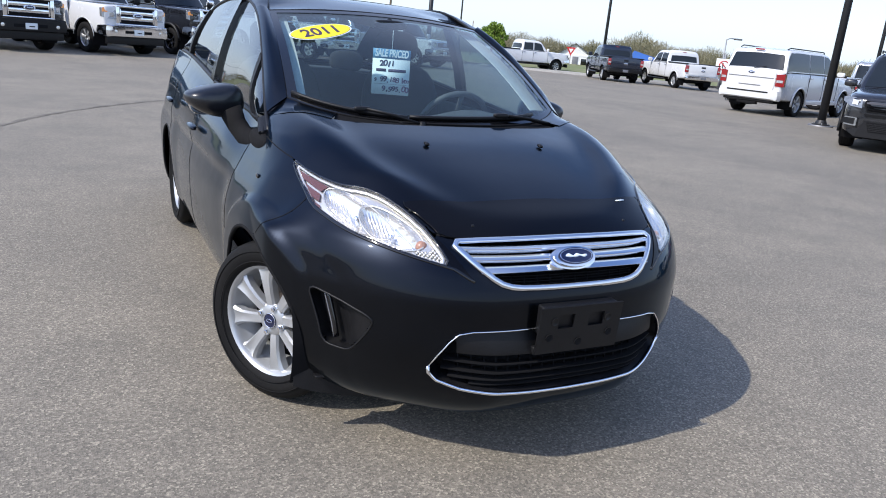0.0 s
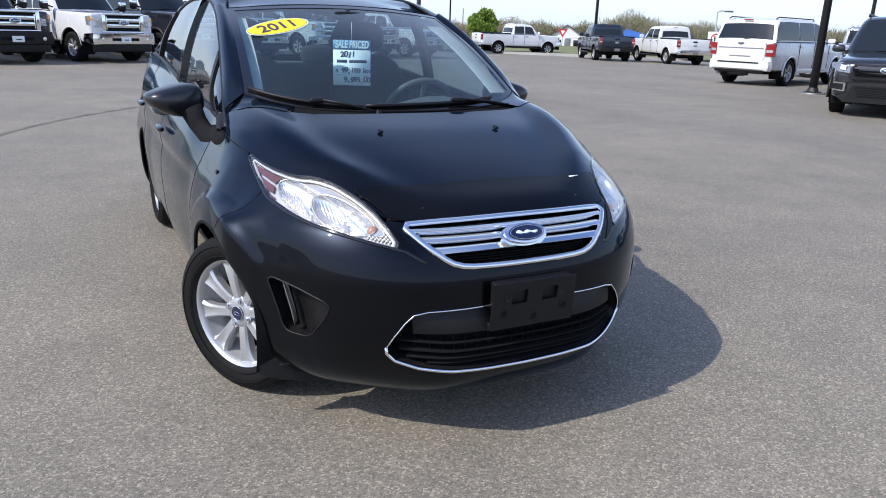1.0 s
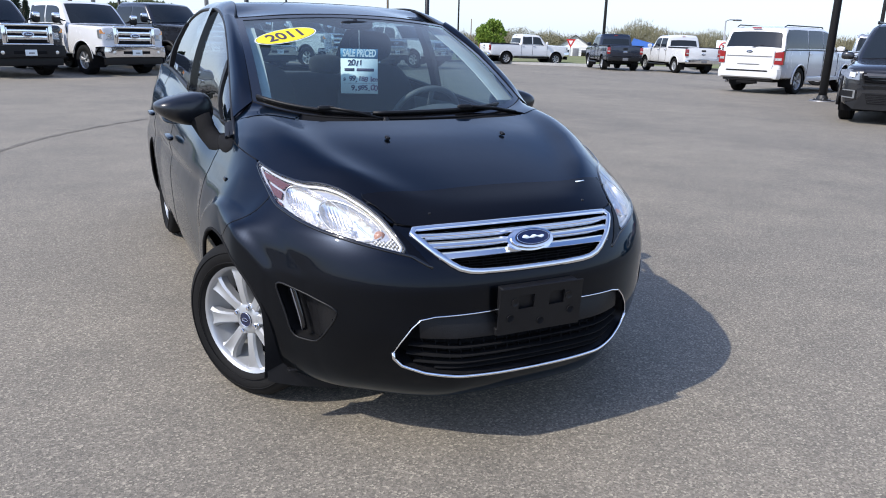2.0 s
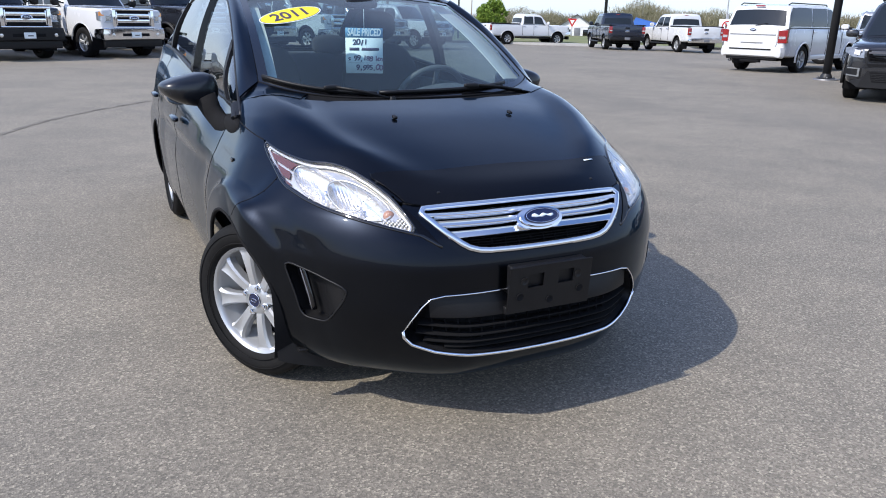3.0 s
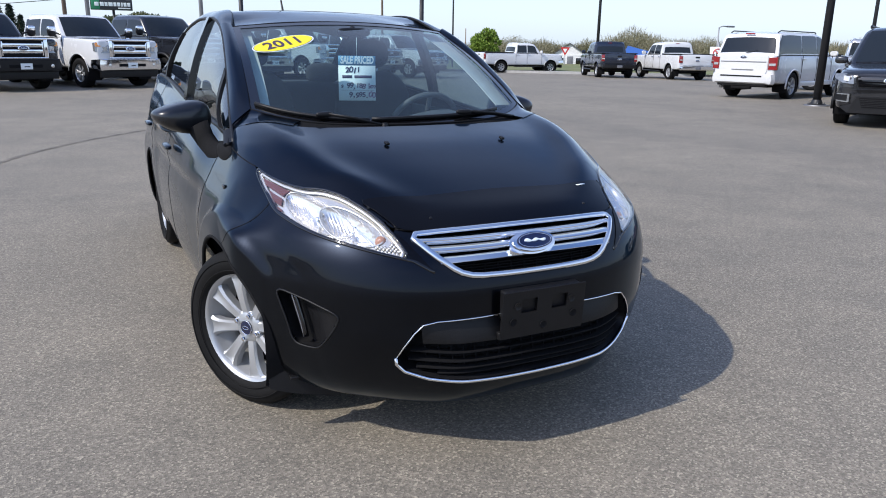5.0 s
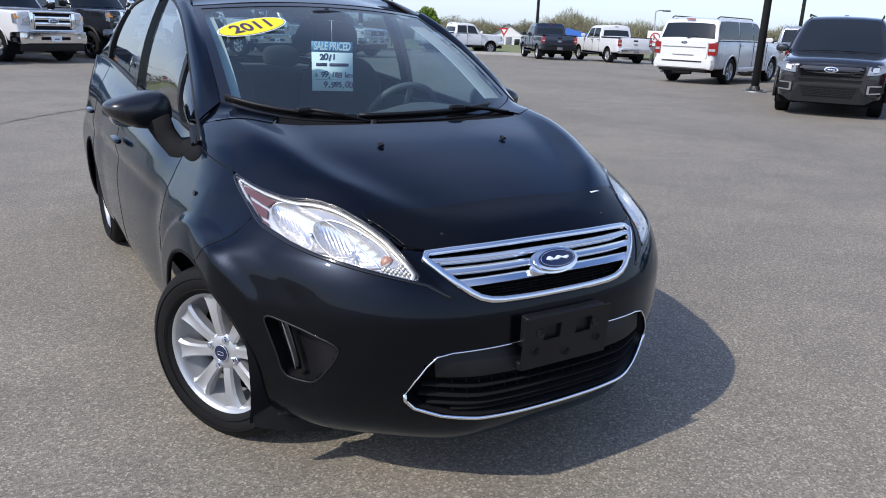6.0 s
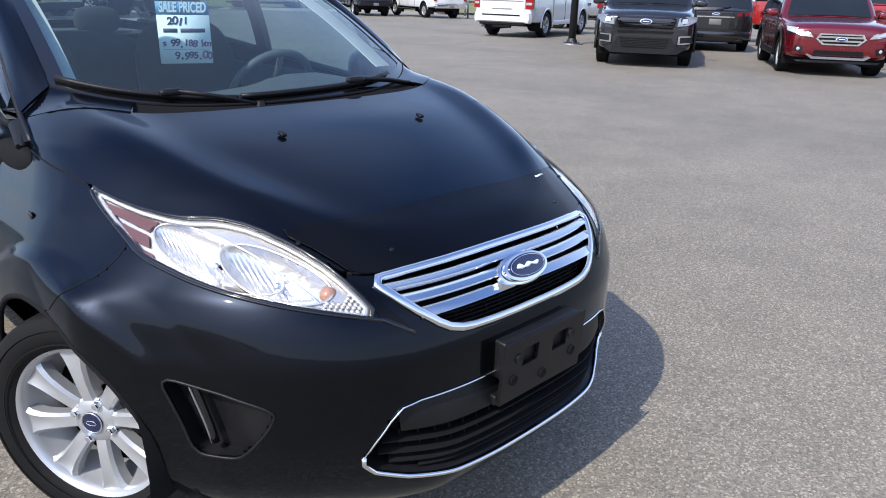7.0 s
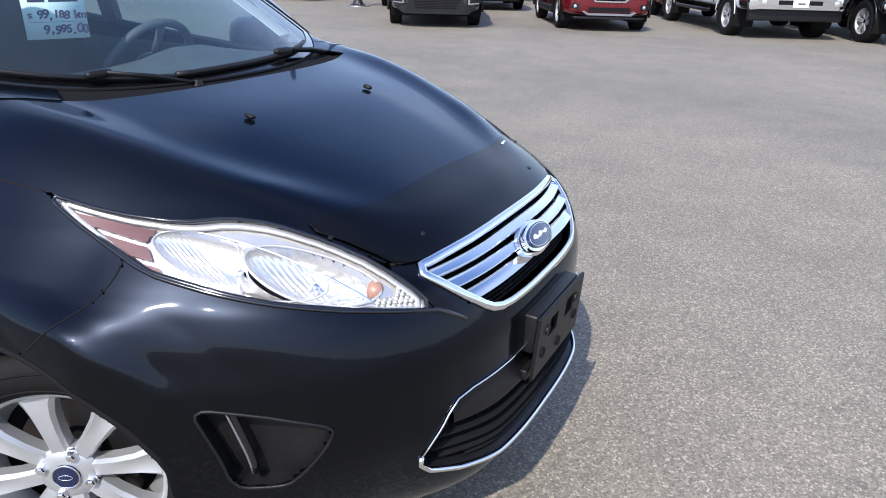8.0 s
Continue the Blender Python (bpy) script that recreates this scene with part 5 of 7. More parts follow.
def cabin(parent, material, glass, belt, roof, y_ws, y_rf, y_rr, y_bk, wb, wr, doors, pillar=.07, rear_glass=True, bow=.16, tail_bow=.06, edge=.07, wrap=False):
    """Rounded upper body whose panes are patches of its own surface. doors: places of the pillars along the side."""
    ky = [y_ws, y_ws + (y_rf - y_ws) * .55, y_rf, y_rf + .22, (y_rf + y_rr) / 2, y_rr - .25, y_rr, y_rr + (y_bk - y_rr) * .55, y_bk]
    low = belt - .02
    kz = [low, low + (roof - .06 - low) * .62, roof - .055, roof - .015, roof, roof - .02, roof - .07, roof - .07 - (roof - .07 - low) * .52, low]

    def at(y, v, out=0.0):
        zt = float(spl(ky, kz, y))
        wide = lambda z: wb + (wr - wb) * max(0.0, (z - belt) / (roof - belt)) ** 1.25
        top = max(wide(zt) - .055, .05)
        sd, m = math.copysign(1, v), abs(v)
        if m <= .6:
            x = m / .6 * top
            z = zt + .03 * (1 - (m / .6) ** 2) + out
        else:
            t = (m - .6) / .4
            ze = max(zt - .045, belt - .04)
            z = zt + (ze - zt) * min(1, t / .14) if t < .14 else ze + (belt - .05 - ze) * (t - .14) / .86
            x = top + (wide(ze) - top) * min(1, t / .14) if t < .14 else wide(z) + .012 * math.sin(math.pi * (t - .14) / .86)
            x += out
        q = (x / wb) ** 2
        front, back = 1 - float(ease(y_ws, y_rf + .5, y)), float(ease(y_rr - .5, y_bk, y))
        return (sd * x, y + bow * q * front - tail_bow * q * back + (-out * 1.2 if y < y_rf and m <= .6 else 0) + (out * 1.2 if y > y_rr and m <= .6 else 0), z)

    ys = np.concatenate([np.linspace(y_ws, y_rf, 9), np.linspace(y_rf, y_rr, 12)[1:], np.linspace(y_rr, y_bk, 8)[1:]])
    vv = [-1, -.85, -.72, -.656, -.62, -.6, -.5, -.3, 0, .3, .5, .6, .62, .656, .72, .85, 1]
    shell = obj("cab", *sheet_geo([[at(y, v) for v in vv] for y in ys]), material, parent)
    sharp(shell, 50)

    def patch(name, y0, y1, v0, v1, n=8, m=7, slant0=0.0, slant1=0.0):
        rows = []
        for i in range(n + 1):
            row = []
            for j in range(m + 1):
                t = j / m
                ya, yb = y0 + slant0 * t, y1 + slant1 * t
                row.append(at(min(max(ya + (yb - ya) * i / n, y_ws + .02), y_bk - .02), v0 + (v1 - v0) * t, .005))
            rows.append(row)
        return obj(name, *sheet_geo(rows), glass, parent)

    patch("windscreen", y_ws + .03, y_rf - .05, -.56, .56, 8, 12)
    if rear_glass:
        patch("rear_glass", y_rr + .05, y_bk - (y_bk - y_rr) * (.03 if wrap else .16), -.6 + edge, .6 - edge, 6, 10)
    for sd in (1, -1):
        for k in range(len(doors) - 1):
            last = k == len(doors) - 2
            patch("side_glass", doors[k] + pillar * .5, doors[k + 1] - pillar * .5, sd * .95, sd * (.675 if wrap else .70), 8, 6, (y_rf - y_ws) * .45 if k == 0 else 0, -(y_bk - y_rr) * (.85 if wrap else .45) if last else 0)
    for sd in (1, -1):
        tube("belt_trim", [at(y, sd * .975, .006) for y in np.linspace(doors[0], doors[-1], 14)], .012, M["trim"], parent, 5)
    return shell


def face_plate(name, poly, parent, material, yf, half, proud=.012, depth=.10, bow=.24, brow=None, both=False, label=""):
    """A shaped plate set into a vehicle's curved nose or tail; poly is an outline in x and z, both mirrors it to the other flank."""
    out = None
    turn = 1 if depth > 0 else -1
    for sd in ((1, -1) if both else (1,)):
        pts = []
        n = len(poly)
        for i in range(n):
            (x0, z0), (x1, z1) = poly[i], poly[(i + 1) % n]
            k = max(1, int(abs(x1 - x0) / .12))
            pts += [(x0 + (x1 - x0) * q / k, z0 + (z1 - z0) * q / k) for q in range(k)]
        z_brow, top, back = brow or (9, 10, 0)
        yy = lambda x, z: yf + turn * (bow * max(0, (abs(x) / half - .55) / .45) ** 2.2 + back * max(0, (z - z_brow) / (top - z_brow)) ** 1.5 - proud)
        n = len(pts)
        vs = [(sd * x, yy(x, z), z) for x, z in pts] + [(sd * x, yy(x, z) + depth, z) for x, z in pts]
        fs = [tuple(range(n)), tuple(range(2 * n - 1, n - 1, -1))] + [(i, n + i, n + (i + 1) % n, (i + 1) % n) for i in range(n)]
        ob = obj(name, vs, fs, material, parent, label, smooth=False)
        bm = bmesh.new()
        bm.from_mesh(ob.data)
        bmesh.ops.triangulate(bm, faces=[f for f in bm.faces if len(f.verts) > 4])
        bmesh.ops.recalc_face_normals(bm, faces=bm.faces)
        bm.to_mesh(ob.data)
        bm.free()
        out = out or ob
    return out


def far_wheels(parent, half, ys, r, w, rim, spokes, m):
    for y in ys:
        for sd in (1, -1):
            alloy_wheel(parent, pose(sd * (half - w * .5 - .015), y, r, 20 * y, 0, 0 if sd > 0 else 180), r, w, rim, spokes, m, near=False)


def wells(parent, half, ys, z, r):
    """Dark linings in the wheel openings."""
    for y in ys:
        for sd in (1, -1):
            vs = [(sd * x, y + r * math.cos(a), z + r * math.sin(a)) for a in np.linspace(-.15 * math.pi, 1.15 * math.pi, 19) for x in (half - .015, half - .42)]
            fs = [(2 * k, 2 * k + 1, 2 * k + 3, 2 * k + 2) for k in range(18)] + [tuple(range(1, 38, 2))]
            obj("wheel_well", vs, fs, M["matte"], parent)


def mirrors(parent, x, y, z, material, arm, size=(.11, .07, .13), cap=None):
    for sd in (1, -1):
        mm = blob("door_mirror", (sd * x, y, z), size, material, parent, 3.2, nu=16, nv=8, cut=size[1] * .6)
        tube("mirror_arm", [(sd * (x - size[0]), y, z - .04), (sd * arm, y - .02, z - .08)], .025, M["trim"], mm, 6)
        if cap:
            blob("mirror_cap", (sd * x, y - .01, z + size[2] * .45), (size[0] * .98, size[1], size[2] * .5), cap, mm, 3.4, nu=16, nv=8, cut=size[1] * .5)


def chrome_grille(parent, y, w, z0, z1, bars, frame_m, bar_m, frame=.05, badge_s=2.4):
    box("grille_back", -w, w, y - .026, y + .03, z0, z1, M["matte"], parent, .01)
    y -= .03
    fr = [(-w, y, z0), (w, y, z0), (w * 1.03, y, z1), (-w * 1.03, y, z1)]
    tube("grille_frame", [Vector(p) for p in (fr[0], fr[1])] + [Vector(fr[2]), Vector(fr[3])], frame, frame_m, parent, 4, True, flat=1)
    for k in range(bars):
        zc = z0 + (z1 - z0) * (k + 1) / (bars + 1)
        box("grille_bar", -w + .03, w - .03, y - .005, y + .04, zc - (z1 - z0) / (bars + 1) * .19, zc + (z1 - z0) / (bars + 1) * .19, bar_m, parent, .012)
    badge(parent, face_front((0, y - .02, (z0 + z1) / 2), (0, -1, .1)), badge_s)


def heavy_grille(parent, y, w, z0, z1, bright):
    """Deep bright surround with two thick bars across a black opening."""
    box("grille_back", -w + .03, w - .03, y - .02, y + .02, z0 + .02, z1 - .02, M["matte"], parent, .01)
    box("grille_surround", -w, w, y - .05, y + .05, z1 - .065, z1, bright, parent, .022)
    box("grille_surround", -w, w, y - .05, y + .05, z0, z0 + .045, bright, parent, .018)
    for sd in (1, -1):
        box("grille_surround", sd * (w - .10), sd * w, y - .047, y + .05, z0 + .02, z1 - .02, bright, parent, .022)
        box("inner_frame", sd * (w - .145), sd * (w - .115), y - .03, y + .03, z0 + .075, z1 - .095, bright, parent, .008)
    h = z1 - z0 - .11
    for k in (.34, .70):
        zc = z0 + .045 + h * k
        box("grille_bar", -w + .14, w - .14, y - .040, y - .01, zc - h * .11, zc + h * .11, bright, parent, .015)
    badge(parent, face_front((0, y - .045, z0 + .045 + h * .52), (0, -1, .1)), 1.9)


def tail_lamps(parent, x0, x1, y, z0, z1, m=None):
    for sd in (1, -1):
        t = box("tail_lamp", sd * x0, sd * x1, y - .10, y + .012, z0, z1, m or M["lamp_red"], parent, .015)
        box("reversing_lens", sd * (x0 + .01), sd * (x1 - .02), y + .010, y + .016, z0 + (z1 - z0) * .30, z0 + (z1 - z0) * .48, M["lamp_white"], t, .004)


def seams(parent, half, cuts, z0, z1, material=None):
    """Door shut lines down the flanks."""
    for sd in (1, -1):
        for y in cuts:
            box("door_gap", sd * (half - .012), sd * (half + .003), y - .005, y + .005, z0, z1, M["matte"], parent, 0)
        for a, b in zip(cuts[:-1], cuts[1:]):
            blob("door_handle", (sd * (half + .004), b - .14, z1 - .10), (.02, .10, .02), material or M["trim"], parent, 3, nu=10, nv=6)


def pickup(name, label, at, paint_m, heavy=False, glass=None, chrome=True, group="parked pickups", lifted=0.0, wheel_m=None, flares=False, bumper_m=None):
    """Crew-cab pickup, nose towards -y, standing at the middle of its wheelbase."""
    t = thing(name, label, "pickup truck", group, at)
    glass = glass or M["far_glass"]
    bright = M["chrome"] if chrome else M["trim"]
    wb, half = (3.96, 1.01) if heavy else (3.68, 1.0)
    r = .41 if heavy else .395
    up = lifted
    yf, yr = -wb / 2 - (.98 if heavy else .94), wb / 2 + (1.25 if heavy else 1.22)
    hood = (1.36 if heavy else 1.27) + up
    belt = (1.38 if heavy else 1.30) + up
    roof = (2.02 if heavy else 1.95) + up
    cowl = -wb / 2 + (.62 if heavy else .60)
    zb = .50 + up
    body = hull("body", [(yf, .90 * half, .70 + up, hood - .09), (yf + .06, .95 * half, .58 + up, hood - .03), (yf + .30, .985 * half, zb, hood - .02), (-wb / 2, half, zb, hood + .0), (cowl, half, zb, belt),
                         (cowl + .5, half, zb, belt), (.5, half, zb, belt), (wb / 2 - 1.02, half, zb, belt), (wb / 2 - 1.0, half, zb, belt + .02), (wb / 2, half, zb, belt + .03), (yr - .10, half, zb + .04, belt + .03), (yr, .985 * half, zb + .10, belt + .02)], paint_m, t)
    cut_arches(body, [(-wb / 2, r + .02, r + .09), (wb / 2, r + .02, r + .09)])
    # bed opening
    bedf, bedb = wb / 2 - .86, yr - .10
    box("bed_well", -half + .16, half - .16, bedf, bedb, belt + .006, belt + .05, M["matte"], t, .004)
    for sd in (1, -1):
        box("bed_rail", sd * (half - .16), sd * (half - .01), bedf - .04, bedb + .06, belt + .012, belt + .075, M["trim"], t, .012)
        for y in (-wb / 2, wb / 2):
            arc = [(sd * (half + (.03 if flares else .002)), y + (r + .10) * math.cos(a), r + .02 + (r + .10) * math.sin(a)) for a in np.linspace(.02 * math.pi, .98 * math.pi, 19)]
            tube("arch_lip", arc, .05 if flares else .012, M["trim"] if flares else paint_m, t, 6)
        tube("running_board", [(sd * (half + .05), -wb / 2 + .70, .45 + up * .6), (sd * (half + .09), -wb / 2 + .8, .44 + up * .6), (sd * (half + .09), wb / 2 - 1.0, .44 + up * .6), (sd * (half + .05), wb / 2 - .9, .45 + up * .6)], .045, M["trim"], t, 8, flat=.7)
    y_rf = cowl + .62
    y_rr = wb / 2 - 1.12
    cabin(t, paint_m, glass, belt, roof, cowl - .02, y_rf, y_rr, y_rr + .14, half - .05, half - .19, [cowl + .18, (y_rf + y_rr) / 2 - .10, y_rr + .06])
    seams(t, half, [cowl + .10, (y_rf + y_rr) / 2 - .10, y_rr + .06], zb + .1, belt, bright if chrome else M["trim"])
    mirrors(t, half + (.20 if heavy else .14), cowl + .22, belt + .10 + (.06 if heavy else 0), M["trim"] if heavy else paint_m, half - .05, (.115, .07, .15) if heavy else (.12, .07, .10), bright if heavy else None)
    # front
    NOSE = (hood - .16, hood, .10)
    if heavy:
        heavy_grille(t, yf - .01, .64, .82 + up, hood - .01, bright)
        face_plate("headlamp", [(.645, .97 + up), (.645, hood - .055), (.84, hood - .05), (.985, hood - .12), (.985, 1.02 + up), (.90, .97 + up)], t, M["lamp_dark"], yf, half, proud=.03, bow=.13, brow=NOSE, both=True)
        face_plate("lamp_bowl", [(.69, 1.02 + up), (.69, 1.14 + up), (.82, 1.14 + up), (.82, 1.02 + up)], t, M["lamp_mirror"], yf, half, proud=.036, depth=.03, bow=.13, brow=NOSE, both=True)
        face_plate("indicator", [(.86, hood - .22), (.86, hood - .07), (.975, hood - .13), (.975, hood - .22)], t, M["lamp_orange"], yf, half, proud=.036, depth=.04, bow=.13, brow=NOSE, both=True)
    else:
        chrome_grille(t, yf + .01, .56, .93 + up, hood - .10, 3, bright, bright, .034, 2.0)
        face_plate("headlamp", [(.61, .98 + up), (.61, hood - .10), (.80, hood - .09), (.975, hood - .14), (.975, 1.02 + up), (.86, .98 + up)], t, M["lamp_dark"], yf, half, proud=.024, bow=.13, brow=NOSE, both=True)
        face_plate("lamp_bowl", [(.66, 1.00 + up), (.66, 1.10 + up), (.80, 1.10 + up), (.80, 1.00 + up)], t, M["lamp_mirror"], yf, half, proud=.030, depth=.03, bow=.13, brow=NOSE, both=True)
    bz = up - (.06 if heavy else 0)
    fb = hull("front_bumper", [(yf - .10, .78 * half, .58 + bz, .86 + bz), (yf - .04, .95 * half, .56 + bz, .88 + bz), (yf + .26, half + .01, .58 + bz, .86 + bz), (yf + .34, half, .60 + bz, .84 + bz)], bumper_m or bright, t, .0, .04, .04)
    box("air_dam", -.90, .90, yf + .02, yf + .12, .36 + bz, .58 + bz, M["trim"], t, .02)
    box("bumper_slot", -.42, .42, yf - .106, yf - .05, .66 + bz, .74 + bz, M["matte"], fb, .01)
    for sd in (1, -1):
        box("fog_lamp", sd * .60, sd * .78, yf - .092, yf - .02, .64 + bz, .76 + bz, M["matte"], fb, .02)
        lathe("fog_lens", [(0, -.02), (.045, -.014), (.055, 0)], M["lamp_white"], fb, 16, "y", at=pose(sd * .69, yf - .09, .70 + bz))
    front_plate = box("plate", -.15, .15, yf - .125, yf - .112, .62 + bz, .77 + bz, M["white_card"], fb, .004)
    box("plate_mark", -.06, .08, yf - .129, yf - .124, .675 + bz, .70 + bz, M["trim"], front_plate, .002)
    # back
    gate = box("tailgate", -half + .20, half - .20, yr - .005, yr + .022, .80 + up, belt + .01, paint_m, t, .015)
    box("gate_handle", -.12, .12, yr + .02, yr + .034, belt - .14, belt - .06, M["trim"], gate, .01)
    badge(gate, face_front((0, yr + .022, belt - .27), (0, 1, 0)), 1.5)
    tail_lamps(t, half - .19, half - .02, yr + .008, .92 + up, belt - .03)
    rb = hull("rear_bumper", [(yr + .0, half - .04, .54 + up, .76 + up), (yr + .13, half - .06, .55 + up, .75 + up), (yr + .17, half - .14, .58 + up, .74 + up)], bright, t, .0, .03, .03)
    box("step_pad", -.30, .30, yr + .02, yr + .165, .742 + up, .756 + up, M["trim"], rb, .005)
    box("rear_plate", -.15, .15, yr + .172, yr + .180, .58 + up, .72 + up, M["steel"], rb, .004)
    box("underframe", -.60, .60, yf + .3, yr - .2, .42 + up, .58 + up, M["matte"], t, .03)
    wells(t, half, (-wb / 2, wb / 2), r + .02, r + .070)
    far_wheels(t, half + (.03 if flares else .0), (-wb / 2, wb / 2), r, .29, r * .60, 6 if heavy else 6, wheel_m or M["alloy"])
    for y in (-wb / 2, wb / 2):
        tube("axle", [(-half + .1, y, r), (half - .1, y, r)], .07, M["matte"], t, 8)
    lathe("high_stop_lamp", [(0, 0), (.1, .0), (.1, .02), (0, .02)], M["lamp_red"], t, 8, "y", at=pose(0, y_rr + .0, roof - .045) @ Matrix.Diagonal((1.2, 1, .18, 1)))
    return t


def suv(name, label, at, paint_m, dims, glass=None, face="wide", group="parked cars", cladding=None, rails=False, category="car", bright=True):
    """Two-box car, nose towards -y. dims: length, width, height, wheelbase, wheel radius."""
    L, W, H, wb, r = dims
    half = W / 2
    t = thing(name, label, category, group, at)
    glass = glass or M["far_glass"]
    yf = -wb / 2 - (L - wb) * .46
    yr = yf + L
    big = H > 1.9
    hood, belt = (H * .615, H * .66) if big else (H * .60, H * .615)
    cowl = -wb / 2 + wb * .17
    zb = .40 if big else .24 + H * .03
    clad = cladding or M["trim"]
    body = hull("body", [(yf, .72 * half, zb + .12, hood * .80), (yf + .05, .84 * half, zb + .04, hood * .88), (yf + .22, .95 * half, zb, hood * .945), (-wb / 2, half, zb, hood * .985), (cowl, half, zb, belt), (0, half, zb, belt + .01),
                         (wb / 2, half, zb, belt + .03), (yr - .28, .985 * half, zb + .02, belt + .03), (yr - .06, .94 * half, zb + .06, belt + .01), (yr, .86 * half, zb + .14, belt - .05)], paint_m, t, .03, .09, .05)
    cut_arches(body, [(-wb / 2, r + .01, r + .06), (wb / 2, r + .01, r + .06)])
    y_rf = cowl + H * .40
    y_rr, y_bk = yr - H * (.24 if H < 1.9 else .16), yr - .10
    cabin(t, paint_m, glass, belt, H - .02, cowl - .05, y_rf, y_rr, y_bk, half - .06, half - .24 if H < 1.9 else half - .18,
          [cowl + .22, cowl + wb * .36, cowl + wb * .68, y_bk + (.05 if big else -.06)] if L > 4.7 else [cowl + .20, cowl + wb * .38, cowl + wb * .70, y_bk - .10], .05, edge=-.085 if big else .04, wrap=big)
    seams(t, half, [cowl + .10, cowl + wb * .36, cowl + wb * .68], zb + .1, belt - .02, paint_m)
    mirrors(t, half + .10, cowl + .26, belt + .06, paint_m, half - .06, (.12, .07, .075))
    for sd in (1, -1):
        for y in (-wb / 2, wb / 2):
            arc = [(sd * (half + .004), y + (r + .075) * math.cos(a), r + .01 + (r + .075) * math.sin(a)) for a in np.linspace(-.06 * math.pi, 1.06 * math.pi, 19)]
            tube("arch_lip", arc, .028, clad, t, 6)
        box("sill_trim", sd * (half - .05), sd * (half + .008), -wb / 2 + r + .1, wb / 2 - r - .1, zb - .02, zb + .12, clad, t, .02)
        if rails:
            tube("roof_rail", [(sd * (half - .28), y_rf + .15, H - .02), (sd * (half - .27), y_rf + .25, H + .02), (sd * (half - .27), y_rr - .3, H + .022), (sd * (half - .28), y_rr - .15, H - .03)], .018, M["trim"] if rails == 1 else M["steel"], t, 6)
    # nose
    fp = lambda nm, poly, m, **kw: face_plate(nm, poly, t, m, yf, half, bow=.19, brow=(hood * .76, hood * .95, .13), **kw)
    sym = lambda pts: pts + [(-x, z) for x, z in pts[::-1]]
    if face == "wide":      # broad dark mesh grille, C-shaped lamps below, deep black chin
        g = fp("grille", sym([(.50, hood * .66), (.56, hood * .78), (.54, hood * .865)]), M["matte"], proud=.010)
        for q in range(4):
            z = hood * (.685 + .05 * q)
            fp("grille_bar", sym([(.49 + .015 * q, z), (.495 + .015 * q, z + .030)]), M["gloss_black"], proud=.024, depth=.03)
        badge(t, face_front((0, yf - .03, hood * .775), (0, -1, .1)), 1.5)
        lamps = fp("headlamp", [(.58, hood * .71), (.60, hood * .84), (.74, hood * .875), (half * .99, hood * .865), (half * .98, hood * .80), (.78, hood * .73)], M["lamp_dark"], proud=.016, both=True)
        fp("lamp_bowl", [(.66, hood * .755), (.66, hood * .83), (.76, hood * .845), (.76, hood * .765)], M["lamp_white"], proud=.020, depth=.03, both=True)
        fp("middle_intake", sym([(.50, hood * .585), (.53, hood * .625)]), M["matte"], proud=.014)
        fp("lamp_pocket", [(.60, hood * .40), (.60, hood * .56), (.86, hood * .57), (.90, hood * .44)], M["trim"], proud=.010, both=True)
        fp("day_lamp", [(.64, hood * .535), (.64, hood * .555), (.84, hood * .56), (.84, hood * .54)], M["lamp_dark"], proud=.024, both=True)
        fp("day_lamp", [(.62, hood * .42), (.62, hood * .55), (.655, hood * .55), (.655, hood * .42)], M["lamp_dark"], proud=.026, both=True)
        fp("day_lamp", [(.64, hood * .415), (.64, hood * .435), (.84, hood * .45), (.84, hood * .43)], M["lamp_dark"], proud=.024, both=True)
        fp("lower_panel", sym([(.62, zb - .02), (.78, hood * .34), (.56, hood * .40), (.50, hood * .52)]), M["trim"], proud=.008)
        fp("lower_intake", sym([(.40, zb + .08), (.46, hood * .50)]), M["matte"], proud=.014)
        for q in range(5):
            z = zb + .10 + (hood * .46 - zb - .10) * q / 4
            fp("intake_slat", sym([(.40 + .01 * q, z), (.40 + .01 * q, z + .014)]), M["trim"], proud=.020, depth=.03)
    else:                   # bright hexagonal grille, silver chin
        fp("grille_frame", sym([(.30, hood * .575), (.42, hood * .68), (.36, hood * .775)]), M["chrome"], proud=.016)
        fp("grille_mesh", sym([(.275, hood * .60), (.375, hood * .68), (.33, hood * .752)]), M["matte"], proud=.022)
        for z, x in ((.635, .33), (.70, .36)):
            fp("grille_bar", sym([(x, hood * z), (x, hood * (z + .030))]), M["chrome"], proud=.034, depth=.03)
        badge(t, face_front((0, yf - .044, hood * .68), (0, -1, .1)), 1.3)
        fp("headlamp", [(.46, hood * .70), (.52, hood * .775), (.74, hood * .86), (half * .985, hood * .88), (half * .97, hood * .80), (.62, hood * .715)], M["lamp_far"], proud=.014, both=True)
        fp("lamp_bowl", [(.56, hood * .735), (.58, hood * .785), (.72, hood * .83), (.72, hood * .76)], M["lamp_white"], proud=.018, depth=.03, both=True)
        fp("lower_intake", sym([(.42, hood * .40), (.40, hood * .475)]), M["matte"], proud=.012)
        fp("chin_trim", sym([(.44, hood * .325), (.54, hood * .39), (.50, hood * .405), (.41, hood * .365)]), M["steel"], proud=.020)
        fp("valance", sym([(.66, zb - .03), (.72, hood * .29), (.46, hood * .30)]), M["trim"], proud=.010)
        fp("fog_surround", [(.62, hood * .42), (.60, hood * .52), (.72, hood * .56), (.78, hood * .46)], M["trim"], proud=.012, both=True)
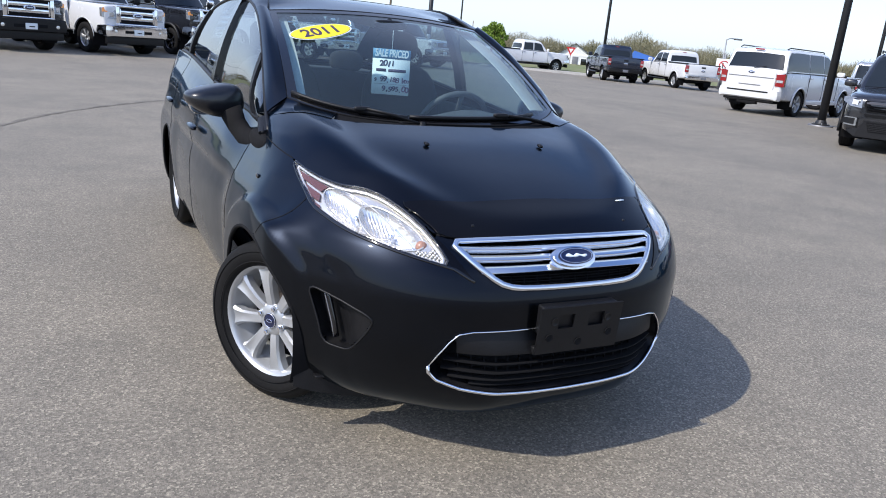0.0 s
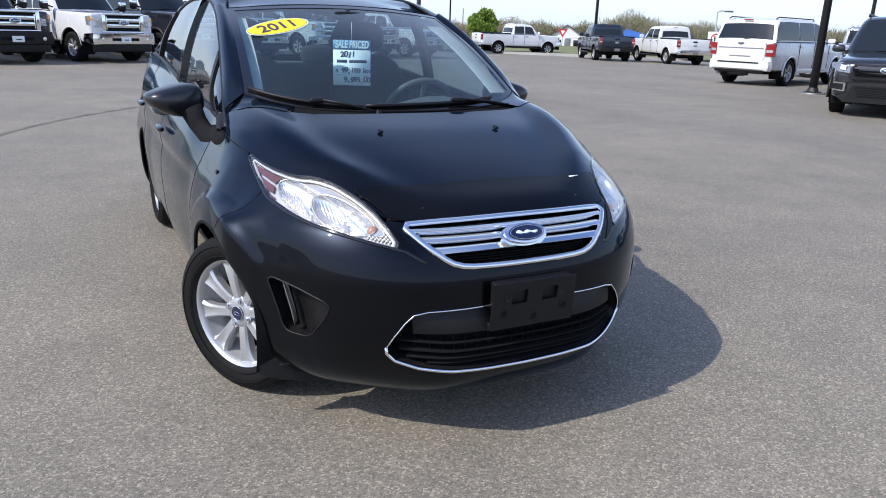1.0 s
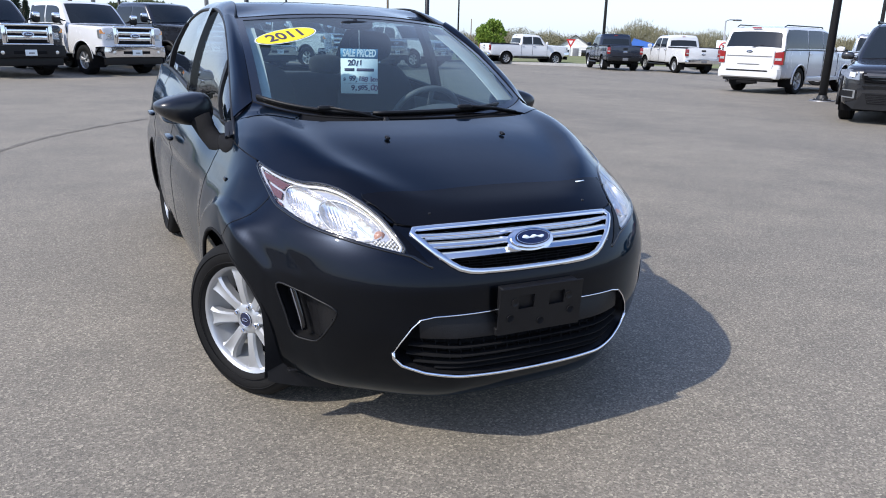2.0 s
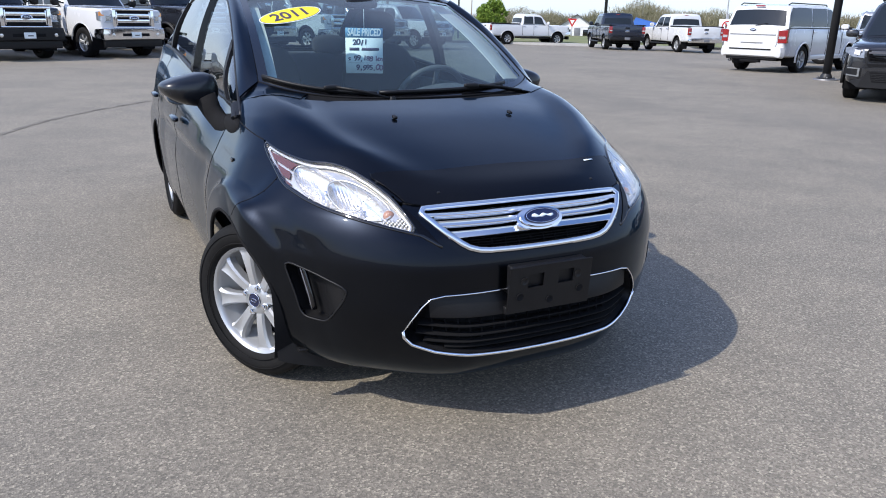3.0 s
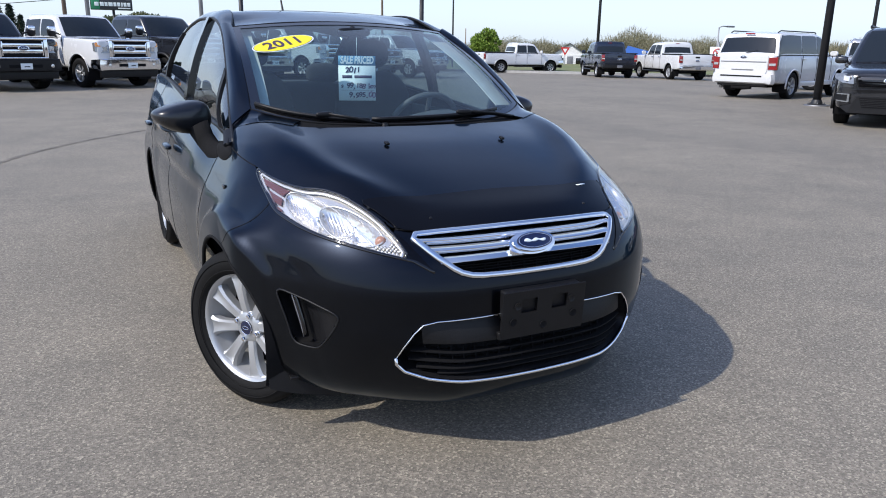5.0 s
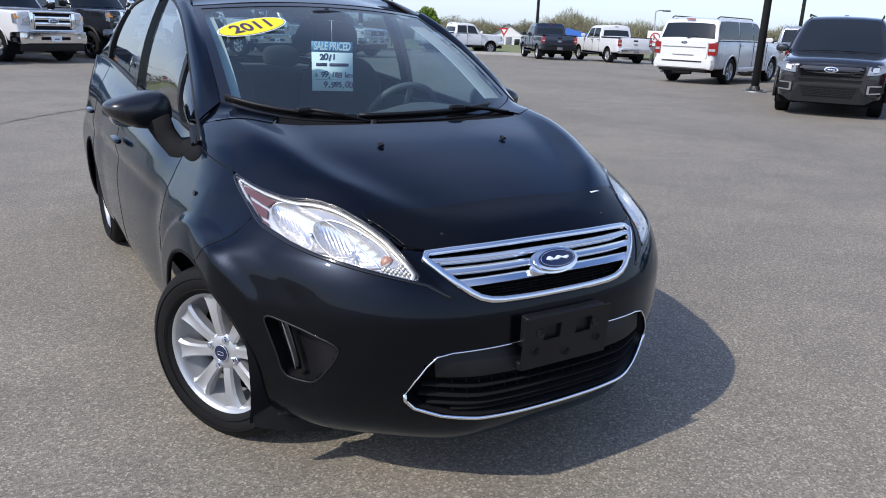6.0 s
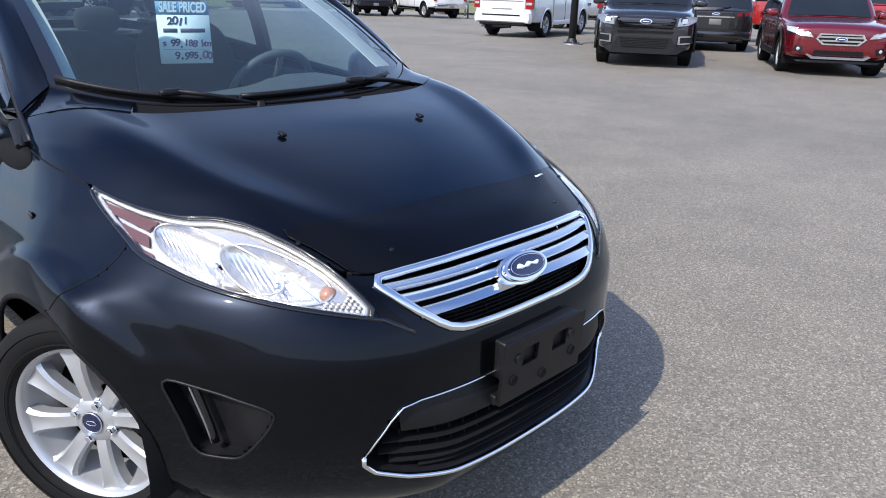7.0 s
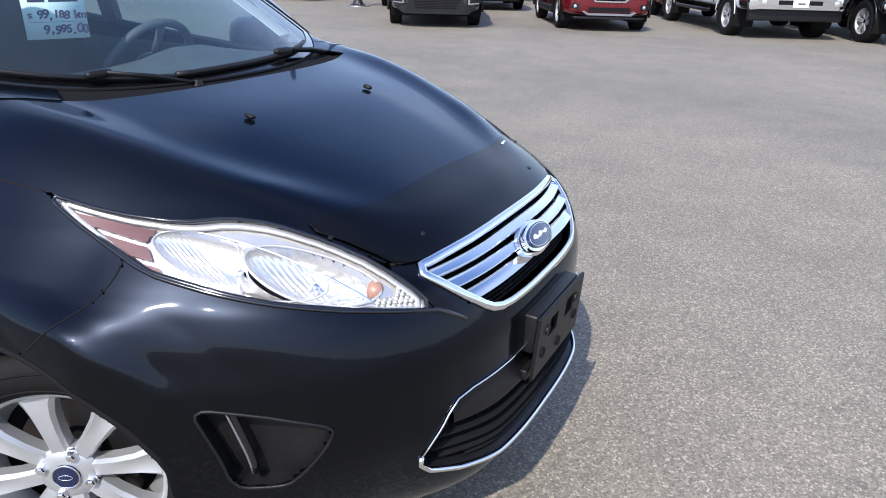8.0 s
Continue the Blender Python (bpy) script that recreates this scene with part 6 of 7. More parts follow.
        for sd in (1, -1):
            lathe("fog_lens", [(0, -.012), (.024, -.010), (.034, 0)], M["lamp_far"], t, 16, "y", at=pose(sd * .68, yf + .24 * max(0, (.68 / half - .55) / .45) ** 2.2 - .014, hood * .49))
    # tail
    hz = belt
    tp = lambda nm, poly, m, **kw: face_plate(nm, poly, t, m, yr, half, depth=-.10, **kw)
    if big:
        tp("tail_lamp", [(.77, hz - .42), (.77, hz - .08), (half * .995, hz - .06), (half * .995, hz - .42)], M["lamp_red"], proud=.034, bow=.10, both=True)
        tp("reversing_lens", [(.79, hz - .31), (.79, hz - .24), (half * .96, hz - .24), (half * .96, hz - .31)], M["lamp_far"], proud=.042, bow=.10, both=True)
        tp("lower_grip", sym([(.64, .66), (.64, .70)]), M["trim"], proud=.100, bow=.05)
        box("tow_bar", -.30, .30, yr - .10, yr + .03, .30, .38, M["matte"], t, .02)
    else:
        tp("tail_lamp", [(.52, hz - .10), (.54, hz - .02), (half * .98, hz + .02), (half * .98, hz - .10)], M["lamp_red"], proud=.012, bow=.16, both=True)
    hatch = tp("tailgate", sym([(.70, hz - .55), (.74, hz - .45), (.75, hz - .03)] if big else [(.66, hz - .42), (.70, hz - .30), (.70, hz - .02)]), paint_m, proud=.020 if big else .006, bow=.05)
    badge(hatch, face_front((0, yr + .008, hz - .07), (0, 1, 0)), 1.4)
    if big:
        face_plate("gate_strip", sym([(.70, hz - .215), (.70, hz - .19)]), hatch, M["steel"], yr, half, proud=.030, depth=-.03, bow=.05)
        face_plate("number_lamp_trim", sym([(.33, hz - .45), (.35, hz - .42)]), hatch, M["steel"], yr, half, proud=.030, depth=-.03, bow=.05)
    else:
        face_plate("plate_recess", sym([(.30, hz - .34), (.34, hz - .16)]), hatch, paint_m, yr, half, proud=.012, depth=-.03, bow=.05)
        box("rear_plate", -.15, .15, yr + .010, yr + .020, hz - .32, hz - .18, M["steel"] if face == "wide" else M["white_card"], hatch, .003)
        face_plate("gate_strip", sym([(.46, hz - .140), (.46, hz - .112)]), hatch, M["chrome"] if bright else M["trim"], yr, half, proud=.020, depth=-.03, bow=.05)
    zt = .76 if big else hz - .46
    hull("rear_bumper", [(yr - .10, half * .97, zb + .04, zt), (yr + .04, half * .92, zb + .06, zt - .01), (yr + .09, half * .80, zb + .10, zt - .03)], paint_m, t, 0, .05, .05)
    box("rear_valance", -half * .76, half * .76, yr - .12, yr + (.02 if big else .06), zb - .02, zb + .16, M["trim"] if big else clad, t, .03)
    for sd in (1,) if big else (1, -1):
        lathe("exhaust", [(.035, .0), (.042, .01), (.042, .14), (.034, .14), (.03, .03)], M["chrome"], t, 16, "y", at=pose(sd * half * .62, yr - .06, zb - .06 if big else zb + .06))
    if not big:
        box("spoiler", -half * .68, half * .68, y_rr - .05, y_rr + .12, H - .075, H - .03, paint_m, t, .02)
    box("high_stop_lamp", -.14, .14, y_rr + .06, y_rr + (.085 if big else .125), H - .085, H - .045, M["lamp_red"], t, .004)
    tube("rear_wiper", [(.0, y_bk + .02, belt + .05), (-.34, y_bk - .04, belt + .12)], .010, M["trim"], t, 6)
    box("underframe", -half * .6, half * .6, yf + .3, yr - .5, zb - .06, zb + .14, M["matte"], t, .03)
    wells(t, half, (-wb / 2, wb / 2), r + .01, r + .040)
    far_wheels(t, half, (-wb / 2, wb / 2), r, .24, r * .64, 5, M["alloy"])
    return t


def lie(x, y):
    """Height of the ground: level round the sedan, falling gently away on the far side of the lot."""
    d = math.hypot(x + 1.27, y + 2.58)
    b = math.degrees(math.atan2(x + 1.27, y + 2.58))
    side = float(ease(8, 28, b) * (1 - ease(110, 150, b)))
    return -side * .000137 * min(d, 130) ** 2


def stand(deg, dist):
    """A pose at that bearing and distance from the viewer, facing the viewer."""
    x, y = -1.27 + dist * math.sin(radians(deg)), -2.58 + dist * math.cos(radians(deg))
    return x, y


PAINTS = {k: paint(k + "_paint", c, mt) for k, c, mt in (("white", (.64, .645, .65), 0), ("black", (.006, .006, .008), 0), ("graphite", (.020, .021, .025), .4), ("ink", (.010, .012, .017), .2),
                                                      ("ruby", (.13, .004, .009), .35), ("scarlet", (.33, .012, .010), .1), ("silver", (.42, .43, .45), .7), ("navy", (.012, .018, .035), .3))}


def heading(x, y, dx, dy, ahead=0.0):
    """The pose of a vehicle whose nose points along (dx, dy); (x, y) is ahead metres in front of its wheelbase's middle."""
    n = math.hypot(dx, dy)
    dx, dy = dx / n, dy / n
    return Matrix.Translation((x - dx * ahead, y - dy * ahead, lie(x - dx * ahead, y - dy * ahead))) @ Matrix.Rotation(math.atan2(dx, -dy), 4, "Z")


# row of heavy pickups behind the sedan
pickup("pickup_truck", "dark heavy-duty pickup with a bright chrome grille", heading(-2.58, 20.6, .48, -.877, 1.98), PAINTS["ink"], True, bumper_m=M["trim"])
pickup("pickup_truck", "white heavy-duty crew-cab pickup with chrome grille and bumper", heading(.05, 21.76, .48, -.877, 1.98), PAINTS["white"], True)
pickup("pickup_truck", "lifted black heavy-duty pickup with black flares and wheels", heading(2.55, 23.6, .48, -.877, 1.98), PAINTS["black"], True, lifted=.10, flares=True, wheel_m=M["gloss_black"])
pickup("pickup_truck", "white crew-cab pickup behind a black one", heading(5.15, 25.6, .48, -.877, 1.98), PAINTS["white"], True)
pickup("pickup_truck", "white heavy-duty pickup with a chrome grille, partly hidden", heading(8.1, 27.2, .48, -.877, 1.98), PAINTS["white"], True)
pickup("pickup_truck", "silver pickup with a chrome grille, partly hidden", heading(11.1, 28.8, .48, -.877, 1.84), PAINTS["silver"])
pickup("pickup_truck", "white pickup with a chrome grille, partly hidden", heading(14.1, 30.4, .48, -.877, 1.84), PAINTS["white"])
# far side of the lot
pickup("pickup_truck", "white crew-cab pickup seen along its flank", heading(*stand(32.5, 53), .99, -.14), PAINTS["white"])
pickup("pickup_truck", "dark blue-grey pickup with red tail lamps", heading(*stand(39.35, 44), .426, .905, -1.84), PAINTS["navy"], chrome=False)
pickup("pickup_truck", "white pickup with red tail lamps and a chrome step bumper", heading(*stand(44.4, 43), .29, .956, -1.84), PAINTS["white"])
suv("large_suv", "white long-wheelbase sport utility with tinted glass", heading(18.12, 13.98, .966, .259, -1.66), PAINTS["white"], (5.62, 2.0, 1.96, 3.33, .395), rails=1, cladding=PAINTS["white"])
pickup("pickup_truck", "silver pickup standing behind a lamp post", heading(26.5, 16.2, .55, -.83), PAINTS["silver"])
suv("suv", "graphite sport utility with black mesh grille", heading(12.68, 6.27, -.875, -.484, 1.43), PAINTS["graphite"], (5.0, 1.88, 1.85, 2.86, .38), rails=1)
suv("suv", "black crossover with red tail lamps", heading(18.75, 7.75, .875, .484, -1.42), PAINTS["black"], (4.78, 1.93, 1.64, 2.85, .36))
suv("suv", "black sport utility parked behind a graphite one", heading(17.7, 9.55, .875, .484, -1.4), PAINTS["black"], (4.8, 1.93, 1.76, 2.85, .36))
suv("suv", "ruby red crossover with chrome grille and chin trim", heading(14.3, 3.25, -.875, -.484, 1.345), PAINTS["ruby"], (4.52, 1.84, 1.66, 2.69, .35), face="bright", rails=2)
suv("suv", "red crossover with red tail lamps", heading(20.6, 2.75, .875, .484, -1.345), PAINTS["ruby"], (4.52, 1.84, 1.66, 2.69, .35), face="bright")
pickup("pickup_truck", "bright red pickup behind a red crossover", heading(25.5, 6.3, .45, -.89), PAINTS["scarlet"])
pickup("pickup_truck", "white crew-cab pickup with chrome bumper and dealer plate", heading(15.35, -.02, -.875, -.484, 1.84), PAINTS["white"])
pickup("pickup_truck", "black pickup with chrome front bumper", heading(15.75, -2.45, -.875, -.484, 1.84), PAINTS["black"])


# ---- the lot ----
def asphalt(name="worn_asphalt", tone=1.0):
    m = bpy.data.materials.new(name)
    m.use_nodes = True
    nd, ln = m.node_tree.nodes, m.node_tree.links
    b = nd["Principled BSDF"]
    b.inputs["Roughness"].default_value, b.inputs["Specular IOR Level"].default_value = .78, .45
    tc = nd.new("ShaderNodeTexCoord")

    def noise_node(scale, detail=4, rough=.6):
        n = nd.new("ShaderNodeTexNoise")
        n.inputs["Scale"].default_value, n.inputs["Detail"].default_value, n.inputs["Roughness"].default_value = scale, detail, rough
        ln.new(tc.outputs["Object"], n.inputs["Vector"])
        return n

    def ramp(src, stops):
        r = nd.new("ShaderNodeValToRGB")
        el = r.color_ramp.elements
        el[0].position, el[0].color = stops[0][0], (*stops[0][1], 1)
        el[1].position, el[1].color = stops[-1][0], (*stops[-1][1], 1)
        for p, c in stops[1:-1]:
            e = el.new(p)
            e.color = (*c, 1)
        ln.new(src, r.inputs["Fac"])
        return r

    def mixed(kind, fac, a, bb):
        x = nd.new("ShaderNodeMix")
        x.data_type, x.blend_type = "RGBA", kind
        x.inputs["Factor"].default_value = fac
        ln.new(a, x.inputs["A"])
        ln.new(bb, x.inputs["B"])
        return x.outputs["Result"]

    vor = nd.new("ShaderNodeTexVoronoi")
    vor.inputs["Scale"].default_value = 150
    ln.new(tc.outputs["Object"], vor.inputs["Vector"])
    sep = nd.new("ShaderNodeSeparateColor")
    ln.new(vor.outputs["Color"], sep.inputs["Color"])
    stones = ramp(sep.outputs["Red"], [(0, (.122, .110, .091)), (.45, (.183, .166, .138)), (.85, (.243, .220, .180)), (1, (.372, .339, .273))])
    grit = ramp(noise_node(260, 3).outputs["Fac"], [(.3, (.78, .78, .78)), (.7, (1.19, 1.18, 1.16))])
    broad = ramp(noise_node(.35, 4, .55).outputs["Fac"], [(.34, (.90, .89, .88)), (.62, (1.08, 1.06, 1.03))])
    patch = ramp(noise_node(1.9, 5).outputs["Fac"], [(.35, (.90, .90, .90)), (.65, (1.07, 1.06, 1.05))])
    c = mixed("MULTIPLY", 1.0, stones.outputs["Color"], grit.outputs["Color"])
    c = mixed("MULTIPLY", 1.0, c, broad.outputs["Color"])
    c = mixed("MULTIPLY", 1.0, c, patch.outputs["Color"])
    # long faint sweeps of tyre wear
    wv = nd.new("ShaderNodeTexWave")
    wv.inputs["Scale"].default_value, wv.inputs["Distortion"].default_value, wv.inputs["Detail"].default_value, wv.inputs["Detail Scale"].default_value = .055, 9, 3, .6
    ln.new(tc.outputs["Object"], wv.inputs["Vector"])
    wear = ramp(wv.outputs["Fac"], [(.0, (.84, .84, .85)), (.16, (1, 1, 1)), (1, (1.03, 1.03, 1.02))])
    c = mixed("MULTIPLY", .4, c, wear.outputs["Color"])
    # fine sealed cracks in long wandering lines
    bend = nd.new("ShaderNodeVectorMath")
    bend.operation = "MULTIPLY_ADD"
    bend.inputs[1].default_value = (2.2, 2.2, 0)
    ln.new(noise_node(.45, 4).outputs["Color"], bend.inputs[0])
    ln.new(tc.outputs["Object"], bend.inputs[2])
    crack = nd.new("ShaderNodeTexVoronoi")
    crack.feature = "DISTANCE_TO_EDGE"
    crack.inputs["Scale"].default_value = .10
    ln.new(bend.outputs[0], crack.inputs["Vector"])
    seam_ = ramp(crack.outputs["Distance"], [(0, (.68, .68, .69)), (.0022, (1, 1, 1))])
    c = mixed("MULTIPLY", .16, c, seam_.outputs["Color"])
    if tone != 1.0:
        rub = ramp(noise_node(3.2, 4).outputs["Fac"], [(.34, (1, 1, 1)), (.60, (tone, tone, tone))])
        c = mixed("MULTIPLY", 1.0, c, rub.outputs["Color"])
    ln.new(c, b.inputs["Base Color"])
    bp = nd.new("ShaderNodeBump")
    bp.inputs["Strength"].default_value, bp.inputs["Distance"].default_value = .4, .003
    ln.new(vor.outputs["Distance"], bp.inputs["Height"])
    ln.new(bp.outputs["Normal"], b.inputs["Normal"])
    return m


M["asphalt"] = asphalt()
M["grass"] = mat("spring_grass", (.12, .15, .045), .95, 0, grain=.9, scale=3, tint=(.20, .18, .09))
M["concrete"] = mat("pale_concrete", (.42, .41, .39), .9, 0, grain=.6, scale=8)
M["siding"] = mat("white_siding", (.74, .74, .73), .7, 0, grain=.25, scale=6)
M["roofing"] = mat("grey_roofing", (.10, .10, .11), .9, 0, grain=.5, scale=12)
M["pole"] = mat("dark_pole_paint", (.018, .019, .022), .5, .2, grain=.4, scale=10)
M["pole_grey"] = mat("galvanised_pole", (.30, .31, .32), .5, .5, grain=.4, scale=10)
M["wood_pole"] = mat("weathered_pole", (.20, .15, .11), .9, 0, grain=.7, scale=12)
M["bark"] = mat("grey_bark", (.16, .13, .10), .95, 0, grain=.7, scale=9)
M["twig"] = mat("bare_twigs", (.20, .175, .115), .95, 0, grain=.8, scale=1.2, tint=(.14, .145, .07))
M["leaf"] = mat("fresh_leaves", (.17, .25, .03), .8, 0, grain=.8, scale=2.5, tint=(.09, .16, .02))
M["leaf_grey"] = mat("olive_leaves", (.12, .13, .06), .85, 0, grain=.8, scale=2.5, tint=(.07, .09, .035))
M["needle"] = mat("spruce_needles", (.018, .035, .020), .9, 0, grain=.8, scale=3)
M["sign_red"] = mat("sign_red", (.5, .02, .02), .5, 0, grain=.2, scale=20)
M["sign_green"] = mat("sign_green", (.02, .22, .10), .5, 0, grain=.2, scale=6)
M["sign_dark"] = mat("sign_charcoal", (.022, .025, .03), .5, 0, grain=.3, scale=6)
M["tarp_blue"] = mat("blue_sheet", (.03, .12, .42), .6, 0, grain=.4, scale=4)

vs, fs = [(-1.27, -2.58, 0)], []
rings = [1, 2, 4, 6, 8, 10, 13, 16, 20, 24, 28, 33, 38, 44, 50, 57, 65, 75, 88, 105, 130, 180, 300, 600, 1800]
for d in rings:
    for k in range(96):
        a = 2 * math.pi * k / 96
        x, y = -1.27 + d * math.sin(a), -2.58 + d * math.cos(a)
        vs.append((x, y, lie(x, y)))
fs += [(0, 1 + (k + 1) % 96, 1 + k) for k in range(96)]
for i in range(len(rings) - 1):
    a, b = 1 + i * 96, 1 + (i + 1) * 96
    fs += [(a + k, a + (k + 1) % 96, b + (k + 1) % 96, b + k) for k in range(96)]
ground = obj("ground", vs, fs, M["asphalt"])
tagged(ground, "worn grey asphalt of a car lot", "ground", kind="structure")


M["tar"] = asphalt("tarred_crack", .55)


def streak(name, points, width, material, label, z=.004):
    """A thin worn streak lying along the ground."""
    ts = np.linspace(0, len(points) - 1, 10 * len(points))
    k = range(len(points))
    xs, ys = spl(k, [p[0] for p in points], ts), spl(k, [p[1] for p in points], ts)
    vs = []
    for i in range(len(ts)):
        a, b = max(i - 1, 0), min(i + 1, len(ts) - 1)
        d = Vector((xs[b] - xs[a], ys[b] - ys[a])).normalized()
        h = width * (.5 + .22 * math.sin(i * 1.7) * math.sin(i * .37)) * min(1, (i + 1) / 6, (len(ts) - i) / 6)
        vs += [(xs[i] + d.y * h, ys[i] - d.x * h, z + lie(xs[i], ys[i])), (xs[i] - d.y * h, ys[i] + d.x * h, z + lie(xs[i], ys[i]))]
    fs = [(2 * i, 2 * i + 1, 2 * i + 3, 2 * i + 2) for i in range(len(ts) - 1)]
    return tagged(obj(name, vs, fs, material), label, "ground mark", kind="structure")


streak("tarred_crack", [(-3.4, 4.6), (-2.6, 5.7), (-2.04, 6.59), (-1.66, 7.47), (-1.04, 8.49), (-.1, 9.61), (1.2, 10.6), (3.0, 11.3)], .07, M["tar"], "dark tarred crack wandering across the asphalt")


def bearing(deg, dist):
    """A place at that bearing (from straight ahead of the tail, towards +x) and distance from the viewer's usual stand."""
    return (-1.27 + dist * math.sin(radians(deg)), -2.58 + dist * math.cos(radians(deg)))


# verge beyond the lot, with its kerb
def band(name, r0, r1, z0, z1, material, a0=-25, a1=130, steps=60):
    vs, fs = [], []
    for k in range(steps + 1):
        a = a0 + (a1 - a0) * k / steps
        wob = 1 + .02 * math.sin(a * .3)
        for r, z in ((r0 * wob, z0), (r0 * wob, z1), (r1, z1)):
            x, y = bearing(a, r)
            vs.append((x, y, z + lie(x, y)))
    for k in range(steps):
        fs += [(3 * k, 3 * k + 1, 3 * k + 4, 3 * k + 3), (3 * k + 1, 3 * k + 2, 3 * k + 5, 3 * k + 4)]
    return obj(name, vs, fs, material, smooth=False)


tagged(band("verge", 52, 1500, -.1, .12, M["grass"]), "pale spring grass beyond the lot", "grass", kind="structure")
tagged(band("kerb", 51.6, 52.2, -.1, .15, M["concrete"]), "pale concrete kerb along the verge", "kerb", kind="structure")


# lamp posts and poles
def lamp_post(x, y, h, r, material, label, base=True, lean=0.0, heads=0):
    t = thing("lamp_post", label, "lamp post", "lamp posts", pose(x, y, lie(x, y)))
    tube("post", [(0, 0, .0), (lean * .4, 0, h * .5), (lean, 0, h)], [r, r * .85, r * .62], material, t, 12)
    if base:
        lathe("foot", [(.0, .02), (.22, .02), (.22, .05), (.15, .06), (.14, .10), (.11, .16), (.10, .16)], M["pole"], t, 24, "z")
        lathe("footing", [(0, .03), (.30, .03), (.31, .0)], M["steel"], t, 24, "z")
        for k in range(4):
            a = math.pi / 4 + math.pi / 2 * k
            lathe("anchor_bolt", [(0, .09), (.016, .09), (.018, .05)], M["steel"], t, 6, "z", at=pose(.185 * math.cos(a), .185 * math.sin(a), 0))
    if heads:
        tube("arm", [(lean, 0, h), (lean + .3, 0, h + .08), (lean + .8, 0, h + .08)], .03, material, t, 8)
        box("lantern", lean + .7, lean + 1.2, -.12, .12, h + .02, h + .12, M["steel"], t, .03)
    return t


lamp_post(16.35, 10.6, 9.0, .105, M["pole"], "dark steel lamp post bolted to the asphalt")
for deg, dist, h, r, m, hd in ((27.4, 60, 11, .07, "pole", 0), (38.1, 58, 11, .12, "pole", 0), (46.4, 50, 3.0, .06, "pole_grey", 1), (55.9, 48, 10, .11, "pole", 0), (28.36, 80, 4.0, .07, "wood_pole", 0),
                               (9.3, 44, 10, .12, "pole_grey", 0), (.6, 50, 12, .13, "wood_pole", 0), (2.0, 48, 12, .13, "pole_grey", 0), (22.15, 70, 12, .11, "wood_pole", 0), (58.65, 62, 3.6, .22, "tarp_blue", 0)):
    x, y = bearing(deg, dist)
    lamp_post(x, y, h, r, M[m], "tall slim pole at the edge of the lot", base=False, heads=hd)
x0, y0 = bearing(.6, 50)
cross = thing("utility_crossarm", "wooden crossarm with wires on a utility pole", "crossarm", at=pose(x0, y0, 4.2))
box("arm", -1.1, 1.1, -.06, .06, -.08, .08, M["wood_pole"], cross, .01)
for k in (-.9, 0, .9):
    lathe("insulator", [(0, .3), (.05, .28), (.04, .2), (.06, .14), (.03, .08)], M["steel"], cross, 10, "z", at=pose(k, 0, 0))
x1, y1 = bearing(-24, 60)
tagged(tube("overhead_wire", [Vector((x0, y0, 3.6)).lerp(Vector((x1, y1, 3.6)), k / 20) - Vector((0, 0, .9 * math.sin(math.pi * k / 20))) for k in range(21)], .02, M["pole"], None, 5), "thin black overhead wire", "wire")
x1, y1 = bearing(2.0, 48)
tagged(tube("overhead_wire", [Vector((x0, y0, 4.4)).lerp(Vector((x1, y1, 8)), k / 20) - Vector((0, 0, .8 * math.sin(math.pi * k / 20))) for k in range(21)], .02, M["pole"], None, 5), "thin black overhead wire", "wire")


def signboard(deg, dist, w, z0, z1, name, label, posts, face_m, green=False):
    x, y = bearing(deg, dist)
    t = thing(name, label, "sign", at=Matrix.Translation((x, y, 0)) @ Matrix.Rotation(radians(-deg), 4, "Z"))
    box("panel", -w / 2, w / 2, -.15, .15, z0, z1, face_m, t, .03)
    if green:
        box("green_field", -w / 2 + .05, -w * .28, -.165, -.152, z0 + .05, z1 - .05, M["sign_green"], t, .01)
        bars = ((-.40, -.30), (-.27, -.18), (-.16, -.09), (-.07, .03), (.05, .12), (.14, .21), (.23, .27), (.29, .36), (.38, .45))
        for a, b in bars:
            box("word_bar", a * w, b * w, -.175, -.163, z0 + (z1 - z0) * .36, z0 + (z1 - z0) * .72, M["white_card"], t, .01)
        box("word_bar", .15 * w, .45 * w, -.175, -.163, z0 + (z1 - z0) * .14, z0 + (z1 - z0) * .24, M["white_card"], t, .01)
    for px in posts:
        tube("post", [(px, 0, 0), (px, 0, z0 + .1)], .13 if w > 5 else .09, M["pole"], t, 10)
    return t


signboard(3.5, 60, 2.75, 3.42, 4.15, "roadside_sign", "dark roadside sign with a green field and white lettering", (.1,), M["sign_dark"], True)
signboard(18.55, 46, 10.75, 4.38, 6.6, "billboard", "long dark billboard carried on two black posts", (-5.25, 5.25), M["sign_dark"])

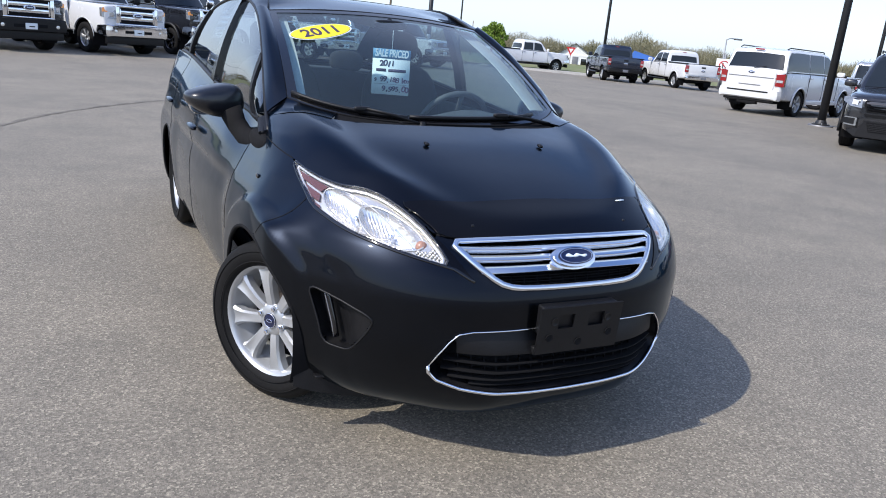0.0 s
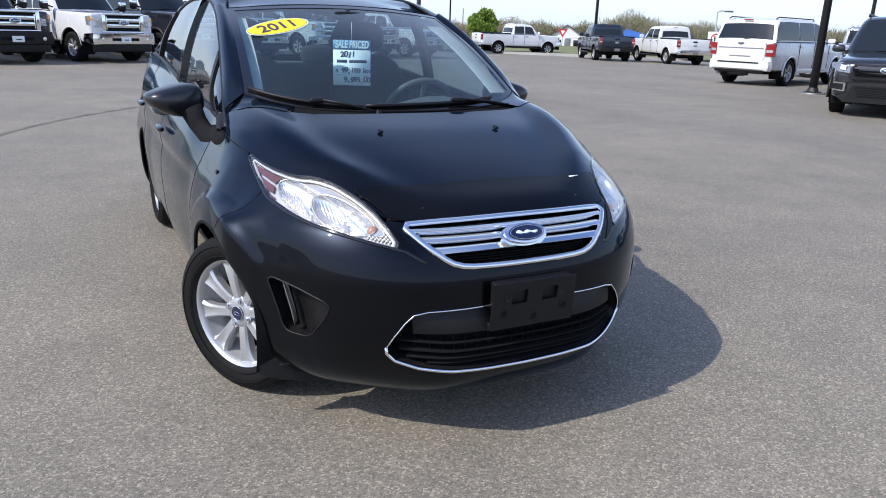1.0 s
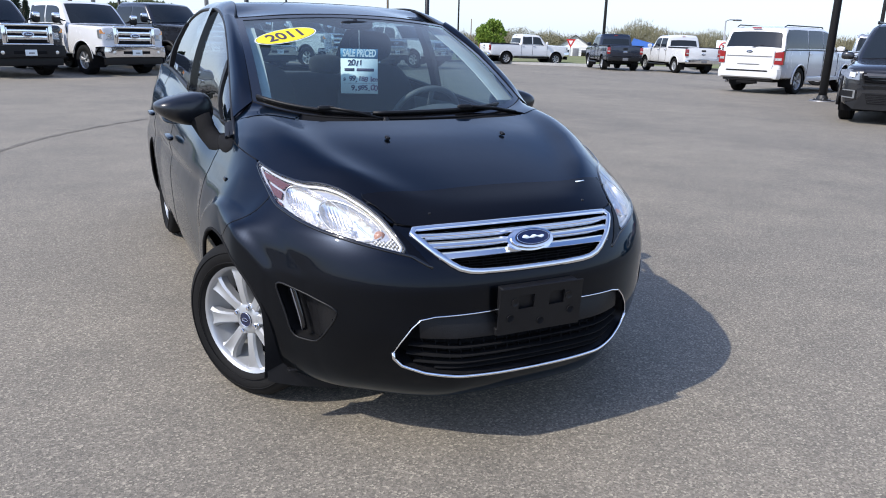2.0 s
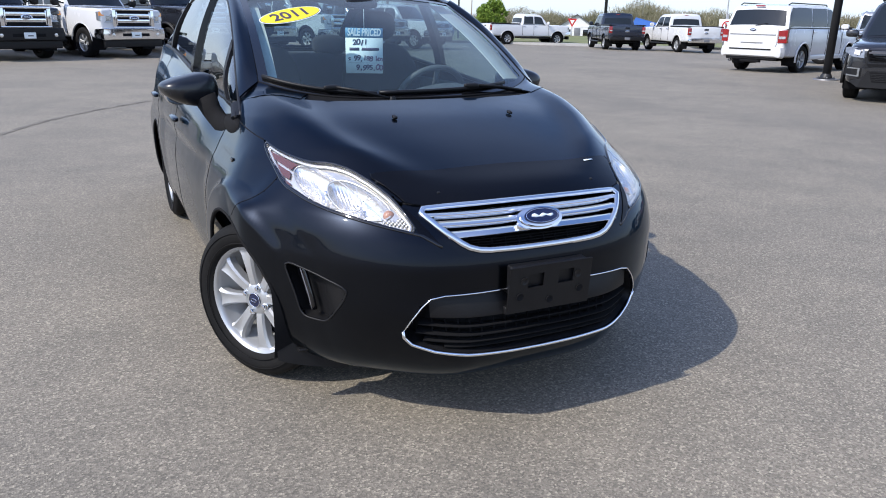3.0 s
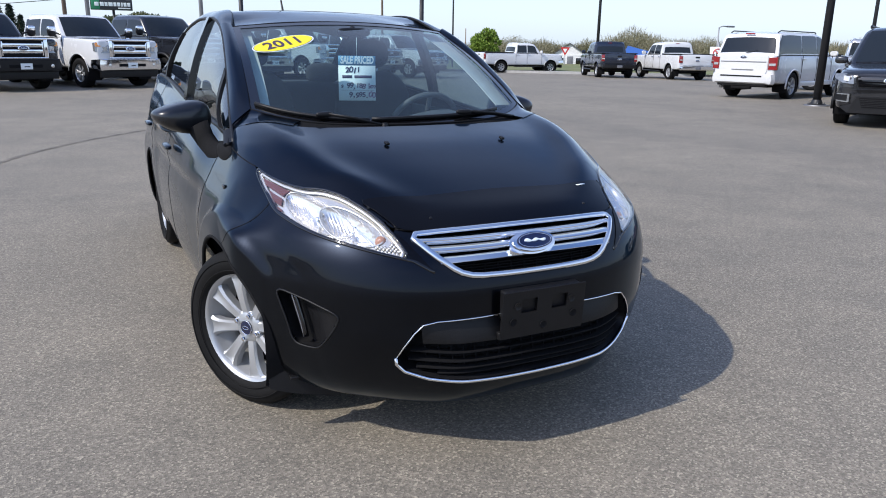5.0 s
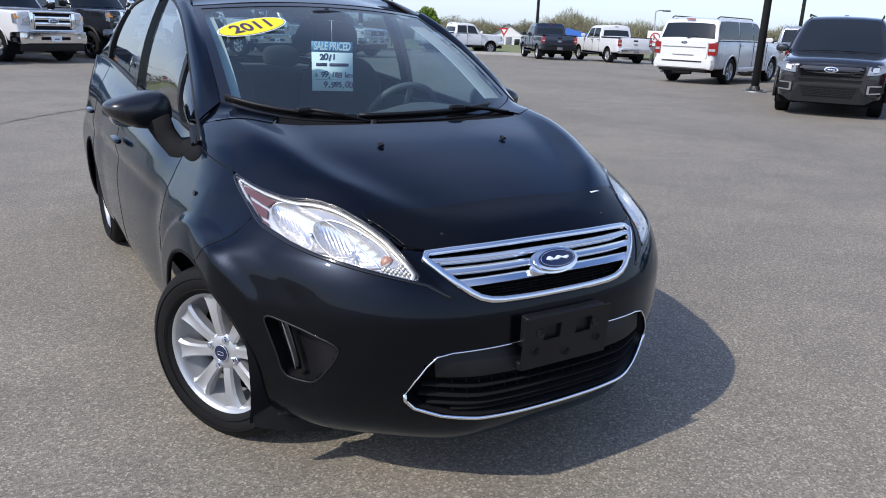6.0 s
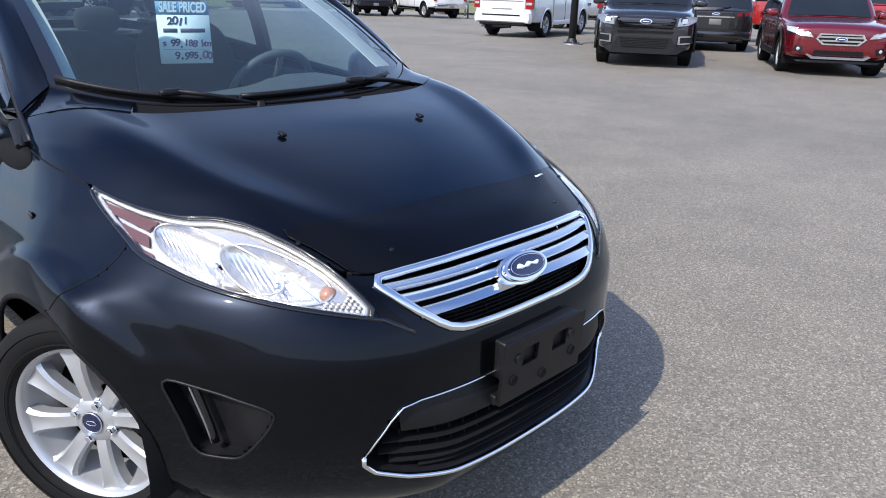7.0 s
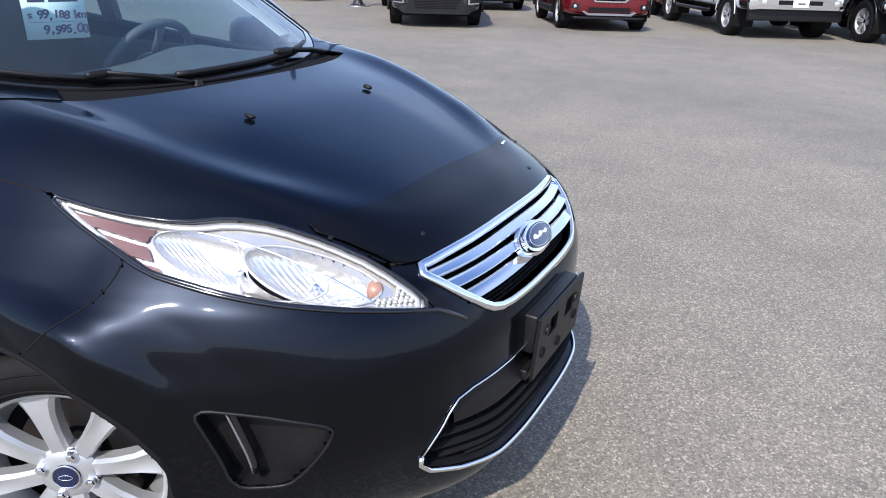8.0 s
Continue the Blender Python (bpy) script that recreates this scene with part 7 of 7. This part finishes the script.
# small white building with yield sign, shelter, notice
x, y = bearing(36.1, 82)
hut = thing("small_building", "small white sided building with a grey gable roof", "building", at=Matrix.Translation((x, y, lie(x, y) - .1)) @ Matrix.Rotation(radians(54), 4, "Z"))
_end = [(-1.55, 0), (1.55, 0), (1.55, 1.75), (0, 2.75), (-1.55, 1.75)]
obj("wall", [(-2.2, v, z) for v, z in _end] + [(2.2, v, z) for v, z in _end], [(4, 3, 2, 1, 0), (5, 6, 7, 8, 9)] + [(k, (k + 1) % 5, 5 + (k + 1) % 5, 5 + k) for k in range(5)], M["siding"], hut, smooth=False)
for sd in (1, -1):
    slab = [(u, sd * v, z) for u in (-2.4, 2.4) for v, z in ((0, 2.77), (1.8, 1.60), (1.8, 1.68), (0, 2.86))]
    obj("roof", slab, [(0, 1, 2, 3), (7, 6, 5, 4), (0, 4, 5, 1), (1, 5, 6, 2), (2, 6, 7, 3), (3, 7, 4, 0)], M["roofing"], hut, smooth=False)
for k in range(8):
    box("siding_board", -2.23, -2.2, -1.5, 1.5, .05 + k * .21, .05 + k * .21 + .195, M["siding"], hut, .006)
for wy in (-.95, .85):
    wn = box("window", -2.27, -2.23, wy - .28, wy + .28, .75, 1.35, M["gloss_black"], hut, .01)
    box("window_frame", -2.255, -2.24, wy - .33, wy + .33, .70, 1.40, M["siding"], wn, .01)
box("door", -2.27, -2.23, -.38, .22, .02, 1.5, M["steel"], hut, .01)
x, y = bearing(35.77, 75)
ys = thing("yield_sign", "red and white triangular yield sign on a post", "road sign", at=Matrix.Translation((x, y, lie(x, y) - .6)) @ Matrix.Rotation(radians(-33), 4, "Z"))
tube("post", [(0, 0, 0), (0, 0, 2.4)], .035, M["pole_grey"], ys, 8)
obj("plate", [(-.45, -.05, 2.75), (.45, -.05, 2.75), (0, -.05, 1.95), (-.45, -.03, 2.75), (.45, -.03, 2.75), (0, -.03, 1.95)], [(0, 2, 1), (3, 4, 5), (0, 1, 4, 3), (1, 2, 5, 4), (2, 0, 3, 5)], M["sign_red"], ys, smooth=False)
obj("field", [(-.22, -.06, 2.61), (.22, -.06, 2.61), (0, -.06, 2.22), (-.22, -.052, 2.61), (.22, -.052, 2.61), (0, -.052, 2.22)], [(0, 2, 1), (3, 4, 5), (0, 1, 4, 3), (1, 2, 5, 4), (2, 0, 3, 5)], M["white_card"], ys, smooth=False)
x, y = bearing(41.15, 58)
sh = thing("sheeted_trailer", "low trailer under a blue and white sheet", "trailer", at=Matrix.Translation((x, y, lie(x, y))) @ Matrix.Rotation(radians(-40), 4, "Z"))
obj("sheet", [(-1.6, -1, .5), (1.6, -1, .5), (1.6, 1, .5), (-1.6, 1, .5), (-.9, -.5, 2.0), (1.2, -.4, 1.5), (1.2, .4, 1.5), (-.9, .5, 2.0)], [(0, 1, 5, 4), (1, 2, 6, 5), (2, 3, 7, 6), (3, 0, 4, 7), (4, 5, 6, 7), (3, 2, 1, 0)], M["tarp_blue"], sh, smooth=False)
box("bed", -1.7, 1.7, -1.1, 1.1, .3, .52, M["white_card"], sh, .02)
for wx in (-.7, .7):
    lathe("wheel", tyre_profile(.32, .2, .18), M["rubber"], sh, 20, "x", at=pose(wx * 2.2, 0, .32))
x, y = bearing(46.5, 44)
ns = thing("notice_sign", "white notice board with a round prohibition mark on a post", "road sign", at=Matrix.Translation((x, y, lie(x, y))) @ Matrix.Rotation(radians(-45), 4, "Z"))
tube("post", [(0, 0, 0), (0, 0, 2.0)], .05, M["pole_grey"], ns, 8)
box("board", -.42, .42, -.07, -.045, .95, 1.75, M["white_card"], ns, .01)
tube("round_mark", [(.24 * math.cos(a), -.078, 1.40 + .24 * math.sin(a)) for a in (2 * math.pi * k / 24 for k in range(24))], .03, M["sign_red"], ns, 6, True)
tube("slash", [(-.16, -.078, 1.56), (.16, -.078, 1.24)], .028, M["sign_red"], ns, 6)
tube("letter_bar", [(-.06, -.072, 1.27), (-.06, -.072, 1.53)], .03, M["pole"], ns, 6)
# low grey hall at the far right
x, y = bearing(66, 66)
hall = thing("low_hall", "low dark grey hall with a vent on its roof", "building", at=Matrix.Translation((x, y, lie(x, y))) @ Matrix.Rotation(radians(-62), 4, "Z"))
box("wall", -9, 16, -4, 4, 0, 2.7, M["roofing"], hall, .05)
box("roof_edge", -9.2, 16.2, -4.2, 4.2, 2.7, 2.95, M["steel"], hall, .03)
vent = box("vent", -2.5, -1.2, -1, .5, 2.95, 3.7, M["siding"], hall, .03)
for k in range(5):
    box("vent_slat", -2.45, -1.25, -1.03, -1.0, 3.05 + k * .12, 3.12 + k * .12, M["steel"], vent, .005)
for k in range(6):
    dr = box("bay_door", -8 + k * 4, -5.4 + k * 4, -4.06, -4.01, 0, 2.2, M["steel"], hall, .01)


# ---- trees ----
rng = np.random.default_rng(7)


def twig_cloud(centre, size, n, length, width, droop=0.0):
    """Many thin blades in an uneven crown, pointing up and outwards."""
    u = rng.normal(size=(n, 3))
    u /= np.linalg.norm(u, axis=1, keepdims=True)
    rad = rng.uniform(.35, 1.0, (n, 1)) ** .6
    p = np.array(centre) + u * rad * np.array(size)
    d = u * .6 + np.array([0, 0, .9 - droop]) + rng.normal(size=(n, 3)) * .35
    d /= np.linalg.norm(d, axis=1, keepdims=True)
    s = np.cross(d, rng.normal(size=(n, 3)))
    s /= np.linalg.norm(s, axis=1, keepdims=True)
    ln_ = length * rng.uniform(.5, 1.3, (n, 1))
    a, b, c = p - s * width, p + s * width, p + d * ln_
    return np.stack([a, b, c], 1).reshape(-1, 3)


def cloud_mesh(name, verts, material, parent=None):
    me = bpy.data.meshes.new(name)
    n = len(verts)
    me.vertices.add(n)
    me.vertices.foreach_set("co", verts.ravel())
    me.loops.add(n)
    me.loops.foreach_set("vertex_index", np.arange(n))
    me.polygons.add(n // 3)
    me.polygons.foreach_set("loop_start", np.arange(0, n, 3))
    me.update()
    me.validate()
    me.materials.append(material)
    ob = new(name, me)
    if parent:
        ob.parent = parent
    return ob


# thicket of bare willows along the verge, and a far grey line behind it
chunks = []
for k in range(900):
    deg = rng.uniform(24, 86)
    dist = rng.uniform(92, 120)
    if 34.2 < deg < 38.2:
        dist = rng.uniform(116, 124)
    x, y = bearing(deg, dist)
    z = lie(x, y)
    top = 1.3 + dist * math.tan(radians(.42 + .16 * math.sin(deg * 1.7) + .12 * math.sin(deg * 3.9) + (1.15 * max(0, 1 - abs(deg - 40.3) / 2.2) if deg > 38.6 else -.15) + rng.uniform(-.2, .28) + .25 * float(ease(40, 43, deg))))
    h = top - z
    chunks.append(twig_cloud((x, y, z + h * .44), (2.0, 2.0, h * .52), 440, .55, .026, .35))
tagged(cloud_mesh("bare_thicket", np.concatenate(chunks), M["twig"]), "bare tan willow thicket behind the lot", "thicket", kind="stuff")
chunks = []
for k in range(900):
    deg = rng.uniform(-25, 335)
    dist = rng.uniform(170, 230)
    h = (4.2 + 2.0 * math.sin(deg * .8) + rng.uniform(-1, 2)) * (.6 if deg < 36 else 1)
    x, y = bearing(deg, dist)
    chunks.append(twig_cloud((x, y, lie(x, y) + h * .4), (4.5, 4.5, h * .45), 90, 2.2, .07))
tagged(cloud_mesh("far_woods", np.concatenate(chunks), M["twig"]), "distant line of bare woods", "woods", kind="stuff")


def tree(deg, dist, h, crown, material, name, label, n=2600, leaf=.16, needle=False, group=""):
    x, y = bearing(deg, dist)
    t = thing(name, label, "tree" if name != "bush" else "bush", group, pose(x, y, lie(x, y)))
    tube("trunk", [(0, 0, 0), (.1, 0, h * .3), (0, .1, h * .6), (.05, 0, h * .93)], [h * .028, h * .022, h * .014, h * .003], M["bark"], t, 8)
    for k in range(9):
        a, z = 2.4 * k, h * (.25 + .06 * k)
        tube("limb", [(0, 0, z), (crown * .35 * math.cos(a), crown * .35 * math.sin(a), z + h * .08), (crown * .7 * math.cos(a), crown * .7 * math.sin(a), z + h * (.13 if not needle else -.04))], [h * .010, h * .006, h * .002], M["bark"], t, 6)
    parts_ = []
    if needle:
        for k in range(16):
            z = h * (.12 + .055 * k)
            rr = crown * (1 - k / 16.5)
            for q in range(9):
                a = q * 2 * math.pi / 9 + k * .7
                parts_.append(twig_cloud((rr * .62 * math.cos(a), rr * .62 * math.sin(a), z), (rr * .42 + .1, rr * .42 + .1, h * .03), 26, h * .05, leaf, 1.1))
    else:
        for k in range(26):
            a, b = rng.uniform(0, 2 * math.pi), rng.uniform(-.55, 1)
            rr = crown * rng.uniform(.45, .85)
            cx, cy, cz = rr * math.cos(a) * math.sqrt(max(1 - b * b, .1)), rr * math.sin(a) * math.sqrt(max(1 - b * b, .1)), h * .55 + b * h * .36
            parts_.append(twig_cloud((cx, cy, cz), (crown * .34, crown * .34, h * .13), n // 26, leaf * 2, leaf))
    cloud_mesh("crown", np.concatenate(parts_), material, t)
    return t


tree(29.95, 74, 3.7, 1.55, M["leaf"], "bush", "round green bush in fresh leaf", 5200, .10)
tree(32.0, 86, 3.6, 2.2, M["twig"], "tree", "bare grey tree beyond the lot", 3000, .035)
tree(33.2, 92, 3.4, 2.0, M["twig"], "tree", "bare grey tree beyond the lot", 3000, .035)
tree(23.8, 105, 5.0, 2.0, M["twig"], "tree", "half-leaved tree beyond the lot", 2200, .06)
for deg, dist, h in ((-2.6, 74, 4.2), (-3.3, 78, 4.6), (-2.05, 72, 3.3), (-1.5, 82, 3.0), (-4.4, 80, 4.6), (-5.5, 76, 5.0)):
    tree(deg, dist, h, h * .2, M["needle"], "spruce", "dark green spruce beyond the lot", needle=True, leaf=.04, group="spruces")
for deg, dist, h in ((3.4, 84, 3.6), (4.6, 86, 4.2), (5.6, 88, 4.3), (6.6, 90, 3.8)):
    tree(deg, dist, h, 2.1, M["leaf_grey"], "tree", "olive-green tree beyond the lot", 5200, .10, group="trees beyond the lot")
